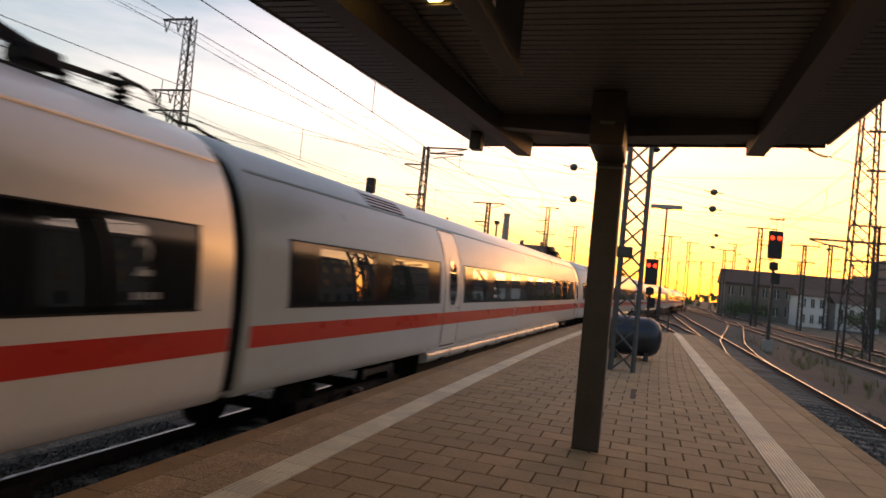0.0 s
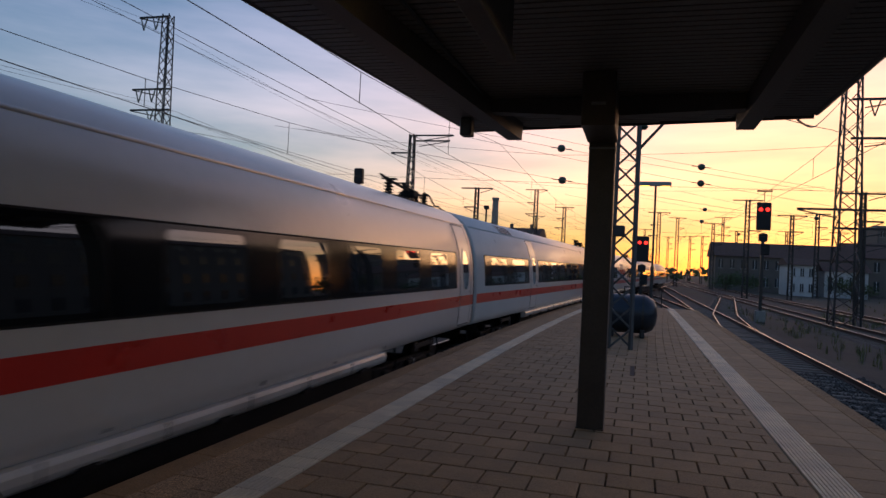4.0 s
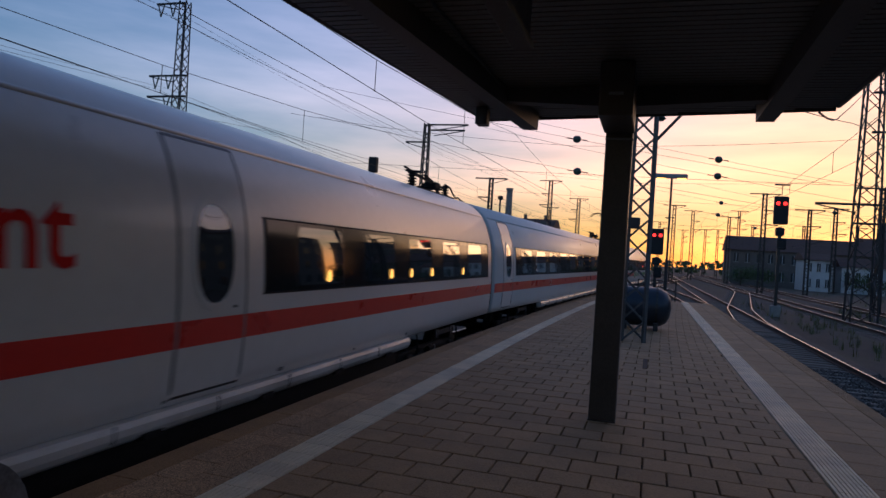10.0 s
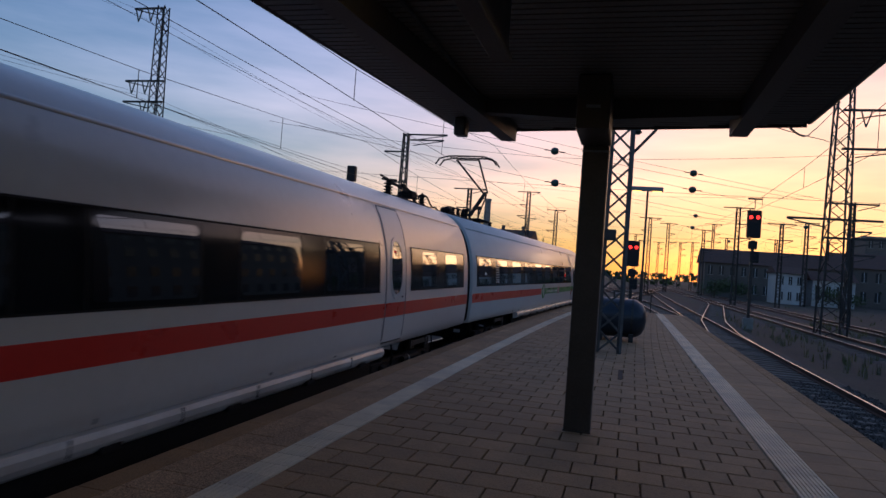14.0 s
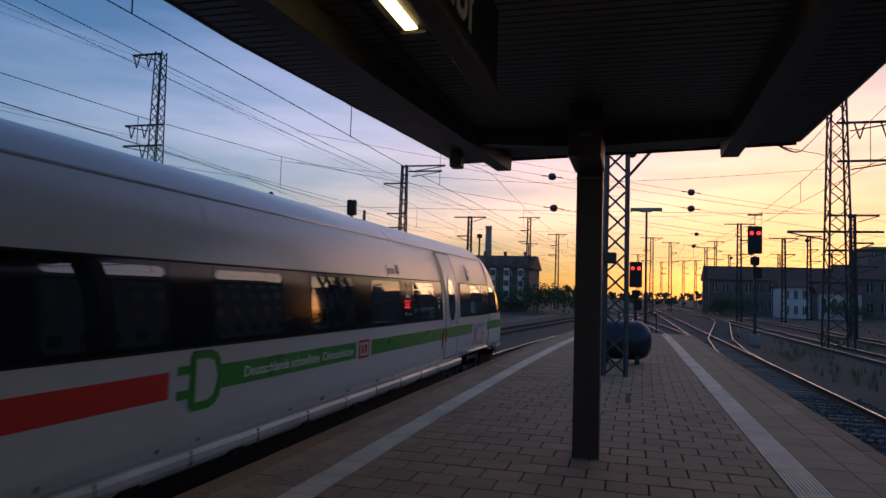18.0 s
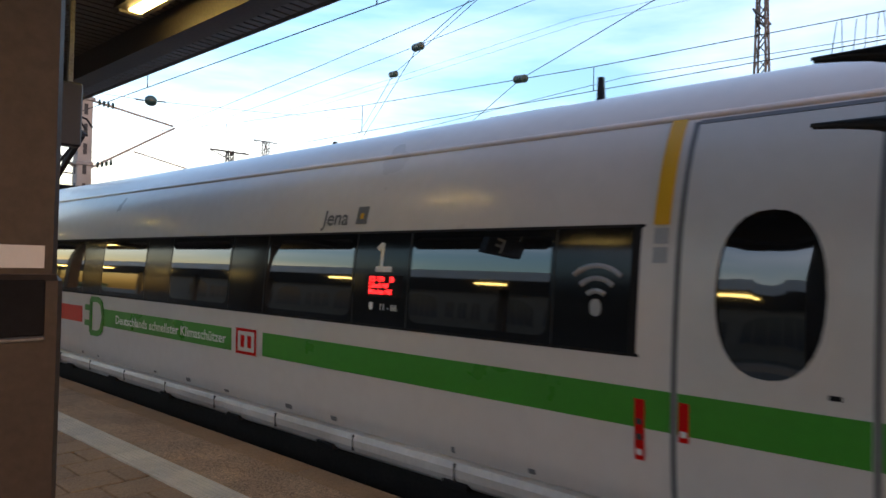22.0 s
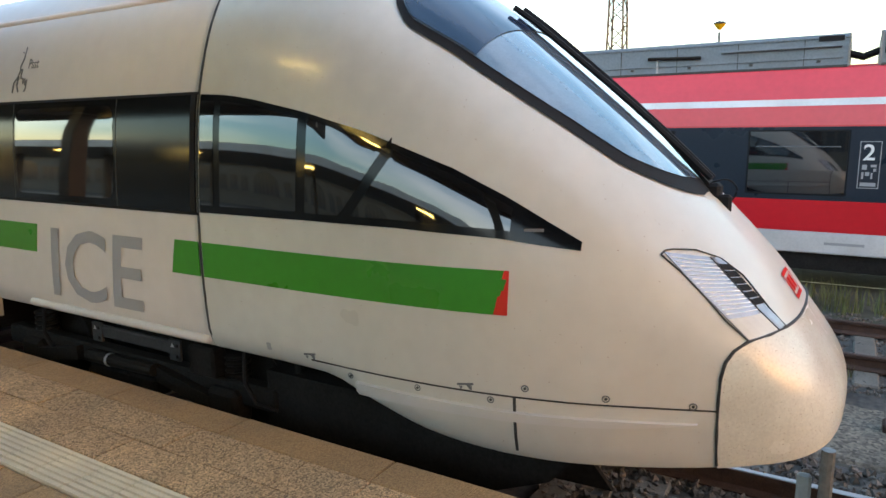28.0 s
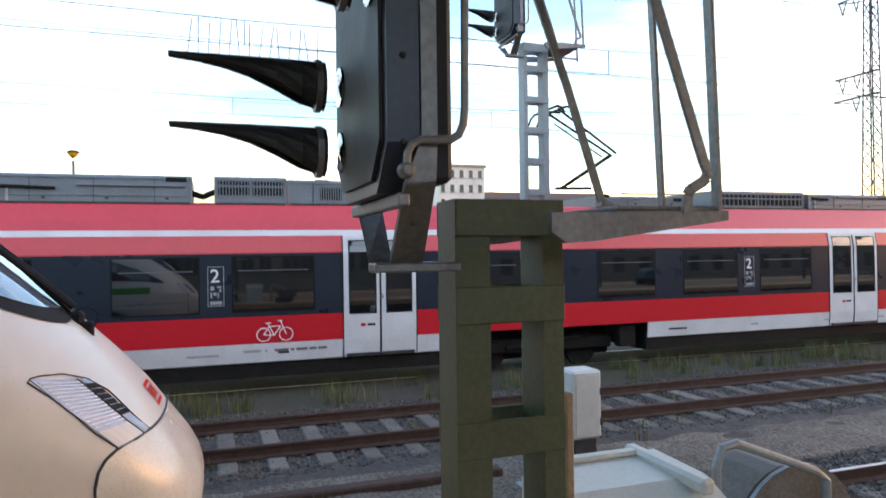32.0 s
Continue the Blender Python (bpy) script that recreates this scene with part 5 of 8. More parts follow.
    for side in (1, -1):
        w = part("cab_side_window", skin(0.02, 2.54, low, high, 0.006, 26, 6, side, True, 0.007), M_PILLAR, c, "dark side window that falls to a point")
        for a, b in ((0.03, 0.155), (0.215, 0.865)):
            part("pane", skin(a, b, lambda y: low(y) + 0.05, lambda y: high(y) - 0.04, 0.0085, 8, 6, side, True, 0.004), M_GLASS, w)
        # the pointed pane is split by a slanting bar
        part("pane", skin(0.935, 1.50, lambda y: max(low(y) + 0.045, 2.0 + 1.42 * (y - 1.17)), lambda y: high(y) - 0.035, 0.0085, 14, 6, side, True, 0.004), M_GLASS, w)
        part("pane", skin(1.275, 2.20, lambda y: low(y) + 0.045, lambda y: min(high(y) - 0.035, max(low(y) + 0.05, 2.03 + 1.42 * (y - 1.27))), 0.0085, 22, 6, side, True, 0.004), M_GLASS, w)
        part("window_catch", skin(2.27, 2.36, 1.985, 2.0, 0.012, 1, 1, side, True, 0.006), M_LETDK, w)
        part("stripe", skin(-0.31, -0.02, SZ0, SZ1, 0.005, 1, 3, side, thick=0.006, slant=(0.22, 0.0)), M_GREEN, c, "green stripe of film")
        part("stripe", skin(0.02, 2.125, SZ0, SZ1, 0.0065, 10, 3, side, True, 0.006), M_GREEN, c, "green stripe of film")
        for za, zb, ye in ((0.0, 0.06, 2.137), (0.06, 0.10, 2.15), (0.10, 0.13, 2.17), (0.13, 0.19, 2.187), (0.19, 0.235, 2.176)):
            part("torn_edge", skin(2.125, ye, SZ0 + za, SZ0 + zb, 0.0065, 1, 1, side, True, 0.006, slant=(0.0, 0.25)), M_GREEN, c, "torn edge of the green film")
        part("stripe_end", skin(2.10, 2.21, SZ0, SZ1, 0.0045, 2, 3, side, True, 0.006), M_RED, c, "torn red end of the stripe")
        part("stripe", skin(-8.67, -2.02, SZ0, SZ1, 0.005, 1, 3, side, thick=0.006, slant=(0.0, 0.22)), M_GREEN, c, "green stripe of film")
        part("stripe", skin(-12.6, -9.26, SZ0, SZ1, 0.005, 1, 3, side, thick=0.006), M_GREEN, c, "green stripe with a white slogan")
        part("stripe", skin(-L + 0.05, -13.38, SZ0, SZ1, 0.005, 1, 3, side, thick=0.006), M_RED, c, "red stripe of film")
        # headlamp cover above the cap, with a slotted edge
        quad = ((2.894, 1.880), (3.135, 1.828), (3.461, 1.48), (3.312, 1.446))
        h = part("headlamp", patch(quad, 0.005, side, 8, 14), M_LAMPGL, c, "ribbed headlamp cover")
        def at(f, g):
            (a, b, d, e) = [Vector(q) for q in quad]
            return tuple((a * (1 - f) + b * f) * (1 - g) + (e * (1 - f) + d * f) * g)
        for k in range(6):
            g0, g1 = 0.10 + 0.095 * k, 0.178 + 0.095 * k
            part("grille_slot", patch((at(0.83, g0), at(1.02, g0), at(1.02, g1), at(0.83, g1)), 0.009, side, 1, 1, 0.004), M_RUBBER, h)
        for k in range(14):
            g0 = 0.05 + 0.05 * k
            part("lamp_rib", patch((at(0.06, g0), at(0.78, g0), at(0.78, g0 + 0.014), at(0.06, g0 + 0.014)), 0.0075, side, 3, 1, 0.004), M_LETWH, h)
        part("lower_cover", patch((at(0.02, 0.76), at(0.78, 0.76), at(0.78, 0.99), at(0.02, 0.99)), 0.0075, side, 4, 4, 0.004), M_FRONT, h, "white lower part of the lamp cover")
        part("divider", tube(bmesh.new(), [on_shell(*at(0.80, g), 0.006, side) for g in (0.0, 0.25, 0.5, 0.75, 1.0)], 0.004, 5), M_SEAM, h)
        ring = [(2.885, 1.868), (2.896, 1.886), (2.93, 1.890), (3.023, 1.878), (3.129, 1.828), (3.238, 1.738), (3.31, 1.655), (3.375, 1.576), (3.455, 1.482), (3.40, 1.466), (3.312, 1.444), (3.20, 1.548), (3.107, 1.655), (2.99, 1.775), (2.885, 1.868)]
        part("lamp_seal", tube(bmesh.new(), [on_shell(v, z, 0.004, side) for v, z in ring], 0.0045, 5), M_SEAM, h)
    window_band(c, -3.20, -0.02, ((-2.21, -0.90),))
    window_band(c, -23.08, -4.69, [(-6.63 - 2.03 * k, -5.32 - 2.03 * k) for k in range(9)])
    door_parts(c, -3.945, film=M_GREEN)
    part("yellow_edge", skin(-4.615, -4.515, 2.76, 3.43, 0.009, 1, 9, 1), M_YELLOW, c, "yellow first class edge beside the door")
    for z in (2.645, 2.53):
        part("door_sign", skin(-4.605, -4.515, z, z + 0.095, 0.009, 1, 1, 1), M_LETGR, c)
    for y, z0, z1 in ((-4.685, 1.36, 1.72), (-4.415, 1.51, 1.735)):
        gh = part("grab_handle", skin(y, y + 0.06, z0, z1, 0.013, 1, 3, 1, thick=0.008), M_LETRED, c, "red emergency handle strip")
        for k in range(3 if y < -4.5 else 1):
            part("handle_mark", skin(y + 0.012, y + 0.048, z0 + 0.03 + 0.09 * k, z0 + 0.065 + 0.09 * k, 0.0145, 1, 1, 1), M_LETWH if k == 0 else M_LETBK, gh)
    side_text(c, "ICE", 0.80, M_LETGR, -1.91, 1.215, "large grey slanting letters on the white side", squeeze=1.06, lean_y=0.17)
    side_text(c, "Deutschlands schnellster Klimaschützer", 0.155, M_LETWH, -12.2, SZ0 + 0.065, "white slogan on green", squeeze=1.14)
    side_text(c, "Jena", 0.21, M_LETDK, -7.87, 2.835, "grey lettering above the windows", squeeze=1.03)
    part("shield_badge", skin(-7.40, -7.26, 2.835, 2.99, 0.007, 1, 3, 1), M_LETDK, c, "small shield badge")
    part("badge_field", skin(-7.35, -7.31, 2.88, 2.93, 0.010, 1, 2, 1), M_YELLOW, c, "small yellow field of the badge")
    side_text(c, "Psst", 0.115, M_LETDK, -2.115, 3.03, "grey lettering of a quiet zone", squeeze=0.8)
    # a raised finger before a mouth, drawn in thin strokes
    for line in (((-2.21, 3.21), (-2.207, 3.11), (-2.235, 3.05), (-2.225, 3.02)), ((-2.245, 3.17), (-2.235, 3.165)), ((-2.30, 2.84), (-2.295, 2.92), (-2.255, 2.955), (-2.225, 3.02)), ((-2.225, 3.02), (-2.20, 3.03), (-2.20, 2.95), (-2.165, 2.955)),
                 ((-2.235, 2.97), (-2.245, 2.90), (-2.215, 2.845)), ((-2.165, 2.955), (-2.16, 2.91), (-2.135, 2.95), (-2.13, 2.90), (-2.105, 2.94), (-2.11, 2.87), (-2.125, 2.845))):
        part("drawing_line", tube(bmesh.new(), [(side_x(z) + 0.003, y, z) for y, z in line], 0.006, 5), M_LETDK, c, "thin grey line of a drawing")
    logo(c, -8.97)
    # plug drawing ahead of the green slogan
    bm = bmesh.new()
    x = side_x(1.65) + 0.006
    pts = [(x, -12.68, 1.475), (x, -12.80, 1.43), (x, -13.05, 1.43), (x, -13.05, 1.905), (x, -12.80, 1.905), (x, -12.68, 1.86), (x, -12.61, 1.67), (x, -12.68, 1.475)]
    for a, b in zip(pts, pts[1:]):
        part("plug_line", bar(bmesh.new(), a, b, 0.012, 0.075), M_GREEN, c)
    for z in (1.56, 1.78):
        part("plug_pin", bar(bmesh.new(), (x, -13.05, z), (x, -13.26, z), 0.012, 0.08), M_GREEN, c)
    number_sign(c, -7.07, "1", 2.43, 0.34)
    led = part("destination_display", skin(-7.14, -6.72, 2.22, 2.40, 0.0058, 1, 2, 1, thick=0.003), M_RUBBER, c, "dark display with red destination text")
    for row, line in enumerate(("ICE 1591    28", "Lübeck Hbf", "München Hbf")):
        side_text(c, line, 0.060, M_LEDRED, -7.12, 2.345 - 0.052 * row, name="display_text", squeeze=0.85)
    side_text(c, "11 - 66", 0.075, M_LETWH, -6.98, 2.11, name="seat_numbers")
    part("pictogram_bar", skin(-7.10, -7.06, 2.11, 2.17, 0.008, 1, 1, 1), M_LETWH, c)
    for k, r in enumerate((0.09, 0.17, 0.25)):
        arc = [(side_x(2.26 + r * math.sin(radians(a))) + 0.002, -4.97 + r * math.cos(radians(a)), 2.26 + r * math.sin(radians(a))) for a in range(48, 133, 7)]
        part("wireless_arc", tube(bmesh.new(), arc, 0.018, 6), M_LETGR, c)
    part("wireless_sign", oval_skin(-4.97, 2.245, 0.04, 0.055, 0.009), M_LETGR, c)
    number_sign(c, -22.3, "1")
    for k in range(9):
        part("louvre_slat", skin(-21.05, -20.6, 2.06 + 0.07 * k, 2.09 + 0.07 * k, 0.010, 1, 1, 1), M_LETGR, c)
    roof_gear(c, -L + 2.5)
    pantograph(c, -18.8)
    antenna(c, -5.75, 0.27)
    antenna(c, -9.4, 0.10)
    for side in (1, -1):
        part("roof_rail", skin(-6.7, -5.9, 3.85, 3.86, 0.012, 1, 1, side, thick=0.014), M_RUBBER, c)
    sill_marks(c, -19, -5, 14)
    return c


coaches = [(end_coach(), 0.0)]
for k, plan in enumerate(("first", "bistro", "open", "open", "open", "last")):
    coaches.append((mid_coach(k + 1, plan), S_END + GAP / 2 + k * PITCH))

# seconds and the y of the cab joint
TRAIN = ((0, 168.2), (0.5, 162.5), (2, 145.2), (2.5, 139.5), (4, 122.95), (6.5, 97.85), (7, 93.3), (8, 84.35), (9, 75.82), (10, 68.15), (11, 60.85), (12, 53.5), (13, 46.7), (15.5, 31.36), (16, 28.44),
         (18, 18.4), (19, 14.05), (19.5, 12.12), (20, 10.25), (20.5, 8.17), (21, 6.12), (21.5, 4.3), (22, 2.69), (22.5, 1.42), (23, 0.36), (24, -1.15), (25, -2.46), (26, -3.46), (26.5, -3.82), (27.2, -4.17), (28.2, -4.325), (32, -4.325))


def track_x(y):
    return X_ICE + bow(y)

# ---------------------------------------------------------------- canopy
CAN_Z = 3.74
CAN_Y0, CAN_Y1 = -70.0, 9.55


def eave_l(y):
    """The track-side eave, which draws in towards the canopy's end."""
    return -3.0 + 0.10 * max(0.0, y - 4.6) - 0.27 * min(1.0, max(0.0, (4.6 - y) / 8.6))


def beam_l(y):
    return -2.1 + 0.088 * max(0.0, y - 4.6) - 0.55 * min(1.0, max(0.0, (4.6 - y) / 8.6))


def bent_beam(xs, ys, half, z0, z1):
    """A beam along the platform whose line may swing."""
    bm = bmesh.new()
    rows = [[bm.verts.new(p) for p in ((x - half, y, z1), (x - half * 0.9, y, z0), (x + half * 0.9, y, z0), (x + half, y, z1))] for x, y in zip(xs, ys)]
    for a, b in zip(rows, rows[1:]):
        for k in range(4):
            bm.faces.new((a[k], a[(k + 1) % 4], b[(k + 1) % 4], b[k]))
    bm.faces.new(rows[0])
    bm.faces.new(rows[-1][::-1])
    bmesh.ops.recalc_face_normals(bm, faces=bm.faces)
    return bm


def canopy():
    c = thing("platform_canopy", "dark platform canopy with ribbed soffit and steel beams", "canopy", kind="structure")
    # roof slab over the soffit, with its slanting end
    bm = prism(bmesh.new(), [(-3.31, CAN_Y0), (2.0, CAN_Y0), (2.0, 8.95), (-2.48, 9.70), (-3.04, 4.6), (-3.31, -4.0)], CAN_Z + 0.035, CAN_Z + 0.24, "z")
    part("roof_slab", bm, M_STEEL, c)
    # soffit boards across the platform, with shadow gaps
    verts, faces = [], []
    y = 9.66
    while y > -30.0:
        bl = beam_l(y)
        end = 1.93 if y < 8.95 else (9.30 - y) / 0.166 - 0.26
        for x0, x1 in ((eave_l(y) + 0.03, bl - 0.11), (bl + 0.11, min(end, 1.07)), (1.29, min(end, 1.93))):
            if x1 - x0 < 0.02:
                continue
            b = len(verts)
            for zz in (CAN_Z, CAN_Z + 0.03):
                verts += [(x0, y - 0.098, zz), (x1, y - 0.098, zz), (x1, y - 0.012, zz), (x0, y - 0.012, zz)]
            faces += [(b + 3, b + 2, b + 1, b), (b, b + 1, b + 5, b + 4), (b + 2, b + 3, b + 7, b + 6)]
        y -= 0.11
    me = bpy.data.meshes.new("soffit")
    me.from_pydata(verts, [], faces)
    me.materials.append(M_SOFFIT)
    o = new("soffit", me)
    o.parent = c
    part("soffit_far", bx(-3.24, 1.93, CAN_Y0, -30.0, CAN_Z, CAN_Z + 0.03), M_SOFFIT, c)
    ys = [CAN_Y0, -4.0, 4.6, 9.25]
    part("longitudinal_beam", bent_beam([beam_l(y) for y in ys], ys, 0.11, CAN_Z - 0.22, CAN_Z + 0.02), M_BEAM, c)
    part("longitudinal_beam", bent_beam([1.18] * 3, [CAN_Y0, 0, 8.62], 0.11, CAN_Z - 0.22, CAN_Z + 0.02), M_BEAM, c)
    for y in COL_Y:
        bm = prism(bmesh.new(), [(beam_l(y) + 0.1, CAN_Z - 0.16), (beam_l(y) + 0.1, CAN_Z - 0.004), (1.08, CAN_Z - 0.004), (1.08, CAN_Z - 0.16), (-0.2, CAN_Z - 0.22), (-0.65, CAN_Z - 0.22)], y - 0.10, y + 0.10)
        part("cross_beam", bm, M_BEAM, c)
    part("fascia", bar(bmesh.new(), (-2.47, 9.71, CAN_Z + 0.02), (1.99, 8.965, CAN_Z + 0.02), 0.03, 0.07), M_BEAM, c)
    part("gutter", tube(bmesh.new(), [(-3.32, CAN_Y0, CAN_Z + 0.06), (-3.32, -4.0, CAN_Z + 0.06), (-3.05, 4.6, CAN_Z + 0.06), (-2.52, 9.7, CAN_Z + 0.06)], 0.045, 8), M_STEEL, c)
    part("gutter", tube(bmesh.new(), [(2.01, CAN_Y0, CAN_Z + 0.06), (2.01, 8.95, CAN_Z + 0.06)], 0.045, 8), M_STEEL, c)
    # small camera box under the beam's end
    part("junction_box", bx(-2.36, -2.20, 8.75, 8.95, CAN_Z - 0.24, CAN_Z - 0.004, 0.015), M_STEEL, c)
    part("conduit", tube(bmesh.new(), [(-1.75, -10, CAN_Z - 0.03), (-1.75, 8.9, CAN_Z - 0.03)], 0.018, 6), M_STEEL, c)
    return c


COL_Y = (7.86, -1.77, -11.6, -21.2, -30.8, -40.4, -50.0)
canopy()


def column(y, plate=False):
    c = thing("canopy_column", "brown painted steel column carrying the canopy", "column", pose(-0.41, y, 0), group="canopy columns")
    part("shaft", bx(-0.145, 0.145, -0.15, 0.15, 0, 3.46, 0.012), M_COLUMN, c)
    part("collar_band", bx(-0.15, 0.15, -0.155, 0.155, 3.13, 3.155, 0.004), M_GALV, c)
    part("base_plate", bx(-0.155, 0.155, -0.16, 0.16, 0, 0.012, 0.004), M_COLUMN, c)
    part("head_box", bx(-0.165, 0.165, -1.12, -0.155, 3.20, 3.735, 0.012), M_COLUMN, c)
    part("head_label", bx(-0.07, 0.07, -1.127, -1.121, 3.40, 3.43), M_GALV, c)
    if plate:
        part("litter_box", bx(-0.14, 0.13, 0.152, 0.20, 0.90, 1.70, 0.012), M_COLUMN, c, "brown litter box with a steel-lipped slot")
        part("litter_slot", bx(-0.105, 0.10, 0.201, 0.206, 1.582, 1.69, 0.003), M_RUBBER, c)
        part("slot_lip", bx(-0.105, 0.10, 0.201, 0.212, 1.572, 1.582, 0.003), M_GALV, c)
        part("paper_label", bx(-0.116, 0.02, 0.152, 0.156, 1.712, 1.757), M_LETWH, c)
    return c


for y in COL_Y:
    column(y, y == COL_Y[1])


def strip_light(x, y):
    c = thing("strip_light", "lit tube lamp in a reflector under the canopy", "lamp", pose(x, y, CAN_Z), group="canopy strip lights")
    part("housing", prism(bmesh.new(), [(-0.12, -0.10), (0.12, -0.10), (0.09, 0.0), (-0.09, 0.0)], -0.56, 0.56), M_BEAM, c)
    part("tube", bx(-0.05, 0.05, -0.45, 0.45, -0.128, -0.103, 0.01), M_TUBE, c, "glowing warm tube cover")
    part("end_cap", bx(-0.10, 0.10, 0.50, 0.57, -0.13, -0.10, 0.006), M_BEAM, c)
    part("end_cap", bx(-0.10, 0.10, -0.57, -0.50, -0.13, -0.10, 0.006), M_BEAM, c)


for y in (3.84, -4.9, -13.5, -22.0, -31.0):
    strip_light(-1.44 if y > 0 else -2.25, y)
    strip_light(0.66, y - 0.15)

# station name board hung along the platform, lit by the tubes
nb = thing("station_name_board", "dark hanging board with pale station lettering", "sign", pose(-0.85, 1.75, 0))
part("board", bx(-0.05, 0.05, -2.4, 2.45, 3.14, 3.66, 0.012), M_SIGNBL, nb)
part("board_rim", bx(-0.065, 0.065, -2.45, 2.5, 3.09, 3.139, 0.006), M_BEAM, nb)
for yy in (-2.0, 0.0, 2.0):
    part("hanger", bx(-0.03, 0.03, yy - 0.03, yy + 0.03, 3.66, CAN_Z - 0.004), M_BEAM, nb)
mt = Matrix.Translation((-0.053, 2.2, 3.22)) @ Matrix(((0, 0, -1, 0), (-1, 0, 0, 0), (0, 1, 0, 0), (0, 0, 0, 1)))
text_mesh("lettering", "Nürnberg Hbf", 0.50, M_LETWH, nb, mt, 0.002)
mt = Matrix.Translation((0.053, -1.15, 3.22)) @ Matrix(((0, 0, 1, 0), (1, 0, 0, 0), (0, 1, 0, 0), (0, 0, 0, 1)))
text_mesh("lettering", "Nürnberg Hbf", 0.50, M_LETWH, nb, mt, 0.002)

# section sign hung across the platform
fs = thing("section_sign", "dark hanging sign with a white letter", "sign", pose(-1.41, -5.05, -0.09))
part("board", bx(-0.37, 0.37, -0.05, 0.05, 2.57, 3.0, 0.012), M_SIGNBL, fs)
for sx in (-0.3, 0.3):
    part("hanger", bx(sx - 0.015, sx + 0.015, -0.015, 0.015, 3.0, CAN_Z - 0.13), M_GALV, fs)
mt = Matrix.Translation((-0.02, 0.053, 2.62)) @ Matrix(((-1, 0, 0, 0), (0, 0, 1, 0), (0, 1, 0, 0), (0, 0, 0, 1)))
text_mesh("letter", "F", 0.44, M_LETWH, fs, mt, 0.002)


# ---------------------------------------------------------------- signals
def hood(parent, x, z, r=0.066, length=0.385):
    """Long beak-shaped hood over a lens, pointing to -y."""
    bm = bmesh.new()
    rows = []
    n = 10
    for i in range(7):
        f = i / 6
        half = math.pi * (0.30 + 0.68 * (1 - f) ** 2.2)
        rr = r * (1 - 0.72 * f ** 1.3)
        drop = 0.0
        row = []
        for k in range(n + 1):
            a = math.pi / 2 - half + 2 * half * k / n
            row.append((x + rr * math.cos(a), -0.05 - length * f, z + r - rr + rr * math.sin(a) + drop))
        rows.append(row)
    vo = [[bm.verts.new(p) for p in row] for row in rows]
    vi = [[bm.verts.new((x + (p[0] - x) * 0.93, p[1], z + (p[2] - z) * 0.93 - 0.002)) for p in row] for row in rows]
    for i in range(6):
        for k in range(n):
            bm.faces.new((vo[i][k], vo[i + 1][k], vo[i + 1][k + 1], vo[i][k + 1]))
            bm.faces.new((vi[i][k + 1], vi[i + 1][k + 1], vi[i + 1][k], vi[i][k]))
        for k in (0, n):
            bm.faces.new((vo[i][k], vi[i][k], vi[i + 1][k], vo[i + 1][k]))
    bm.faces.new(vo[6][::1] + vi[6][::-1])
    bmesh.ops.recalc_face_normals(bm, faces=bm.faces)
    h = part("hood", bm, M_HOOD, parent, smooth=False)
    part("hood_clamp", lathe(bmesh.new(), [(r * 0.98, -0.075), (r * 1.05, -0.075), (r * 1.05, -0.06), (r * 0.98, -0.06)], 18, "y", (x, 0, z)), M_GALV, h)
    part("lens", lathe(bmesh.new(), [(0.01, -0.015), (r * 0.8, -0.01), (r * 0.85, 0.0), (0.01, 0.0)], 16, "y", (x, 0, z)), M_GLASS, h)


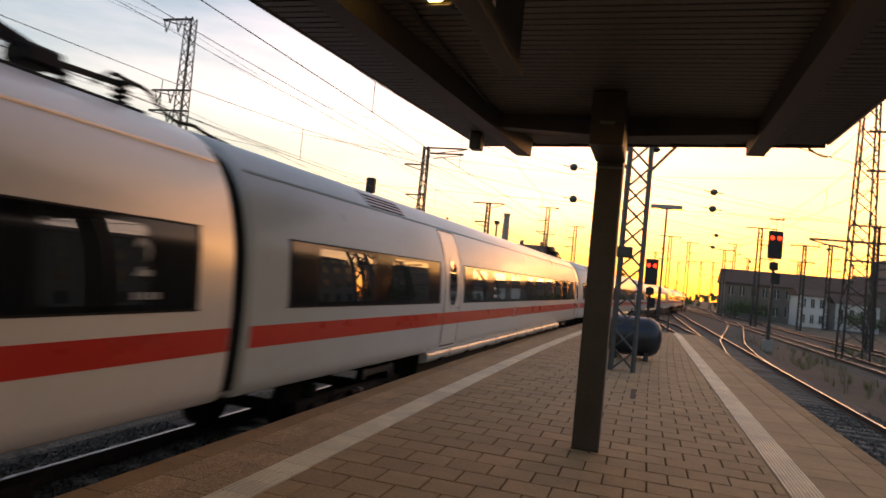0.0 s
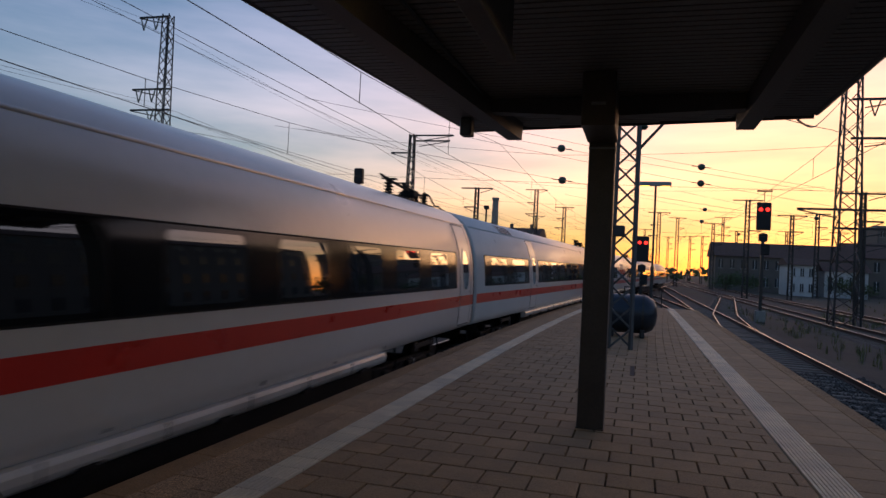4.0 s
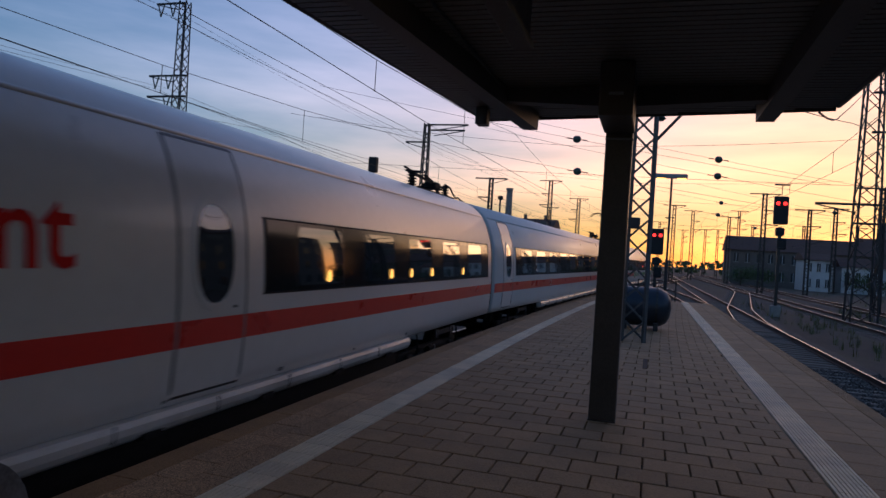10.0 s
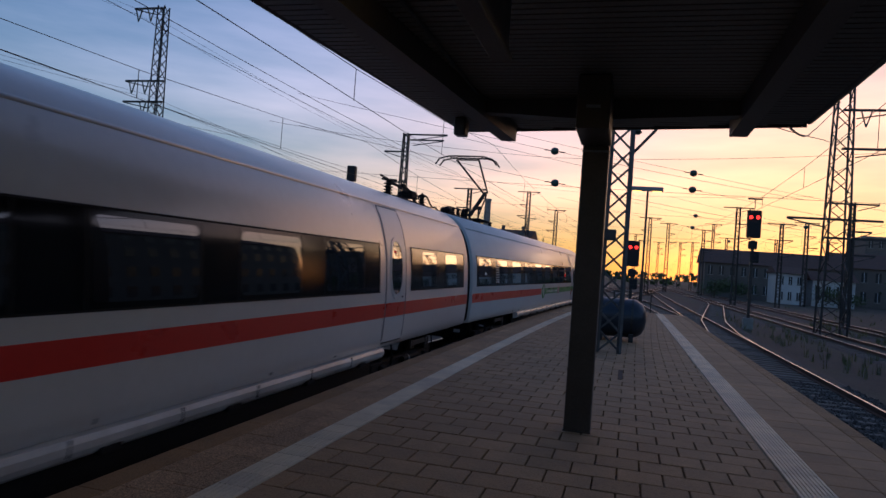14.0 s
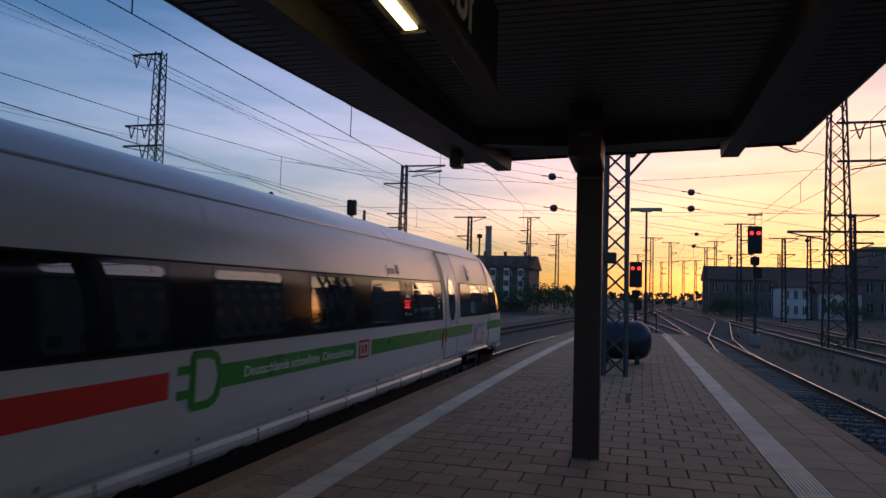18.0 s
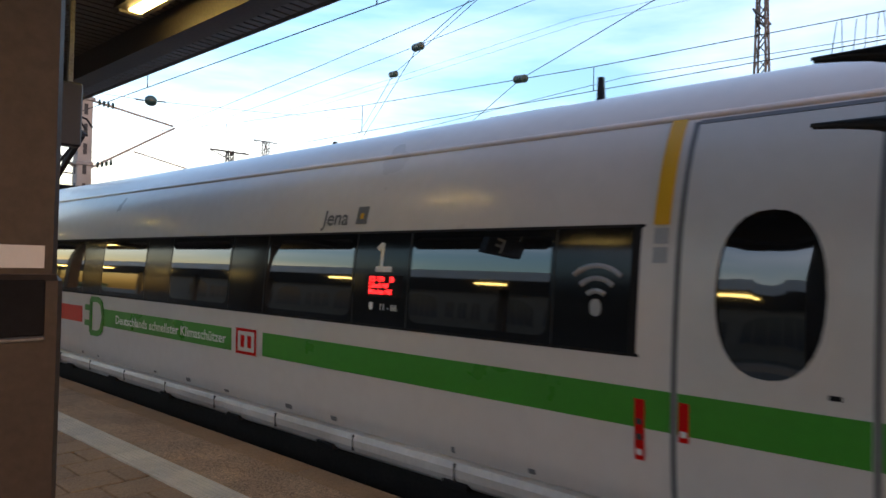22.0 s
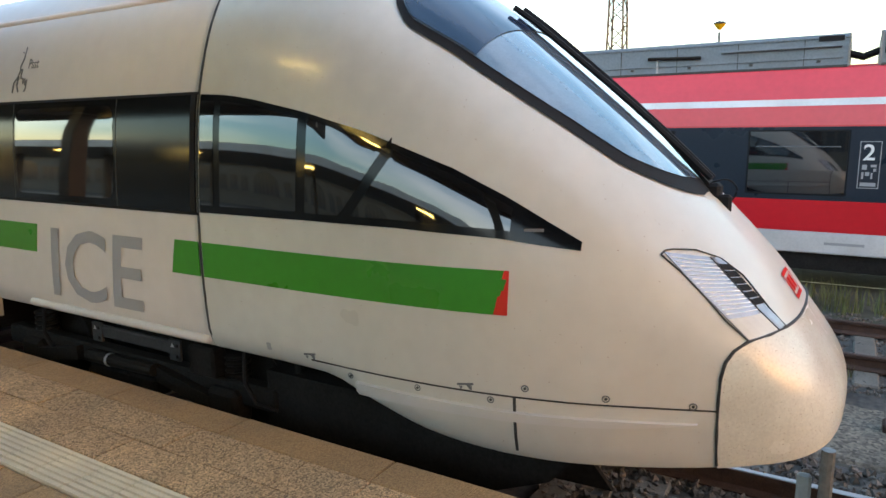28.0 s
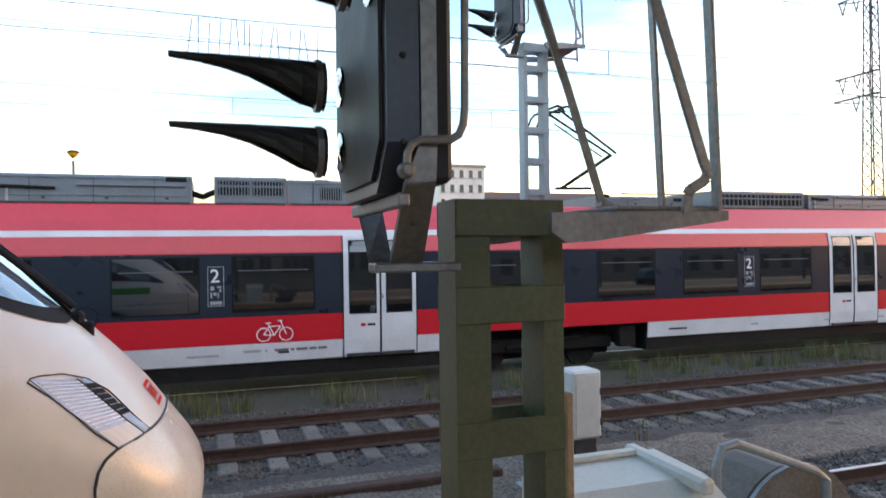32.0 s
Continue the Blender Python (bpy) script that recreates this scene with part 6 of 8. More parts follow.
def signal(name, label, x, y, base, top, paint, spikes=False, batten=0.10, legs=(0.10, 0.062)):
    """Trackside light signal on a battened post with a work basket behind; faces -y. Post centre at x, y."""
    s = thing(name, label, "railway signal", pose(x, y, 0))
    # post: two channels joined by plates
    for sy, w in ((-0.165, legs[0]), (0.155 - legs[1], legs[1])):
        bm = prism(bmesh.new(), [(-0.07, sy), (0.07, sy), (0.07, sy + 0.012), (-0.055, sy + 0.012), (-0.055, sy + w - 0.012), (0.07, sy + w - 0.012), (0.07, sy + w), (-0.07, sy + w)], base, top, "z")
        part("channel", bm, paint, s)
        part("channel_web", bx(0.058, 0.070, sy + 0.012, sy + w - 0.012, base, top), paint, s)
    z = top - 0.10
    k = 0
    while z > base + 0.1:
        part("batten_plate", bx(0.0705, 0.079, -0.166, 0.156, z, z + (0.10 if k == 0 else batten), 0.003), paint, s)
        part("batten_plate", bx(-0.079, -0.0705, -0.166, 0.156, z, z + (0.10 if k == 0 else batten), 0.003), paint, s)
        z -= 0.235 if k == 0 else 0.36
        k += 1
    part("foot_plate", bx(-0.16, 0.16, -0.24, 0.24, base, base + 0.025, 0.004), paint, s)
    # lamp housing and its face plate
    zb, zt = top - 0.01, top + 0.76
    hx0, hx1 = -0.15, 0.40
    m_ = s
    part("housing", bx(hx0 + 0.03, hx1 - 0.03, -0.36, -0.275, zb + 0.02, zt - 0.02, 0.012), M_SIGBLK, m_)
    part("face_plate", prism(bmesh.new(), [(hx0, zb + 0.10), (hx0 + 0.1, zb), (hx1 - 0.1, zb), (hx1, zb + 0.10), (hx1, zt - 0.1), (hx1 - 0.1, zt), (hx0 + 0.1, zt), (hx0, zt - 0.1)], -0.43, -0.36), M_SIGFACE, m_)
    part("front_frame", prism(bmesh.new(), [(hx0 + 0.03, zb + 0.11), (hx0 + 0.11, zb + 0.03), (hx1 - 0.11, zb + 0.03), (hx1 - 0.03, zb + 0.11), (hx1 - 0.03, zt - 0.11), (hx1 - 0.11, zt - 0.03), (hx0 + 0.11, zt - 0.03), (hx0 + 0.03, zt - 0.11)], -0.44, -0.431), M_HOOD, m_)
    lenses = thing("lens_group", "", "")
    lenses.parent = s
    lenses.matrix_basis = pose(0, -0.435, 0)
    for lx, lz in ((0.30, top + 0.60), (0.30, top + 0.455), (-0.06, top + 0.305), (-0.06, top + 0.13)):
        hood(lenses, lx, lz)
    # support bar that widens into the bracket's near arm, loop pipe, far arm
    def plate(a, b, c, d, th):
        bm = bmesh.new()
        q = [Vector(p) for p in (a, b, c, d)]
        nrm = (q[1] - q[0]).cross(q[2] - q[0]).normalized() * th / 2
        up, dn = [bm.verts.new(p + nrm) for p in q], [bm.verts.new(p - nrm) for p in q]
        bm.faces.new(up)
        bm.faces.new(dn[::-1])
        for k in range(4):
            bm.faces.new((up[k], dn[k], dn[(k + 1) % 4], up[(k + 1) % 4]))
        bmesh.ops.recalc_face_normals(bm, faces=bm.faces)
        return bm
    part("support_bar", prism(bmesh.new(), [(-0.357, top + 0.76), (-0.357, top + 0.10), (-0.394, top + 0.004), (-0.326, top + 0.012), (-0.322, top + 0.10), (-0.322, top + 0.76)], 0.392, 0.404, "x"), M_GALV, s, "galvanised flat support bar")
    pipe = [(-0.259, 0.74), (-0.263, 0.40), (-0.266, 0.16), (-0.270, 0.128), (-0.280, 0.107), (-0.297, 0.097), (-0.330, 0.094), (-0.366, 0.093), (-0.383, 0.084), (-0.392, 0.066), (-0.394, 0.035)]
    part("loop_pipe", tube(bmesh.new(), [(0.418, a, top + b) for a, b in pipe], 0.009, 8), M_GALV, s)
    part("pipe_eye", lathe(bmesh.new(), [(0.001, 0.016), (0.010, 0.016), (0.016, 0.012), (0.018, -0.012), (0.001, -0.014)], 12, "x", (0.416, -0.394, top + 0.03)), M_GALV, s)
    part("forked_bracket", plate((0.398, -0.394, top + 0.006), (0.398, -0.326, top + 0.014), (0.12, -0.271, top - 0.161), (0.12, -0.355, top - 0.161), 0.012), M_GALV, s, "galvanised fork plate")
    part("forked_bracket", plate((-0.12, -0.38, top - 0.046), (-0.12, -0.313, top - 0.026), (0.06, -0.335, top - 0.161), (0.06, -0.395, top - 0.161), 0.012), M_GALV, s, "galvanised fork plate")
    part("bracket_bar", bx(0.05, 0.13, -0.395, -0.17, top - 0.190, top - 0.166, 0.004), M_GALV, s)
    part("bracket_ledge", bx(-0.12, 0.375, -0.402, -0.375, top - 0.042, top - 0.012, 0.004), M_GALV, s)
    part("bracket_bolt", lathe(bmesh.new(), [(0.001, 0.014), (0.012, 0.014), (0.014, 0.0)], 6, "x", (0.262, -0.335, top - 0.066)), M_STEEL, s)
    for dz in (0.10, 0.28, 0.46, 0.64):
        part("face_bolt", lathe(bmesh.new(), [(0.001, 0.007), (0.006, 0.006), (0.008, 0.0)], 8, "x", (hx1 + 0.0005, -0.395, zb + dz)), M_HOOD, s)
    # work basket behind
    for xa in (-0.30, 0.28):
        part("basket_bracket", prism(bmesh.new(), [(0.0, top - 0.095), (0.04, top - 0.122), (0.12, top - 0.118), (0.525, top - 0.066), (0.526, top - 0.04), (0.0, top - 0.048)], xa, xa + 0.02, "x"), M_GALV, s)
    part("basket_floor", bx(-0.28, 0.28, 0.20, 0.52, top - 0.040, top - 0.028, 0.003), M_GALV, s)
    def flat_line(bm, sx, pts):
        for a, b in zip(pts, pts[1:]):
            bar(bm, (sx, a[0], top + a[1]), (sx, b[0], top + b[1]), 0.012, 0.026)
        return bm
    for sx, foot, head in ((-0.28, 0.753, 0.716), (0.28, 0.507, 0.476)):
        bm = tube(bmesh.new(), [(sx, -0.34, top + 0.748), (sx, 0.10, top + 0.758), (sx, head - 0.08, top + 0.77), (sx * 0.97, head - 0.02, top + 0.765), (sx * 0.8, head, top + 0.76)], 0.014, 8)
        part("top_rail", bm, M_GALV, s)
        part("end_post", bar(bmesh.new(), (sx, foot, top - 0.066), (sx, head, top + 0.75), 0.028, 0.012), M_GALV, s)
    part("rail_stay", flat_line(bmesh.new(), -0.28, ((0.242, 0.765), (0.375, 0.411), (0.503, 0.025), (0.53, 0.008), (0.572, 0.0))), M_GALV, s)
    part("rail_stay", flat_line(bmesh.new(), 0.30, ((0.208, 0.765), (0.447, 0.085), (0.459, 0.06), (0.455, 0.045), (0.44, 0.033), (0.405, 0.015), (0.394, 0.0), (0.39, -0.051))), M_GALV, s)
    part("floor_edge", bx(-0.29, -0.27, 0.52, 0.76, top - 0.040, top - 0.020, 0.003), M_GALV, s)
    part("end_rail", tube(bmesh.new(), [(-0.225, 0.716, top + 0.76), (0.225, 0.476, top + 0.76)], 0.014, 8), M_GALV, s)
    if spikes:
        for i in range(14):
            bm = bmesh.new()
            yy = -0.50 - 0.025 * i
            tube(bm, [(-0.06, yy, top + 0.37), (-0.06 + random.uniform(-0.02, 0.02), yy + random.uniform(-0.012, 0.012), top + 0.455)], 0.0013, 3)
            part("bird_spike", bm, M_GALV, s)
    return s


signal("platform_signal", "dark hooded light signal on olive post with basket", -1.96, 0.275, 0.0, 1.93, M_OLIVE, True)
signal("yard_signal", "dark hooded light signal on tall blue-grey post", -7.4, 3.13, -1.0, 4.19, M_GREYB, batten=0.075, legs=(0.05, 0.07))


def dwarf_mast_signal(name, x, y, h, label, top_dish=True):
    """Tall signal with two red lights showing towards the platform."""
    s = thing(name, label, "railway signal", pose(x, y, -1.0))
    part("post", bx(-0.09, 0.09, -0.09, 0.09, 0, h - 1.9, 0.01), M_STEEL, s)
    part("head", bx(-0.42, 0.42, -0.12, 0.12, h - 1.75, h, 0.06), M_SIGBLK, s)
    for lx in (-0.2, 0.2):
        part("red_light", lathe(bmesh.new(), [(0.02, -0.165), (0.11, -0.16), (0.12, -0.125), (0.02, -0.125)], 14, "y", (lx, 0, h - 0.45)), M_REDLAMP, s, "lit red signal light")
    part("shunt_head", bx(-0.26, 0.26, -0.12, 0.12, h - 2.45, h - 1.95, 0.05), M_SIGBLK, s)
    part("lower_head", bx(-0.12, 0.40, -0.12, 0.12, h - 3.3, h - 2.6, 0.05), M_SIGBLK, s)
    if top_dish:
        part("aerial_pole", bx(-0.02, 0.02, -0.02, 0.02, h - 0.02, h + 0.7), M_STEEL, s)
        part("aerial_plate", bx(-0.45, 0.45, -0.15, 0.15, h + 0.68, h + 0.76, 0.03), M_STEEL, s)
    part("base_box", bx(-0.3, 0.3, -0.25, 0.25, 0, 0.7, 0.03), M_CONC, s)
    for k in range(int((h - 2.6) / 0.35)):
        part("rung", bx(-0.2, 0.2, -0.135, -0.11, 0.8 + 0.35 * k, 0.83 + 0.35 * k), M_STEEL, s)
    return s


dwarf_mast_signal("main_signal", 7.5, 46.3, 7.5, "tall black signal with two red lights lit")
dwarf_mast_signal("exit_signal", 0.30, 48.0, 5.2, "distant black signal with two red lights lit", False)


# ---------------------------------------------------------------- masts and wires
CS = [(-1, -1), (1, -1), (1, 1), (-1, 1)]


def lattice(name, x, y, h, w0, w1, label, base=-1.0, arms=(), material=None, bw=0.055, turn=0):
    t = thing(name, label, "mast", pose(x, y, base, 0, 0, turn), group="lattice masts")
    material = material or M_STEEL
    for a, b in CS:
        part("leg", bar(bmesh.new(), (a * w0 / 2, b * w0 / 2, 0), (a * w1 / 2, b * w1 / 2, h), bw * 1.7), material, t)
    n = max(4, int(h / ((w0 + w1) / 2) / 0.95))
    bm = bmesh.new()
    for k in range(n):
        za, zb = h * k / n, h * (k + 1) / n
        wa, wb = (w0 + (w1 - w0) * za / h) / 2, (w0 + (w1 - w0) * zb / h) / 2
        for i in range(4):
            p, q = CS[i], CS[(i + 1) % 4]
            if k % 2:
                p, q = q, p
            bar(bm, (p[0] * wa, p[1] * wa, za), (q[0] * wb, q[1] * wb, zb), bw)
    tagged(part("bracing", bm, material, t), kind="stuff")
    for z, xa, xb, ins in arms:
        bm = bar(bmesh.new(), (xa, 0, z), (xb, 0, z), 0.13)
        bar(bm, (xa * 0.2 if abs(xa) > abs(xb) else xb * 0.2, 0, z - 0.5), (xa if abs(xa) > abs(xb) else xb, 0, z - 0.05), 0.07)
        arm = part("cross_arm", bm, material, t)
        for xi in ins:
            bm = bar(bmesh.new(), (xi - 0.28, 0, z - 0.06), (xi, 0, z - 1.0), 0.07)
            bar(bm, (xi + 0.28, 0, z - 0.06), (xi, 0, z - 1.0), 0.07)
            part("insulator_vee", bm, M_INSUL, arm)
    return t


lattice("catenary_tower", -35.3, 43.5, 20.6, 1.05, 0.58, "tall dark lattice tower with three cross arms", arms=((20.5, -2.6, 0.0, (-2.2, -1.1)), (14.9, -2.9, 0.6, (-2.3, -1.1)), (13.3, -3.0, 0.6, (-1.2,))), bw=0.052)
lattice("catenary_mast", -20.3, 58.6, 14.3, 0.75, 0.42, "dark lattice mast with a bracket arm", arms=((14.2, 0.0, 3.9, ()), (13.7, 0.4, 3.6, ()), (12.6, -2.0, 0.3, ()), (9.8, -1.6, 0.3, ()), (8.5, -1.6, 0.3, ())), bw=0.06)
lattice("catenary_tower", 11.7, 44.5, 21.5, 1.4, 0.52, "tall dark lattice tower beside the tracks", arms=((13.5, 0.0, 3.4, (1.2, 2.6)), (11.2, 0.0, 3.6, ()), (7.0, -2.7, 2.4, ()), (5.9, -0.6, 3.0, ())), bw=0.052)
lattice("catenary_tower", -58.2, -18.2, 26.0, 1.7, 0.6, "tall lattice tower behind the regional train", arms=((23.6, -2.2, 2.2, ()), (23.0, -1.2, 1.6, ()), (14.0, -3.0, 3.2, ())), bw=0.08)
lattice("span_mast", -0.30, 16.15, 6.6, 0.50, 0.46, "grey lattice mast standing on the platform", base=0.0, arms=(), material=M_MASTGR, bw=0.045)
for x, y, h, w in ((-16.1, 108.8, 15.2, 0.7), (-13.7, 129.3, 14.3, 0.7), (13.3, 94.1, 12.7, 0.6), (19.3, 98.1, 11.2, 0.5), (26.6, 117.0, 13.2, 0.6), (16.2, 57.8, 9.6, 0.4), (7.7, 149.8, 14.5, 0.7), (3.2, 120.0, 13.0, 0.6),
                   (13.7, 139.3, 12.8, 0.6), (17.6, 159.0, 15.6, 0.6), (22.9, 178.5, 13.9, 0.6), (16.9, 199.3, 13.5, 0.6), (15.1, 219.5, 14.4, 0.7), (-17.4, 73.0, 11.2, 0.5), (-9.6, 160.0, 14.0, 0.6), (30.5, 160.0, 13.0, 0.6), (38.0, 150.0, 12.5, 0.6), (-22.0, 150.0, 14.0, 0.6),
                   (1.5, 185.0, 14.0, 0.6), (9.5, 240.0, 15.0, 0.7), (-48.8, -75.8, 18.2, 0.9), (-15.4, -58.3, 10.0, 0.5), (-24.4, -76.5, 11.6, 0.6), (-30, -52, 12.0, 0.6)):
    s = 1 if x < 5 else -1
    lattice("catenary_mast", x, y, h, w, w * 0.7, "distant dark catenary mast with cross arms", arms=((h - 0.1, -1.8, 1.8, ()), (h - 2.2, -1.4 * s, 0.0, ()), (h - 4.0, -1.7 * s, 0.0, ())), bw=0.06)

# concrete catenary mast beyond the express track, with swivel arms
cm = thing("concrete_mast", "slotted concrete catenary mast with swivel arms", "mast", pose(-7.12, -20.1, -1.28))
bm = prism(bmesh.new(), [(-0.22, 0), (0.22, 0), (0.17, 7.9), (-0.17, 7.9)], -0.16, 0.16, "y")
part("shaft", bm, M_CONC, cm)
for k in range(12):
    part("slot", bx(-0.05, 0.05, 0.161, 0.165, 0.9 + 0.55 * k, 1.2 + 0.55 * k), M_SEAM, cm)
    part("slot", bx(0.20 - 0.004 * k, 0.225 - 0.004 * k, -0.05, 0.05, 0.9 + 0.55 * k, 1.2 + 0.55 * k), M_SEAM, cm)
for z in (7.4, 5.6):
    part("clamp", bx(-0.23, 0.23, -0.19, 0.19, z - 0.05, z + 0.05, 0.01), M_GALV, cm)
for s in (1, -1):
    a = part("swivel_arm", bar(bar(bar(bmesh.new(), (s * 0.2, 0, 7.4), (s * 2.4, 0.3, 7.0), 0.05), (s * 0.2, 0, 5.5), (s * 2.45, 0.3, 6.95), 0.06), (s * 1.3, 0.2, 6.1), (s * 2.9, 0.4, 5.75), 0.035), M_GALV, cm)
    for zz, dz in ((7.4, -0.08), (5.5, 0.30)):
        bm = bmesh.new()
        for i in range(4):
            lathe(bm, [(0.03, -0.03), (0.09, -0.01), (0.09, 0.01), (0.03, 0.03)], 10, "x", (s * (0.38 + 0.12 * i), 0.05, zz + dz * (0.38 + 0.12 * i)))
        part("insulator", bm, M_INSUL, a)

sm = thing("span_bracket", "steel brackets on the platform mast carrying wires", "bracket", pose(-0.30, 16.15, 0))
for pts in (((0.25, 0, 5.2), (1.7, 0, 6.0)), ((-0.25, 0, 5.2), (-1.3, 0, 5.8)), ((0.25, 0, 4.6), (1.2, 0, 5.7)), ((-0.25, 0, 4.6), (-1.0, 0, 5.6))):
    part("strut", bar(bmesh.new(), *pts, 0.06), M_STEEL, sm)
for s in (-1, 1):
    part("insulator", lathe(bmesh.new(), [(0.05, 0), (0.11, 0.06), (0.05, 0.12), (0.11, 0.18), (0.05, 0.24)], 10, "z", (s * 0.33, 0, 5.05)), M_INSUL, sm)
part("signal_lamp_box", bx(-0.32, 0.02, -0.42, -0.26, 2.55, 2.80, 0.02), M_STEEL, sm)


def wire(name, pts, r=0.0075, sag=0.0, label="dark overhead contact wire", group="overhead wires"):
    out = []
    for a, b in zip(pts, pts[1:]):
        a, b = Vector(a), Vector(b)
        n = 10 if sag else 1
        for i in range(n):
            f = i / n
            p = a.lerp(b, f)
            p.z -= sag * 4 * f * (1 - f)
            out.append(p)
    out.append(Vector(pts[-1]))
    return tagged(part(name, tube(bmesh.new(), out, r, 5), M_WIRE), label, "wire", group=group)


def over_track(x0, share, y0, y1, step=48.0, z=4.75):
    """Contact wire and messenger with droppers over a track."""
    y = y0
    con = [(x0 + share * bow(y0 + (y1 - y0) * i / 30), y0 + (y1 - y0) * i / 30, z) for i in range(31)]
    wire("contact_wire", con)
    mes, bm = [], bmesh.new()
    while y < y1:
        for i in range(8):
            f = i / 8
            yy = y + step * f
            xx = x0 + share * bow(yy)
            zz = z + 0.35 + 1.05 * (2 * f - 1) ** 2
            mes.append((xx, yy, zz))
            if 0 < i:
                bar(bm, (xx, yy, z), (xx, yy, zz), 0.012)
        y += step
    wire("messenger_wire", mes, label="dark sagging messenger wire")
    tagged(part("dropper_wires", bm, M_WIRE), "thin vertical droppers between the wires", "wire", kind="stuff")


for args in ((X_ICE, 1.0, -120, 220), (X_MID, 0.9, -120, 220), (X_RED, 0.8, -120, 220)):
    over_track(*args)
over_track(X_R1, -0.25, 10, 200)
over_track(11.9, -0.15, 10, 200)
over_track(17.0, -0.1, 20, 200)
for dz, dx in ((20.0, -2.2), (20.0, -1.1), (13.9, -2.3), (13.9, -1.1), (12.2, -1.2)):
    wire("feeder_wire", [(-35.3 + dx - 8, -120, dz - 1.0), (-35.3 + dx - 4, -25, dz - 1.0), (-35.3 + dx, 43.5, dz - 1.0), (-24 + dx * 0.4, 120, dz * 0.75), (-14, 240, dz * 0.7)], 0.011, 1.2, "long dark feeder wire between towers")
for x, z0, z1 in ((-16.0, 9.5, 9.2), (-12.5, 8.2, 8.0), (-19.0, 7.6, 7.9)):
    wire("feeder_wire", [(x - 7, -90, z0), (x, -10, z0), (x + 2, 58, z1), (x + 8, 140, z1)], 0.010, 0.7, "long dark feeder wire between towers")
# cross spans with their round insulators
for ya, xa, za, xb, zb in ((34.0, -20.0, 9.0, 12.0, 8.2), (62.0, -20.3, 10.5, 14.5, 9.5), (94.0, -16.0, 9.8, 13.3, 9.6), (118, -15.5, 10.0, 26.0, 10.0)):
    wire("cross_span", [(xa, ya, za), ((xa + xb) / 2, ya, za - 1.6), (xb, ya, zb)], 0.009, 0.2, "dark cross span wire over the tracks")
    wire("cross_span", [(xa, ya, za - 2.6), (xb, ya, zb - 2.4)], 0.009, 0.1, "dark cross span wire over the tracks")
wire("tail_wire", [(1.15, 16.2, 5.95), (8.2, 34, 8.6), (11.6, 44.4, 10.6)], 0.016, 0.1, "slanting wire to the lattice tower")
wire("tail_wire", [(1.9, 9.4, 3.8), (5.4, 24, 6.8), (11.5, 44.4, 13.0)], 0.016, 0.1, "slanting wire to the lattice tower")
for x, y, z in ((-3.4, 29.8, 7.0), (-3.3, 29.8, 5.6), (2.8, 34.9, 7.0), (2.8, 34.9, 6.2), (-9.1, -20.4, 6.5), (5.2, 60, 7.2), (5.0, 60, 6.2), (14.0, 62, 6.9), (10.5, 80, 6.4)):
    b = thing("ball_insulator", "dark ribbed ball insulator hanging on a wire", "insulator", pose(x, y, z), group="ball insulators")
    part("core", lathe(bmesh.new(), [(0.03, -0.17), (0.10, -0.15), (0.15, -0.08), (0.165, 0.0), (0.15, 0.08), (0.10, 0.15), (0.03, 0.17)], 16, "x"), M_INSUL, b, smooth=True)
    part("eye", tube(bmesh.new(), [(-0.45, 0, 0.05), (0.45, 0, -0.05)], 0.02, 6), M_STEEL, b)
    wire("span_wire", [(x - 11, y - 3, z + 1.7), (x, y, z), (x + 11, y + 4, z - 1.2)], 0.008, 0.05, "thin dark span wire")
for x, y, z in ((-9.0, -9.0, 5.8), (-11.2, -12.0, 6.3), (-10.2, -7.5, 5.2)):
    b = thing("strain_insulator", "green-grey strain insulator on an overhead wire", "insulator", pose(x, y, z, 0, 10, 65), group="strain insulators")
    for k in range(4):
        part("disc", lathe(bmesh.new(), [(0.02, -0.035), (0.075, -0.015), (0.075, 0.015), (0.02, 0.035)], 14, "x", (0.10 * k - 0.15, 0, 0)), M_INSUL, b)
    wire("span_wire", [(x - 9, y - 14, z - 0.9), (x, y, z), (x + 5, y + 12, z + 1.1)], 0.007, 0.05, "thin dark span wire")

# two black relay boxes on poles beyond the express track
for x, y, z, h in ((-15.9, 36.7, 7.0, 0.9), (-15.2, 68.3, 7.8, 0.4)):
    p = thing("pole_box", "black equipment box on a steel pole", "pole", pose(x, y, -1.0))
    part("pole", bx(-0.08, 0.08, -0.08, 0.08, 0, z + 1 - h), M_STEEL, p)
    part("box", bx(-0.25, 0.25, -0.2, 0.2, z + 1 - h, z + 1, 0.05), M_SIGBLK, p)

# platform lamp near the platform's end
pl = thing("platform_lamp", "slim platform lamp with a wide blue-grey head", "lamp", pose(0.62, 29.7, 0))
part("pole", lathe(bmesh.new(), [(0.07, 0), (0.07, 2.0), (0.045, 2.05), (0.045, 5.4)], 12), M_STEEL, pl)
part("head", bx(-0.66, 0.62, -0.14, 0.14, 5.40, 5.58, 0.03), M_GREYB, pl)
for s in (-0.42, 0.38):
    part("glowing_lens", bx(s - 0.18, s + 0.18, -0.1, 0.1, 5.375, 5.398, 0.006), M_ORANGE, pl, "orange glowing lens")

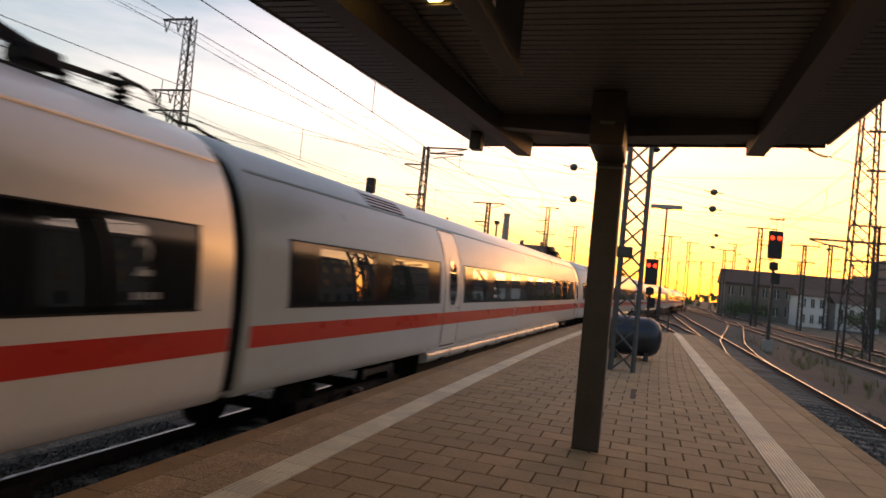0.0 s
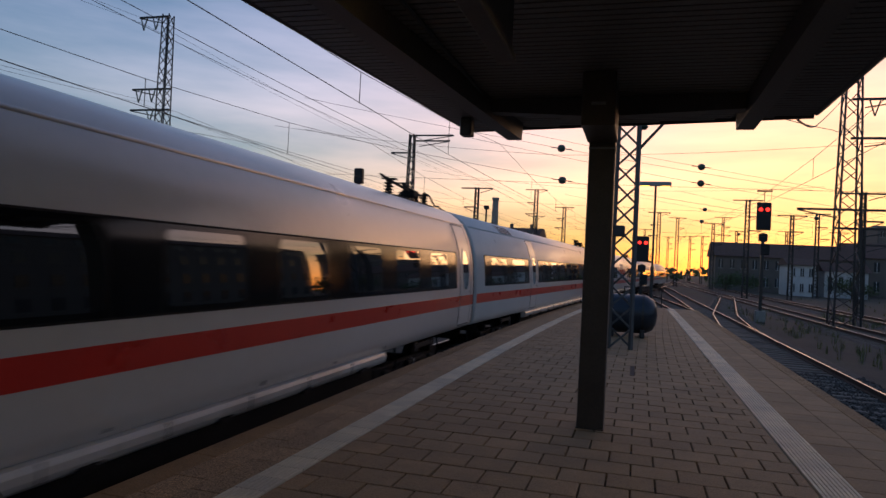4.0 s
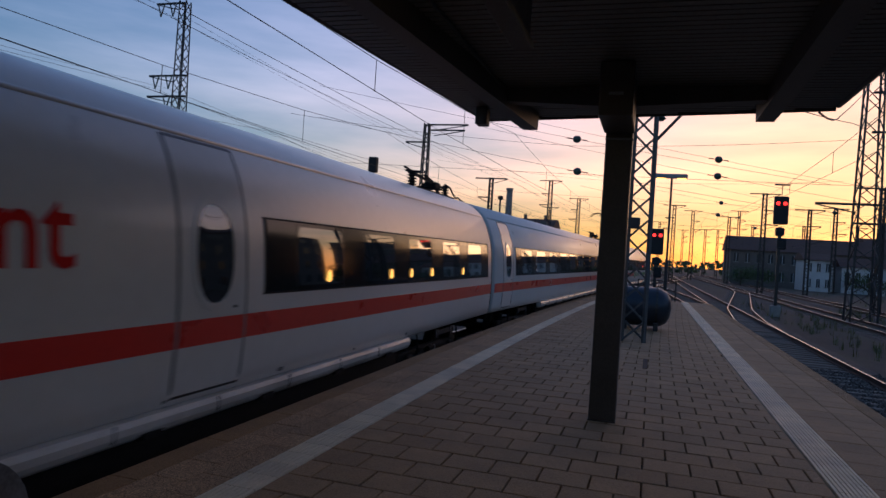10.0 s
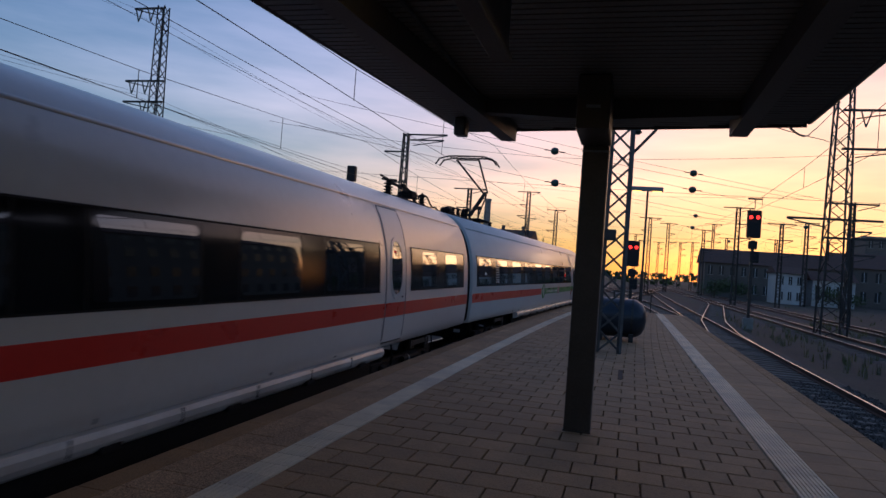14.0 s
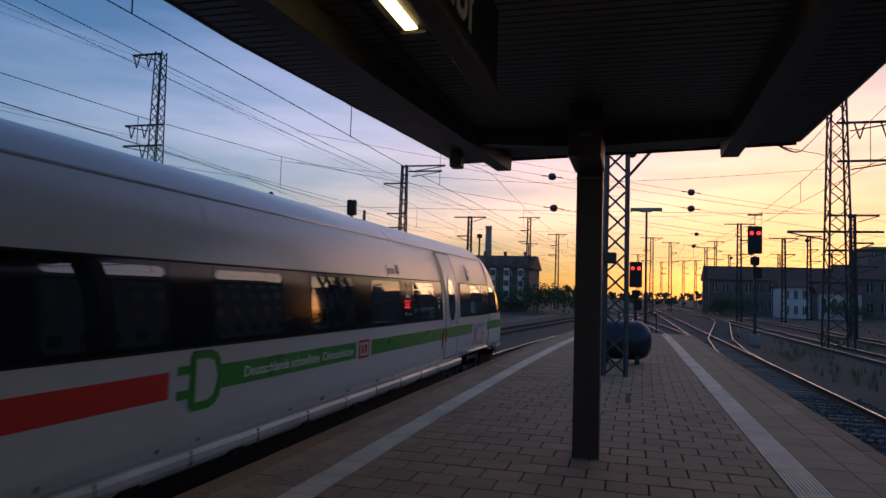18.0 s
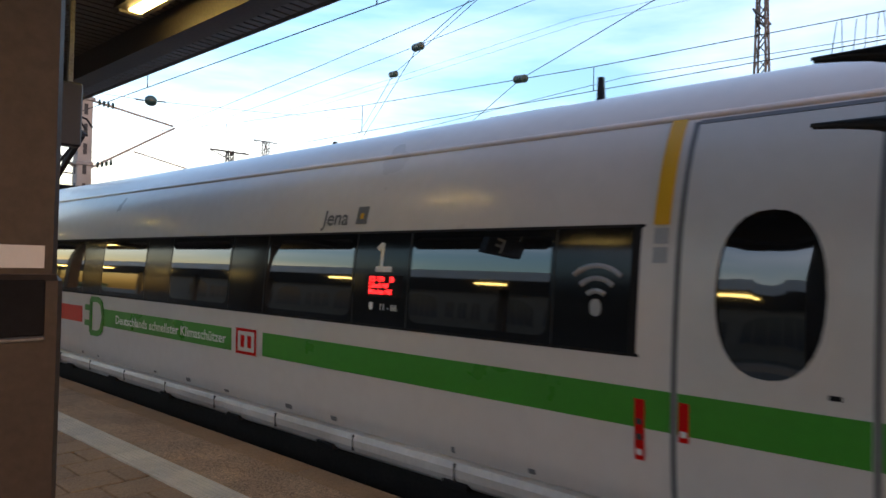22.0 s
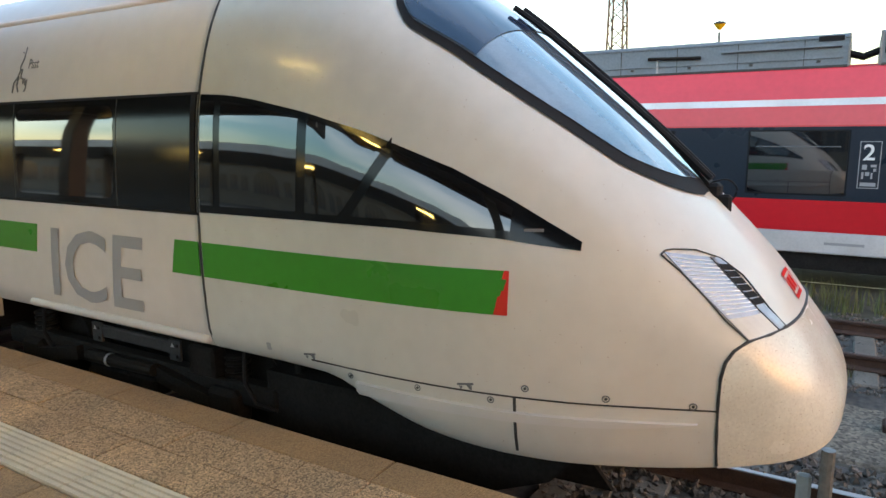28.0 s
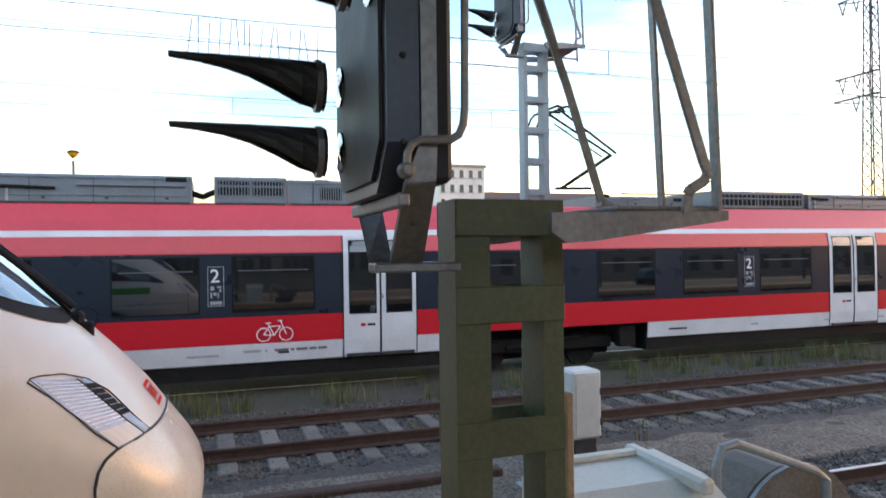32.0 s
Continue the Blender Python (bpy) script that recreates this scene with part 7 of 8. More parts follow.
# horizontal tank on the platform
tk = thing("storage_tank", "dark blue-grey horizontal tank on a steel cradle", "tank", pose(-0.18, 19.3, 0))
part("vessel", lathe(bmesh.new(), [(0.02, -0.78), (0.25, -0.75), (0.42, -0.66), (0.51, -0.5), (0.53, -0.35), (0.53, 0.35), (0.51, 0.5), (0.42, 0.66), (0.25, 0.75), (0.02, 0.78)], 28, "x", (0, 0, 0.62)), M_TANK, tk, smooth=True)
for s in (-0.4, 0.4):
    part("cradle", bx(s - 0.06, s + 0.06, -0.45, 0.45, 0, 0.22, 0.01), M_STEEL, tk)
    part("strap", lathe(bmesh.new(), [(0.532, s - 0.03), (0.54, s - 0.03), (0.54, s + 0.03), (0.532, s + 0.03)], 28, "x", (0, 0, 0.62)), M_STEEL, tk)

# manhole frame and drain in the paving
tagged(part("drain_grate", bx(-0.02, 0.06, 12.0, 13.2, 0.001, 0.006, 0.002), M_RUST), "rusty drain slot in the paving", "drain")

# end-of-platform barrier
eb = thing("end_barrier", "low steel barrier at the platform's end", "barrier", pose(0.35, P_END - 0.4, 0))
for s in (-0.9, 0.9):
    part("post", bx(s - 0.03, s + 0.03, -0.03, 0.03, 0, 1.0, 0.005), M_STEEL, eb)
for z in (0.5, 0.96):
    part("bar", bx(-0.9, 0.9, -0.02, 0.02, z, z + 0.04, 0.005), M_STEEL, eb)


# ---------------------------------------------------------------- red regional train
RZ = RAIL - 0.25
RSEC = [(1.40, 0.62), (1.43, 0.66), (1.46, 1.0), (1.46, 2.05), (1.45, 2.78), (1.40, 3.1), (1.27, 3.42), (1.10, 3.74), (0.95, 3.79), (0.0, 3.82)]


def rx(z):
    for (xa, za), (xb, zb) in zip(RSEC, RSEC[1:]):
        if za <= z <= zb:
            return xa + (xb - xa) * (z - za) / (zb - za)
    return RSEC[0][0]


def rskin(y0, y1, z0, z1, off=0.005, n=4, thick=0.007, side=1):
    bm = bmesh.new()
    o, i_ = [], []
    zs = sorted({z0, z1} | {z for _, z in RSEC if z0 < z < z1})
    for z in zs:
        o.append([bm.verts.new((side * (rx(z) + off), y, z)) for y in (y0, y1)])
        i_.append([bm.verts.new((side * (rx(z) + off - thick), y, z)) for y in (y0, y1)])
    for k in range(len(zs) - 1):
        bm.faces.new((o[k][0], o[k][1], o[k + 1][1], o[k + 1][0]))
        for j in (0, 1):
            bm.faces.new((o[k][j], o[k + 1][j], i_[k + 1][j], i_[k][j]))
    bm.faces.new((o[0][0], o[0][1], i_[0][1], i_[0][0]))
    bm.faces.new((o[-1][0], o[-1][1], i_[-1][1], i_[-1][0]))
    bmesh.ops.recalc_face_normals(bm, faces=bm.faces)
    return bm


def red_coach(y0, y1, doors, windows, label):
    """One section of the regional train between y0 and y1."""
    c = thing("regional_coach", label, "train coach", pose(X_RED, 0, RZ), group="coaches of the red regional train")
    up = [(1.42, 1.0)] + [(x, z) for x, z in RSEC if z > 1.0]
    ring = up + [(-x, z) for x, z in up[-2::-1]]
    part("body", prism(bmesh.new(), ring, y0, y1), M_TRED, c)
    for side in (1, -1):
        part("upper_panel", rskin(y0 + 0.03, y1 - 0.03, 2.80, 3.73, 0.004, side=side), M_TPINK, c, "lighter, pinker red upper panel")
        part("white_line", rskin(y0 + 0.03, y1 - 0.03, 3.12, 3.235, 0.008, side=side), M_TWHITE, c, "thin white line")
        part("window_belt", rskin(y0 + 0.03, y1 - 0.03, 1.55, 2.775, 0.005, side=side), M_TGREY, c, "anthracite window belt")
        part("lower_panel", rskin(y0 + 0.03, y1 - 0.03, 1.02, 1.548, 0.004, side=side), M_TRED, c)
    for a, b in windows:
        w = part("window", rskin(a, b, 1.66, 2.70, 0.010, thick=0.006), M_GLASS, c, "dark rounded window")
        part("tilt_vent", rskin(a + 0.10, b - 0.10, 2.44, 2.455, 0.013, thick=0.004), M_LETDK, w)
        part("window_frame", rskin(a - 0.03, a, 1.64, 2.72, 0.012), M_RUBBER, w)
        part("window_frame", rskin(b, b + 0.03, 1.64, 2.72, 0.012), M_RUBBER, w)
        part("window_frame", rskin(a, b, 1.63, 1.66, 0.012), M_RUBBER, w)
        part("window_frame", rskin(a, b, 2.70, 2.725, 0.012), M_RUBBER, w)
    for a, b in doors:
        d = part("door", rskin(a, b, 0.66, 3.12, 0.012, thick=0.014), M_TWHITE, c, "light grey double door")
        m_ = (a + b) / 2
        for p, q in ((a + 0.13, m_ - 0.11), (m_ + 0.14, b - 0.11)):
            dw = part("door_window", rskin(p, q, 1.54, 3.0, 0.016, thick=0.005), M_GLASS, d)
            for p2, q2, r2, t2 in ((p - 0.025, p, 1.515, 3.025), (q, q + 0.025, 1.515, 3.025), (p, q, 1.515, 1.54), (p, q, 3.0, 3.025)):
                part("window_seal", rskin(p2, q2, r2, t2, 0.0175), M_RUBBER, dw)
        part("door_gap", rskin(m_ - 0.02, m_ + 0.02, 0.72, 3.06, 0.0155), M_RUBBER, d)
        part("door_gap", rskin(a - 0.02, a, 0.66, 3.12, 0.0145), M_RUBBER, d)
        part("door_gap", rskin(b, b + 0.02, 0.66, 3.12, 0.0145), M_RUBBER, d)
        part("door_button", rskin(m_ + 0.035, m_ + 0.055, 1.82, 1.90, 0.018), M_RUBBER, d)
        part("mark_bar", rskin(m_ - 0.42, m_ - 0.32, 1.26, 1.32, 0.017), M_LETRED, d)
        part("text_bar", rskin(m_ - 0.28, m_ - 0.12, 1.265, 1.315, 0.017), M_LETBK, d)
        step = part("door_step", bx(1.44, 1.52, a + 0.05, b - 0.05, 0.66, 0.72, 0.008), M_STEEL, d)
    return c


def red_skirt(c, y0, y1):
    part("skirt", rskin(y0, y1, 0.64, 1.015, 0.004, thick=0.02), M_TWHITE, c, "light grey skirt with small stencils")
    part("under_skirt", bx(-1.36, 1.36, y0, y1, 0.34, 0.99, 0.01), M_UNDER, c)
    k = y0 + 0.6
    while k < y1 - 0.6:
        part("stencil_bar", rskin(k, k + random.uniform(0.2, 0.7), 0.80, 0.845, 0.007), M_LETBK if random.random() < 0.4 else M_LETGR, c)
        k += random.uniform(1.6, 2.6)


def red_digit(c, y):
    p = part("sign_plate", rskin(y - 0.15, y + 0.15, 1.775, 2.535, 0.008), M_TGREY, c, "dark sign with a white digit and symbols")
    for a, b, z0, z1 in ((-0.15, -0.138, 1.775, 2.535), (0.138, 0.15, 1.775, 2.535), (-0.138, 0.138, 1.775, 1.787), (-0.138, 0.138, 2.523, 2.535)):
        part("sign_rim", rskin(y + a, y + b, z0, z1, 0.010), M_LETGR, p)
    mt_ = Matrix.Translation((rx(2.3) + 0.011, y - 0.105, 2.235)) @ Matrix(((0, 0, 1, 0), (1, 0, 0, 0), (0, 1, 0, 0), (0, 0, 0, 1)))
    text_mesh("digit", "2", 0.36, M_LETWH, p, mt_, 0.002)
    for a, b, z0, z1 in ((-0.10, -0.03, 2.08, 2.16), (0.02, 0.10, 2.12, 2.16), (0.06, 0.10, 2.05, 2.10), (-0.10, -0.07, 1.93, 2.04), (-0.05, 0.01, 1.98, 2.04), (0.03, 0.055, 1.93, 2.03), (-0.11, 0.11, 1.81, 1.87)):
        part("symbol_bar", rskin(y + a, y + b, z0, z1, 0.010), M_LETGR, p)


def louvre(u, w, y0, y1, z0, z1, n):
    """A dark opening behind upright slats in a pale rim."""
    g = part("grille", bx(w - 0.02, w + 0.002, y0, y1, z0, z1), M_RUBBER, u)
    for k in range(n):
        a = y0 + (y1 - y0) * (k + 0.5) / n
        part("slat", bx(w + 0.002, w + 0.012, a - 0.010, a + 0.010, z0, z1), M_EQUIP, g)
    part("grille_rim", bx(w + 0.0025, w + 0.018, y0, y1, z1, z1 + 0.015), M_EQUIP, g)
    part("grille_rim", bx(w + 0.0025, w + 0.018, y0, y1, z0 - 0.015, z0), M_EQUIP, g)


def roof_unit(c, y0, y1, h=0.56, kind="plain", w=1.05):
    """A roof equipment box: louvred cooler, cable box or plain housing with ledges and lids."""
    t = 3.74 + h
    bm = prism(bmesh.new(), [(-w, 3.74), (w, 3.74), (w - 0.01, t - 0.05), (w - 0.05, t), (-w + 0.05, t), (-w + 0.01, t - 0.05)], y0, y1)
    u = part("roof_unit", bm, M_EQUIP, c, "grey roof equipment box")
    part("lid_edge", bx(w - 0.03, w + 0.012, y0, y1, t - 0.075, t - 0.045, 0.004), M_EQUIP, u)
    part("foot_rail", bx(w - 0.02, w + 0.03, y0 + 0.02, y1 - 0.02, 3.745, 3.79, 0.006), M_STEEL, u)
    for f in (0.002, 0.998):
        e = y0 + (y1 - y0) * f
        part("end_flange", bx(w - 0.05, w + 0.014, e - 0.018, e + 0.018, 3.76, t - 0.01, 0.004), M_GALV, u)
    if kind == "louvred":
        m_ = (y0 + y1) / 2
        for a, b in ((y0 + 0.06, m_ - 0.03), (m_ + 0.03, y1 - 0.05)):
            louvre(u, w, a, b, t - 0.17, t - 0.09, 10)
            louvre(u, w, a, b, t - 0.37, t - 0.21, 10)
    elif kind == "slotted":
        louvre(u, w, y0 + 0.65, min(y0 + 1.1, y1 - 0.05), 3.86, 4.12, 9)
        part("lid", bx(w - 0.25, w + 0.008, y0 + 0.55, y0 + 0.84, t - 0.10, t + 0.015, 0.01), M_EQUIP, u)
        part("panel_seam", bx(w - 0.02, w + 0.004, y0 + 0.50, y0 + 0.515, 3.80, t - 0.07), M_STEEL, u)
    else:
        part("cover_shelf", bx(w - 0.02, w + 0.06, max(y0 + 0.1, y1 - 2.0), y1 - 0.12, 4.085, 4.115, 0.006), M_EQUIP, u)
        part("cable_duct", tube(bmesh.new(), [(w + 0.04, max(y0 + 0.1, y1 - 3.3), 4.06), (w + 0.04, y1 - 2.35, 4.03)], 0.03, 8), M_UNDER, u)
        part("vent", bx(w - 0.04, w + 0.013, y1 - 0.47, y1 - 0.09, t - 0.115, t - 0.03, 0.004), M_RUBBER, u)
        part("pale_stay", bx(w, w + 0.02, max(y0 + 0.2, y1 - 3.15), max(y0 + 0.2, y1 - 3.15) + 0.04, 3.78, 4.05, 0.004), M_LETGR, u)
        part("lower_fold", bx(w - 0.01, w + 0.02, y0 + 0.05, y1 - 0.1, 3.90, 3.92, 0.004), M_EQUIP, u)
        a = y0 + 0.9
        while a < y1 - 0.4:
            part("panel_seam", bx(w - 0.01, w + 0.006, a, a + 0.012, 3.80, t - 0.08), M_STEEL, u)
            part("latch", bx(w, w + 0.022, a + 0.2, a + 0.26, 3.84, 3.88, 0.004), M_STEEL, u)
            a += 1.05
    return u


rc = red_coach(-30.0, 6.35, ((2.06, 3.59), (-11.6, -10.1)), ((-2.2, -0.72), (-0.08, 1.45), (4.55, 6.0), (-5.1, -3.5), (-8.9, -7.4), (-7.1, -5.6), (-14.0, -12.3), (-17, -15.2), (-20.2, -18.4), (-23.2, -21.6)), "red regional train section with open bicycle area sign")
red_skirt(rc, -26, 4.55)
red_digit(rc, -0.40)
red_digit(rc, -9.4)
roof_unit(rc, -6.6, -0.82)
roof_unit(rc, -0.39, 0.975, 0.57, "louvred")
roof_unit(rc, 1.02, 2.6, 0.53, "slotted")
roof_unit(rc, -13.5, -7.2, 0.5)
roof_unit(rc, -22, -15, 0.5, "louvred")
tagged(part("jumper_pipe", tube(bmesh.new(), [(0.7, -0.85, 4.0), (0.8, -0.62, 3.92), (0.7, -0.40, 4.02)], 0.06, 8), M_UNDER, rc), "thick black roof hose")
# bicycle drawing
bm = bmesh.new()
bxx = rx(1.3) + 0.009
for cy in (0.475, 0.905):
    for i in range(16):
        a0, a1 = 2 * math.pi * i / 16, 2 * math.pi * (i + 1) / 16
        bar(bm, (bxx, cy + 0.13 * math.cos(a0), 1.185 + 0.13 * math.sin(a0)), (bxx, cy + 0.13 * math.cos(a1), 1.185 + 0.13 * math.sin(a1)), 0.006, 0.02)
for a, b in (((0.475, 1.185), (0.585, 1.345)), ((0.585, 1.345), (0.80, 1.345)), ((0.80, 1.345), (0.675, 1.17)), ((0.675, 1.17), (0.56, 1.40)), ((0.80, 1.44), (0.905, 1.185)), ((0.475, 1.185), (0.675, 1.17)), ((0.51, 1.41), (0.62, 1.41)), ((0.74, 1.445), (0.83, 1.45))):
    bar(bm, (bxx, *a), (bxx, *b), 0.006, 0.02)
# number line on the skirt, as plain bars
for a, b in ((0.09, 0.42), (0.50, 0.54), (0.68, 0.95), (0.99, 1.06), (1.10, 1.32), (1.36, 1.50), (1.53, 1.71)):
    part("stencil_bar", rskin(a, b, 0.845, 0.895, 0.0075), M_LETGR if a < 0.6 else M_LETDK, rc)
part("bicycle_drawing", bm, M_LETWH, rc, "white line drawing of a bicycle")
rc2 = red_coach(7.05, 44.0, ((15.05, 16.75), (29, 30.6)), ((8.0, 9.55), (10.4, 12.0), (12.75, 14.4), (17.6, 19.2), (19.9, 21.6), (22.2, 24), (25, 26.8)), "red regional train section with grey double doors")
red_skirt(rc2, 9.35, 42)
red_digit(rc2, 12.38)
roof_unit(rc2, 11.6, 14.6, 0.48, "louvred")
roof_unit(rc2, 14.8, 17.8, 0.44)
roof_unit(rc2, 8.2, 10.9, 0.30)
# folded pantograph arm between the roof units
bm = bmesh.new()
bar(bm, (0.2, 7.77, 4.29), (0.2, 9.2, 5.16), 0.07)
for dx in (-0.14, 0.14):
    bar(bm, (0.2 + dx, 9.26, 5.19), (0.2 + dx * 2, 7.54, 6.20), 0.04)
bar(bm, (0.2, 8.93, 5.11), (0.2, 7.59, 5.88), 0.025)
bar(bm, (0.2, 8.6, 4.3), (0.2, 7.6, 4.28), 0.06)
for yy in (7.35, 7.60):
    tube(bm, [(-0.75, yy, 5.98), (-0.6, yy, 6.12), (-0.4, yy, 6.19), (0.8, yy, 6.19), (1.0, yy, 6.12), (1.15, yy, 5.98)], 0.028, 6)
bar(bm, (0.0, 7.30, 6.12), (0.0, 7.65, 6.12), 0.04)
bar(bm, (0.4, 7.30, 6.12), (0.4, 7.65, 6.12), 0.04)
part("roof_pantograph", bm, M_UNDER, rc2, "raised dark pantograph arms")
gg = part("gangway", prism(bmesh.new(), [(x * 0.94, z) for x, z in RSEC if z > 0.9] + [(-x * 0.94, z) for x, z in RSEC[::-1] if z > 0.9], 6.35, 7.05), M_RUBBER, rc, "black gangway bellows")
for y in (6.7, -26.5):
    # dark block added to close the see-through gap under the coaches
    part("bogie_gap_block", bx(-0.6, 0.6, y - 2.1, y + 2.1, 0.22, 0.97, 0.05), M_UNDER, rc)
    for s in (-1, 1):
        part("spring_pot", lathe(bmesh.new(), [(0.05, 0.70), (0.16, 0.72), (0.18, 0.80), (0.16, 0.97), (0.05, 0.98)], 14, "z", (s * 1.05, y, 0)), M_UNDER, rc)
        part("step_box", bx(s * 1.2 - 0.12, s * 1.2 + 0.12, y + 1.95, y + 2.4, 0.45, 0.95, 0.02), M_UNDER, rc)
        for dy in (-1.2, 1.2):
            part("wheel", lathe(bmesh.new(), [(0.08, s * 0.64), (0.42, s * 0.64), (0.44, s * 0.70), (0.40, s * 0.80), (0.1, s * 0.84)], 20, "x", (0, y + dy, 0.42)), M_UNDER, rc)
        part("bogie_frame", bx(s * 0.95 - 0.1, s * 0.95 + 0.1, y - 1.9, y + 1.9, 0.42, 0.72, 0.04), M_UNDER, rc)
        part("damper", tube(bmesh.new(), [(s * 1.12, y - 0.9, 0.55), (s * 1.12, y + 1.0, 0.74)], 0.05, 8), M_UNDER, rc)


# ---------------------------------------------------------------- trackside and platform clutter
cab = thing("trackside_cabinet", "white trackside cabinet with a dark base", "cabinet", pose(-8.2, 4.15, -1.0))
part("base", bx(-0.16, 0.16, -0.16, 0.16, 0, 0.28, 0.01), M_STEEL, cab)
part("body", bx(-0.2, 0.2, -0.22, 0.22, 0.28, 1.18, 0.03), M_PLASTIC, cab)
part("door_edge", bx(0.201, 0.212, -0.17, 0.17, 0.33, 1.12, 0.004), M_PLASTIC, cab)
part("hinge", bx(0.19, 0.215, 0.19, 0.225, 0.45, 0.55, 0.004), M_STEEL, cab)
part("hinge", bx(0.19, 0.215, 0.19, 0.225, 0.85, 0.95, 0.004), M_STEEL, cab)

gb = thing("grit_bin", "off-white plastic grit bin with a hinged lid", "bin", pose(-2.42, 0.98, 0))
part("tub", prism(bmesh.new(), [(-0.24, 0.0), (0.24, 0.0), (0.27, 0.78), (-0.27, 0.78)], -0.26, 0.26), M_PLASTIC, gb)
part("lid", prism(bmesh.new(), [(-0.30, 0.78), (0.30, 0.78), (0.30, 0.83), (0.10, 0.93), (-0.22, 0.94), (-0.30, 0.86)], -0.29, 0.29), M_PLASTIC, gb)
part("lid_ridge", bx(-0.26, 0.24, 0.16, 0.22, 0.905, 0.965, 0.015), M_PLASTIC, gb)
part("lid_ridge", bx(-0.22, -0.16, -0.22, 0.22, 0.935, 0.96, 0.01), M_PLASTIC, gb)
part("handle_recess", bx(0.263, 0.275, -0.09, 0.09, 0.5, 0.6, 0.004), M_RUBBER, gb)
part("label_bar", bx(0.262, 0.272, -0.2, -0.12, 0.62, 0.70, 0.002), M_SIGNBL, gb)

st = tagged(part("wooden_stake", bx(-2.13, -2.09, 0.545, 0.575, 0, 1.34, 0.006), M_STAKE), "thin pale wooden stake beside the signal post", "stake")
dc = thing("tube_barrier", "bent grey tube barrier round a brown drum", "barrier", pose(-2.6, 1.85, 0))
part("tube", tube(bmesh.new(), [(0, -0.29, 0.0), (0, -0.29, 0.84), (0, -0.26, 0.92), (0, -0.18, 0.93), (0, 0.26, 0.76), (0, 0.33, 0.71), (0, 0.35, 0.0)], 0.021, 10), M_GREYB, dc)
part("drum", lathe(bmesh.new(), [(0.02, -0.16), (0.33, -0.16), (0.345, -0.14), (0.345, 0.14), (0.33, 0.16), (0.02, 0.16)], 28, "x", (-0.25, 0.24, 0.42)), M_DRUM, dc, "brown drum on its side")
part("drum_rim", lathe(bmesh.new(), [(0.335, 0.162), (0.352, 0.162), (0.352, 0.185), (0.335, 0.185)], 28, "x", (-0.25, 0.24, 0.42)), M_GALV, dc)
part("foot", bx(-0.42, -0.08, -0.15, 0.4, 0, 0.17, 0.01), M_STEEL, dc)
lb = thing("hand_rail", "thin rusty horizontal rail on two uprights", "rail", pose(-1.88, 0.75, 0))
part("bar", tube(bmesh.new(), [(0, -0.9, 0.90), (0, 0.22, 0.92)], 0.017, 8), M_RAILB, lb)
for yy in (-0.85, 0.17):
    part("upright", tube(bmesh.new(), [(0, yy, 0), (0, yy, 0.905 if yy < 0 else 0.94)], 0.017, 8), M_RAILB, lb)
ps = thing("tube_post", "grey tube post with a pale reflector strip", "post", pose(-3.0, -0.62, 0))
part("tube", tube(bmesh.new(), [(0, 0, 0), (0, 0.0, 0.825), (0, 0, 0.83)], 0.019, 10), M_GALV, ps)
part("reflector", bx(-0.008, 0.012, -0.075, -0.035, 0.60, 0.745, 0.008), M_GREYB, ps)
part("reflector_stake", bx(-0.006, 0.008, -0.065, -0.045, 0.0, 0.60, 0.002), M_STAKE, ps)
part("clamp", bx(0.005, 0.018, -0.07, 0.0, 0.50, 0.53, 0.002), M_GALV, ps)

# yellow-topped lamp far behind the red train
yl = thing("yard_lamp", "distant yellow yard lamp on a thin pole", "lamp", pose(-33.5, -6.1, -1.0))
part("pole", bx(-0.05, 0.05, -0.05, 0.05, 0, 6.9), M_GALV, yl)
part("lamp_head", lathe(bmesh.new(), [(0.05, 7.0), (0.17, 7.12), (0.25, 7.25), (0.2, 7.30), (0.03, 7.32)], 14), M_YELLOW, yl)
part("lamp_cap", lathe(bmesh.new(), [(0.26, 7.24), (0.27, 7.27), (0.18, 7.34), (0.03, 7.37)], 14), M_STEEL, yl)


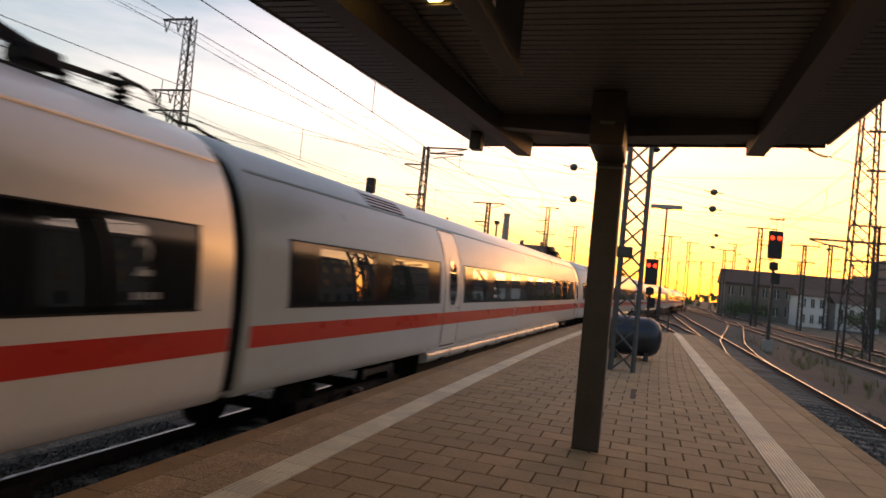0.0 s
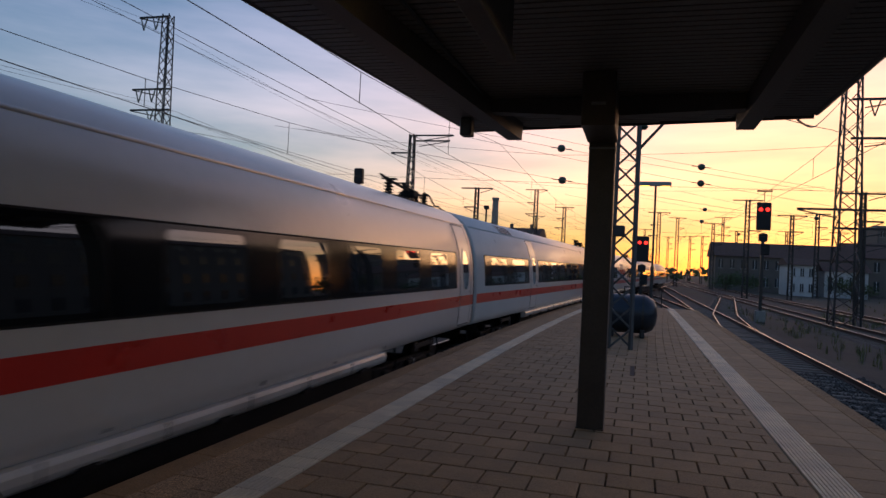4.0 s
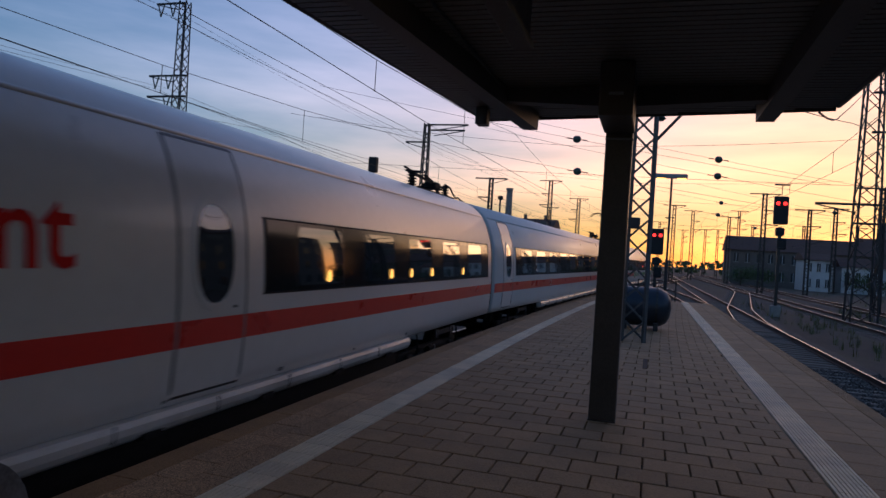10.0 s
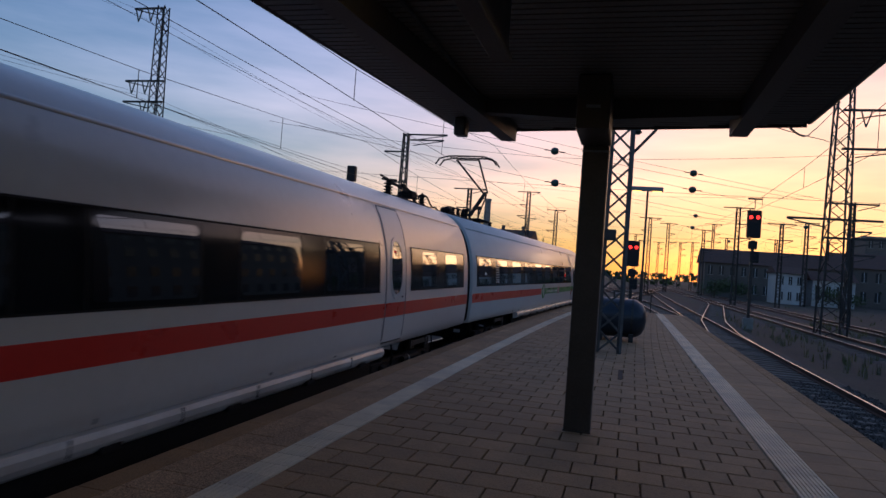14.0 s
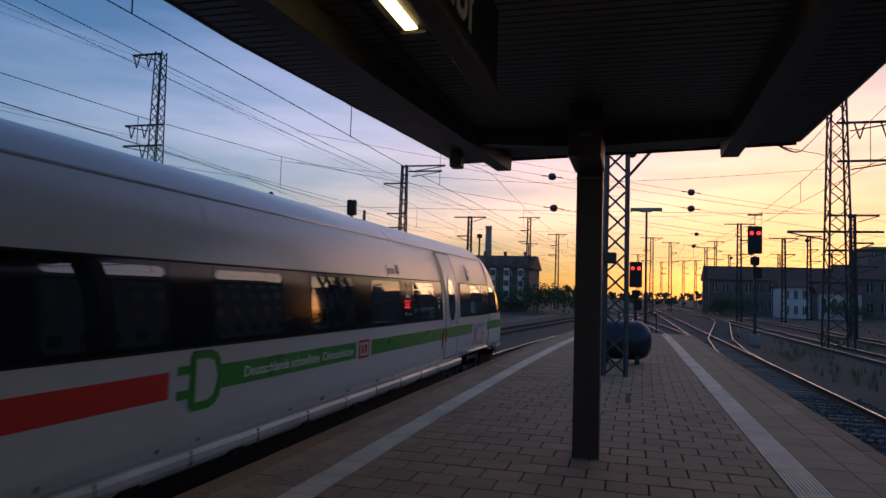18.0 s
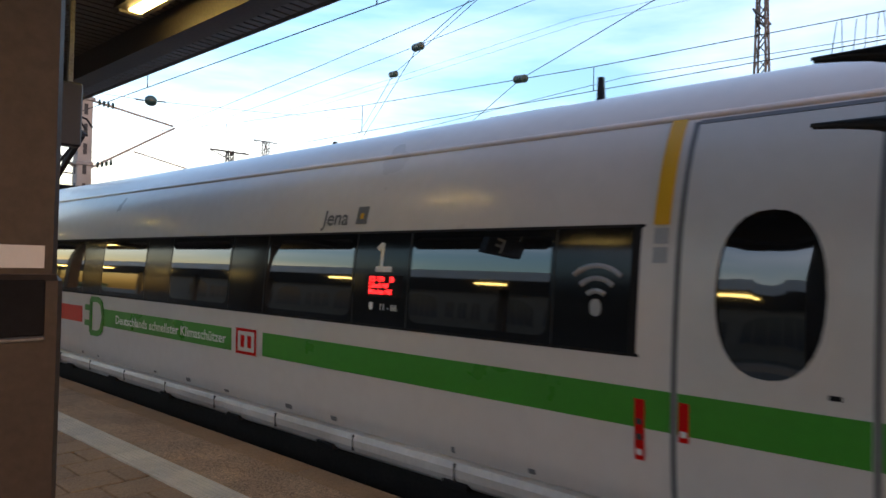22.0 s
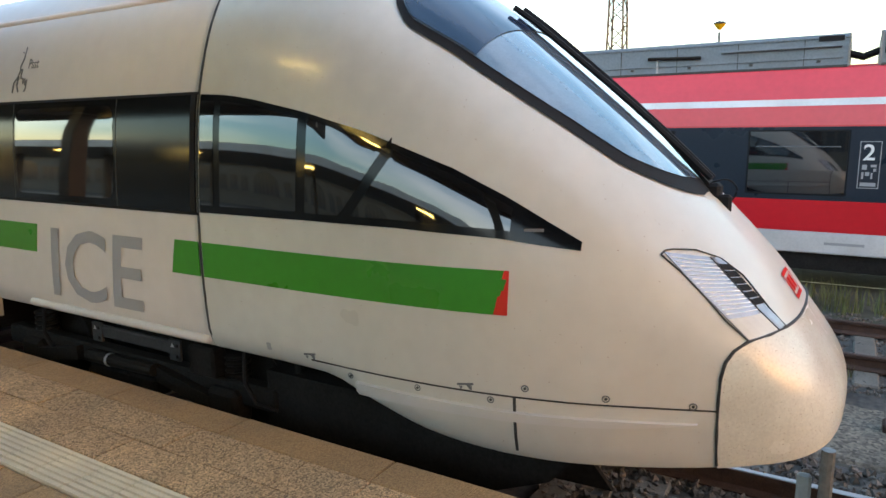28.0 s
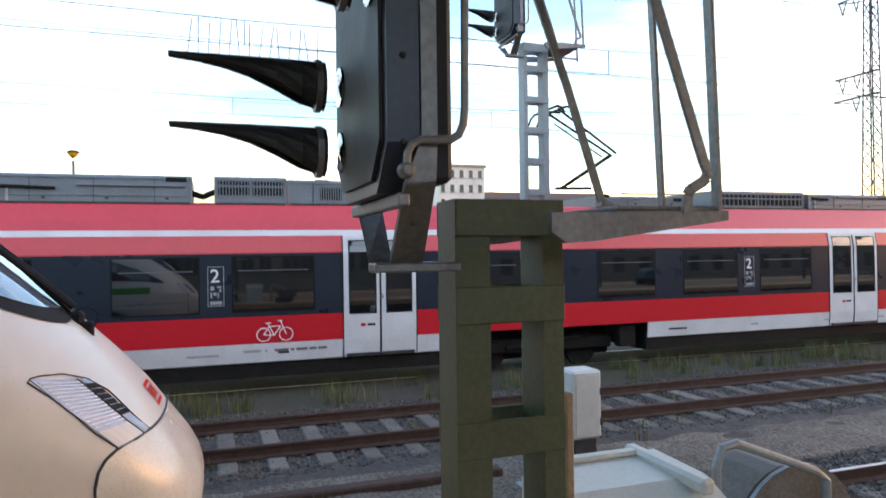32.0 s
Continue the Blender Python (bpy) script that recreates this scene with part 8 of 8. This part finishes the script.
# ---------------------------------------------------------------- buildings
def building(name, x0, x1, y0, y1, h, floors, cols, label, roof=2.5, wall=None, base=-1.0, face="y", ridge="x", side_cols=0):
    b = thing(name, label, "building", pose(0, 0, base))
    wall = wall or M_BRICK
    part("wall", bx(x0, x1, y0, y1, 0, h), wall, b)
    if roof:
        if ridge == "x":
            part("roof", prism(bmesh.new(), [(y0 - 0.5, h + 0.004), (y1 + 0.5, h + 0.004), ((y0 + y1) / 2 + 1.0, h + roof), ((y0 + y1) / 2 - 1.0, h + roof)], x0 - 0.4, x1 + 0.4, "x"), M_ROOFT, b)
        else:
            part("roof", prism(bmesh.new(), [(x0 - 0.5, h + 0.004), (x1 + 0.5, h + 0.004), ((x0 + x1) / 2 + 1.0, h + roof), ((x0 + x1) / 2 - 1.0, h + roof)], y0 - 0.4, y1 + 0.4, "y"), M_ROOFT, b)
    else:
        part("roof", bx(x0 - 0.2, x1 + 0.2, y0 - 0.2, y1 + 0.2, h + 0.004, h + 0.4), M_CONC, b)
    def window(fc, a, wd, z, ht):
        if fc == "y":
            w = part("window", bx(a, a + wd, y0 - 0.06, y0 - 0.02, z, z + ht), M_FACWIN, b)
            part("sill", bx(a - 0.1, a + wd + 0.1, y0 - 0.16, y0 - 0.004, z - 0.12, z - 0.004), M_CONC, w)
            part("frame", bx(a + wd / 2 - 0.04, a + wd / 2 + 0.04, y0 - 0.09, y0 - 0.061, z, z + ht), M_TWHITE, w)
        else:
            xx, s = (x0, -1) if fc == "-x" else (x1, 1)
            w = part("window", bx(min(xx + s * 0.02, xx + s * 0.06), max(xx + s * 0.02, xx + s * 0.06), a, a + wd, z, z + ht), M_FACWIN, b)
            part("sill", bx(min(xx + s * 0.004, xx + s * 0.16), max(xx + s * 0.004, xx + s * 0.16), a - 0.1, a + wd + 0.1, z - 0.12, z - 0.004), M_CONC, w)
    fh = h / floors
    for f in range(floors):
        for k in range(cols):
            if face == "y":
                st_ = (x1 - x0) / cols
                window("y", x0 + st_ * (k + 0.3), st_ * 0.4, f * fh + fh * 0.3, fh * 0.5)
            else:
                st_ = (y1 - y0) / cols
                window(face, y0 + st_ * (k + 0.3), st_ * 0.4, f * fh + fh * 0.3, fh * 0.5)
    return b


ab = building("apartment_block", -29, -15.5, 106, 118, 6.8, 4, 12, "distant apartment block with pale balcony bays at dusk", 2.2)
for k in range(6):
    xb = -28.2 + 2.2 * k
    bay = part("balcony_bay", bx(xb, xb + 0.85, 105.2, 105.99, 1.4, 6.7), M_TWHITE, ab, "pale plastered balcony bay")
    for f in range(3):
        part("balcony_opening", bx(xb + 0.08, xb + 0.77, 105.17, 105.198, 2.3 + 1.6 * f, 3.2 + 1.6 * f), M_FACWIN, bay)
    part("dormer", bx(xb + 0.2, xb + 1.1, 106.2, 107.6, 7.2, 8.4), M_BRICK, ab)
for k in range(4):
    part("chimney", bx(-27.5 + 3.4 * k, -27.0 + 3.4 * k, 111.6, 112.2, 8.6, 9.7), M_BRICK, ab)
building("apartment_block", -50, -31, 110, 124, 5.6, 2, 8, "distant low apartment block at dusk", 2.2)
building("goods_shed", 15, 40, 146, 160, 6.8, 2, 12, "long low goods building with a pitched roof", 3.0)
building("goods_shed", 41, 66, 150, 166, 7.6, 2, 10, "long goods building with a dark roof", 3.2)
building("white_house", 24.6, 28.6, 126, 134, 5.2, 2, 3, "small pale house between the sidings", 1.2, M_TWHITE)
building("white_house", 30.5, 37.0, 128, 136, 4.4, 1, 4, "small pale house beside the sidings", 1.6, M_TWHITE)
building("office_tower", 50, 62, 168, 180, 15, 5, 6, "distant dark office block", 0)
building("office_tower", 64, 80, 176, 190, 22, 6, 6, "distant dark office block", 0)
building("pale_block", -104, -90, 29.8, 36.8, 14.4, 7, 5, "distant pale block with small windows", 0, M_TWHITE, face="x")
building("row_house", -118, -100, 41, 68, 9.6, 3, 8, "distant red-roofed house row", 3.0, M_ROOFT, face="x", ridge="y")
building("row_house", -120, -100, 76, 120, 7.0, 2, 8, "distant red-roofed house row", 2.0, M_ROOFT, face="x", ridge="y")
ch = tagged(part("chimney", lathe(bmesh.new(), [(0.8, -1.0), (0.55, 13.4), (0.65, 13.5), (0.65, 13.9), (0.4, 13.9)], 14, "z", (-25.3, 121, 0)), M_CONC), "tall slim concrete chimney behind the houses", "chimney")
# station hall and the next platform's canopy, on the side behind the camera
sh = thing("station_hall", "long pale sandstone station hall with arched windows", "building", pose(50, 0, -1.0))
part("wall", bx(0, 20, -120, 24, 0, 8.2), M_SANDST, sh)
part("roof", prism(bmesh.new(), [(-0.5, 8.204), (20.5, 8.204), (11, 11.2), (9, 11.2)], -120.4, 24.4, "y"), M_ROOFT, sh)
part("cornice", bx(-0.35, -0.004, -120, 24, 7.6, 8.15), M_SANDST, sh)
bm = bmesh.new()
bmesh.ops.create_cone(bm, cap_ends=True, segments=4, radius1=11.0, radius2=0.2, depth=4.6, matrix=pose(10, -39, 11.4, 0, 0, 45))
part("pavilion_roof", bm, M_ROOFT, sh, "steep pyramid roof over the hall")


def arch(y, w, z0, z1):
    pts = [(y - w / 2, z0), (y + w / 2, z0)] + [(y + w / 2 * math.cos(math.pi * k / 10), z1 - w / 2 * 0.8 + w / 2 * 0.8 * math.sin(math.pi * k / 10)) for k in range(11)]
    wd = part("arched_window", prism(bmesh.new(), pts, -0.06, -0.02, "x"), M_FACWIN, sh)
    n = max(2, int(w / 0.9))
    for k in range(1, n):
        part("mullion", bx(-0.11, -0.062, y - w / 2 + w * k / n - 0.05, y - w / 2 + w * k / n + 0.05, z0, z1 - 0.9 * abs(2 * k / n - 1) * w * 0.35), M_SANDST, wd)
    part("sill", bx(-0.25, -0.004, y - w / 2 - 0.2, y + w / 2 + 0.2, z0 - 0.25, z0 - 0.004), M_SANDST, wd)


for k in range(10):
    y0 = -112 + 13.2 * k
    arch(y0 + 3.2, 5.6, 2.2, 6.9)
    for j in range(3):
        arch(y0 + 7.9 + 1.9 * j, 1.2, 2.4, 5.6)
building("station_wing", 46, 62, 27, 104, 16, 4, 20, "long stone station wing with rows of windows", 4, M_BRICK, face="-x", ridge="y")
nc = thing("second_canopy", "grey canopy of the next platform with lit tubes", "canopy", pose(0, 0, 0))
part("roof_slab", prism(bmesh.new(), [(12.7, 4.0), (12.7, 4.5), (17.3, 4.7), (21.9, 4.5), (21.8, 4.0)], -130, 6), M_SOFFIT, nc)
part("fascia", bx(12.62, 12.69, -130, 6, 3.96, 4.52), M_TWHITE, nc)
for k in range(12):
    part("post", bx(18.35, 18.65, -10.2 - 10 * k, -9.8 - 10 * k, 0.0, 4.0), M_COLUMN, nc)
    part("tube", bx(14.6, 14.9, -8.7 - 10 * k, -7.2 - 10 * k, 3.90, 3.985), M_TUBE, nc, "glowing warm tube")
tagged(part("second_platform", bx(13.7, 21.0, -130, 2, -1.0, 0.0), M_CONC), "concrete platform beyond the right-hand tracks", "platform", kind="structure")

# ---------------------------------------------------------------- trees and bushes
def tree(x, y, h, spread, seed, name="tree", label="dark leafy tree at dusk"):
    rnd = random.Random(seed)
    t = thing(name, label, "tree", pose(x, y, -1.0))
    bm = bmesh.new()
    tube(bm, [(0, 0, 0), (0.05 * h * 0.2, 0, h * 0.3), (0, 0.02 * h, h * 0.6), (0, 0, h * 0.8)], 0.03 * h, 7)
    tips = []
    for k in range(7):
        a = k * 2.4 + rnd.random()
        z = h * rnd.uniform(0.12, 0.6)
        e = Vector((math.cos(a) * spread * 0.7, math.sin(a) * spread * 0.7, z + h * rnd.uniform(0.12, 0.3)))
        tube(bm, [(0, 0, z), e * 0.5 + Vector((0, 0, z * 0.5)), e], 0.010 * h, 5)
        tips.append(e)
    part("trunk", bm, M_BARK, t)
    verts, faces = [], []
    for k in range(1700):
        c = rnd.choice(tips) if rnd.random() < 0.8 else Vector((0, 0, h * rnd.uniform(0.25, 0.8)))
        p = c + Vector((rnd.gauss(0, spread * 0.33), rnd.gauss(0, spread * 0.33), rnd.gauss(0, h * 0.13)))
        p.z = max(p.z, 0.1)
        s = h * rnd.uniform(0.018, 0.045)
        n = Vector((rnd.gauss(0, 1), rnd.gauss(0, 1), rnd.gauss(0, 1))).normalized()
        u = n.orthogonal().normalized() * s
        v = n.cross(u).normalized() * s * 0.7
        b = len(verts)
        verts += [p - u, p + v, p + u, p - v]
        faces.append((b, b + 1, b + 2, b + 3))
    me = bpy.data.meshes.new("crown")
    me.from_pydata(verts, [], faces)
    me.materials.append(M_LEAF)
    cr = new("crown", me)
    cr.parent = t
    return t


for i, (x, y, h, s) in enumerate(((-13.2, 99, 4.6, 2.6), (-10.0, 106, 4.2, 2.6), (-17.5, 101, 3.4, 2.4), (-21.5, 100, 3.0, 2.4), (-26, 101, 2.8, 2.6), (-7.2, 116, 3.6, 2.2), (15, 128, 3.4, 2.6), (19, 132, 3.6, 3.0), (33, 122, 3.6, 3.0), (44, 118, 6.6, 3.6), (52, 125, 8.0, 3.8), (-70, 60, 8, 4), (-62, 84, 9, 4.5), (-44, 98, 7, 3.5))):
    tree(x, y, h, s, 40 + i)
# low far woods as one uneven sheet of leaf clumps
rnd = random.Random(9)
verts, faces = [], []
for k in range(9000):
    a = rnd.uniform(-70, 200)
    r = rnd.uniform(255, 320)
    ang = radians(a)
    hh = 4.6 + 2.0 * noise.noise((a * 0.12, 0, 3)) + 2.0 * noise.noise((a * 0.5, 0, 7))
    p = Vector((-math.sin(ang) * r, math.cos(ang) * r, -1 + hh * rnd.random() ** 0.7))
    s = rnd.uniform(0.6, 1.3)
    n = Vector((rnd.gauss(0, 1), rnd.gauss(0, 1), rnd.gauss(0, 1))).normalized()
    u = n.orthogonal().normalized() * s
    v = n.cross(u).normalized() * s
    b = len(verts)
    verts += [p - u, p + v, p + u, p - v]
    faces.append((b, b + 1, b + 2, b + 3))
me = bpy.data.meshes.new("far_woods")
me.from_pydata(verts, [], faces)
me.materials.append(M_LEAF)
tagged(new("far_woods", me), "dark uneven line of far trees on the horizon", "woods", kind="stuff")


# ---------------------------------------------------------------- stones and weeds
def scatter_stones(name, spots, n, seed, label, r0=0.02, r1=0.045):
    """Loose stones on plan rectangles (x0, x1, y0, y1, z)."""
    rnd = random.Random(seed)
    area = [(b - a) * (d - c) for a, b, c, d, _ in spots]
    verts, faces = [], []
    base = [Vector(v).normalized() for v in ((1, 0, 0.2), (-1, 0.1, 0), (0, 1, -0.2), (0.1, -1, 0.1), (0, 0.1, 1), (0.1, 0, -1))]
    tri = [(0, 2, 4), (2, 1, 4), (1, 3, 4), (3, 0, 4), (2, 0, 5), (1, 2, 5), (3, 1, 5), (0, 3, 5)]
    for (a, b_, c, d, z), ar in zip(spots, area):
        for _ in range(int(n * ar / sum(area))):
            x, y = rnd.uniform(a, b_), rnd.uniform(c, d)
            s = rnd.uniform(r0, r1)
            q = Euler((rnd.uniform(0, 6), rnd.uniform(0, 6), rnd.uniform(0, 6))).to_matrix()
            o = len(verts)
            for v in base:
                w = q @ Vector((v.x * s * rnd.uniform(0.7, 1.3), v.y * s, v.z * s * rnd.uniform(0.6, 1.1)))
                verts.append((x + w.x, y + w.y, z + s * 0.4 + w.z))
            faces += [(o + i, o + j, o + k) for i, j, k in tri]
    me = bpy.data.meshes.new(name)
    me.from_pydata(verts, [], faces)
    me.materials.append(M_STONE)
    return tagged(new(name, me), label, "gravel", kind="stuff")


BZ = RAIL - 0.20
# pale trodden gravel path beside the middle track
verts, faces = [], []
for i in range(15):
    for j in range(121):
        gx, gy = -9.0 + 0.14 * i, -4.0 + 0.15 * j
        rim = 0.10 if i in (0, 14) else 0.0
        wave = 0.16 * noise.noise((gy * 0.7, i // 14, 2.0)) if rim else 0.0
        verts.append((gx + wave, gy, RAIL - 0.245 - rim + 0.03 * noise.noise((gx * 1.5, gy * 1.5, 0.0))))
for i in range(14):
    for j in range(120):
        o = i * 121 + j
        faces.append((o, o + 121, o + 122, o + 1))
me = bpy.data.meshes.new("gravel_path")
me.from_pydata(verts, [], faces)
me.materials.append(M_PATH)
tagged(new("gravel_path", me), "pale trodden gravel path between the tracks", "path", kind="structure")
scatter_stones("ballast_stones", ((-6.9, -3.75, -2.5, 9.0, BZ),), 16000, 3, "grey-brown crushed ballast between the rails", 0.02, 0.05)
scatter_stones("ballast_stones", ((-12.2, -8.75, -4.0, 14.0, BZ - 0.004), (-7.25, -6.9, -4.0, 12.0, RAIL - 0.30)), 12000, 4, "grey crushed ballast round the middle track", 0.018, 0.036)
scatter_stones("ballast_stones", ((-14.2, -12.3, -4.0, 18.0, RAIL - 0.36),), 6000, 5, "dark crushed ballast beside the far track", 0.03, 0.06)
scatter_stones("ballast_stones", ((2.5, 6.4, 3.0, 22.0, BZ),), 9000, 6, "dark crushed ballast beside the platform", 0.025, 0.055)


def weeds(name, spots, n, seed, label, h0=0.12, h1=0.45):
    rnd = random.Random(seed)
    verts, faces = [], []
    for (a, b_, c, d, z) in spots:
        for _ in range(n):
            x, y = rnd.uniform(a, b_), rnd.uniform(c, d)
            if noise.noise((x * 0.8, y * 0.8, seed)) < 0.02:
                continue
            for _k in range(rnd.randint(7, 16)):
                h = rnd.uniform(h0, h1)
                ang = rnd.uniform(0, 6.28)
                dx, dy = math.cos(ang), math.sin(ang)
                lean = rnd.uniform(0.05, 0.45) * h
                w = rnd.uniform(0.004, 0.010)
                px, py = x + rnd.gauss(0, 0.05), y + rnd.gauss(0, 0.05)
                o = len(verts)
                verts += [(px - dy * w, py + dx * w, z), (px + dy * w, py - dx * w, z), (px + dx * lean * 0.4 + dy * w * 0.8, py + dy * lean * 0.4 - dx * w * 0.8, z + h * 0.6), (px + dx * lean * 0.4 - dy * w * 0.8, py + dy * lean * 0.4 + dx * w * 0.8, z + h * 0.6), (px + dx * lean, py + dy * lean, z + h)]
                faces += [(o, o + 1, o + 2, o + 3), (o + 3, o + 2, o + 4)]
    me = bpy.data.meshes.new(name)
    me.from_pydata(verts, [], faces)
    me.materials.append(M_GRASS)
    return tagged(new(name, me), label, "weeds", kind="stuff")


weeds("weeds", ((-13.8, -13.0, -6, 16, RAIL - 0.44), (-13.8, -13.2, 7, 22, RAIL - 0.44), (-12.9, -12.3, -4, 18, RAIL - 0.36)), 300, 11, "yellow-green weeds beside the red train", 0.15, 0.62)
weeds("weeds", ((-9.2, -8.2, -4, 14, RAIL - 0.32), (-11.0, -9.5, -4, 16, RAIL - 0.25), (-8.3, -7.0, -4, 12, RAIL - 0.34)), 30, 12, "green tufts between the tracks", 0.10, 0.36)
weeds("weeds", ((7.0, 11.0, 24, 60, -1.05), (12.8, 15.5, 24, 60, -1.05), (20, 40, 30, 110, -1.05)), 260, 13, "tall dry grass between the right-hand tracks", 0.2, 0.55)
tr2 = thing("timber_edge", "rust-brown timber beam lying beside the track", "beam", pose(-9.0, 0, 0))
part("beam", bx(0.9, 1.1, -0.2, 2.9, RAIL - 0.36, RAIL - 0.16, 0.02), M_RUST, tr2)


# ---------------------------------------------------------------- paving
cache = {}
PW, PD = 0.40, 0.375
rest_v, rest_f = [], []


def rest_slab(x0, x1, y0, y1, z, bev=0.006):
    o = len(rest_v)
    rest_v.extend([(x0, y0, z - bev), (x1, y0, z - bev), (x1, y1, z - bev), (x0, y1, z - bev),
                   (x0 + bev, y0 + bev, z), (x1 - bev, y0 + bev, z), (x1 - bev, y1 - bev, z), (x0 + bev, y1 - bev, z),
                   (x0, y0, z - 0.06), (x1, y0, z - 0.06), (x1, y1, z - 0.06), (x0, y1, z - 0.06)])
    rest_f.extend([(o + 4, o + 5, o + 6, o + 7)] + [(o + i, o + (i + 1) % 4, o + 4 + (i + 1) % 4, o + 4 + i) for i in range(4)] + [(o + 8 + i, o + 8 + (i + 1) % 4, o + (i + 1) % 4, o + i) for i in range(4)])


count = 0
row = 0
y = -22.0
while y < P_END - 0.05:
    xl, xr = left_line(y) + 0.285, right_line(y) - 0.006
    x = xl - (PW / 2 if row % 2 else 0.0)
    while x < xr - 0.02:
        a, b = max(x, xl), min(x + PW, xr)
        if b - a > 0.05:
            near = (-6.3 < y < -2.6 and a < 0.2) or (3.6 < y < 8.6)
            if near and count < 300 and a == x and b == x + PW:
                laid("paver", "p", cache, M_PAVER, a + 0.007, b - 0.007, y + 0.009, y + PD - 0.009, 0.0, parent=platform)
                count += 1
            else:
                rest_slab(a + 0.007, b - 0.007, y + 0.009, y + PD - 0.009, random.uniform(-0.003, 0.003))
        x += PW
    y += PD
    row += 1
# slabs between the right-hand line and its edge
y = -22.0
while y < P_END - 0.05:
    a, b = right_line(y) + 0.35, right_edge(y) - 0.22
    mid = (a + b) / 2
    rest_slab(a, mid - 0.003, y + 0.003, y + 0.417, random.uniform(-0.002, 0.002))
    rest_slab(mid + 0.003, b, y + 0.003, y + 0.417, random.uniform(-0.002, 0.002))
    y += 0.42
me = bpy.data.meshes.new("paver_rest")
me.from_pydata(rest_v, [], rest_f)
me.materials.append(M_PAVER_J)
pr_ = new("paver_rest", me)
pr_.parent = platform
tagged(pr_, kind="stuff")
# slabs and tread strip along the express track
y = -24.0
while y < P_END - 0.4:
    a, b = left_edge(y) + 0.245, left_line(y) - 0.004
    mid = (a + b) / 2 + 0.02
    for p, q, sh in ((a, mid - 0.003, 0.0), (mid + 0.003, b, 0.20)):
        if -7 < y < 9:
            laid("slab", "s", cache, M_SLAB, p, q, y + sh + 0.003, y + sh + 0.417, 0.0, bev=0.003, parent=platform)
        else:
            laid("slab", "s", cache, M_SLAB, round(p, 2), round(q, 2), y + sh + 0.003, y + sh + 0.417, 0.0, bev=0.003, parent=platform)
    y += 0.42
y = -40.0
while y < P_END - 0.2:
    for e0, e1 in ((left_edge(y + 0.55), left_edge(y + 0.55) + 0.24), (right_edge(y + 0.55) - 0.215, right_edge(y + 0.55))):
        laid("edge_slab", "e", cache, M_EDGE, round(e0, 3), round(e1, 3), y + 0.004, y + 1.096, 0.002, thick=0.16, bev=0.008, parent=platform)
    y += 1.1


def ribbed(w, n, length=0.30):
    """A white guide tile with ribs along the platform."""
    bm = bmesh.new()
    prof = [(0.0, -0.06)]
    for k in range(n):
        a = w * k / n
        prof += [(a + 0.004, -0.010), (a + 0.008, 0.002), (a + w / n - 0.008, 0.002), (a + w / n - 0.004, -0.010)]
    prof += [(w, -0.06)]
    prism(bm, prof, 0.004, length - 0.004)
    me = bpy.data.meshes.new("guide_tile")
    bm.to_mesh(me)
    bm.free()
    me.materials.append(M_TACT)
    return me


for fn, tile in ((left_line, ribbed(0.28, 7)), (right_line, ribbed(0.345, 9))):
    y = -30.0
    while y < P_END - 0.3:
        o = new("guide_tile", tile)
        o.parent = platform
        o.matrix_basis = pose(fn(y) + 0.002, y, 0.002 + random.uniform(-0.001, 0.001))
        y += 0.30

# ---------------------------------------------------------------- what moves
def motions():
    for k, (ob, back) in enumerate(coaches):
        rows = []
        span = S_END if k == 0 else PITCH - GAP
        for t, y in TRAIN:
            ya, yb = y - back, y - back - span
            ang = math.degrees(math.atan2(-(track_x(ya) - track_x(yb)), span))
            rows.append((t, pose(track_x(ya), ya, RAIL, 0, 0, ang)))
        walk(ob, rows)


motions()
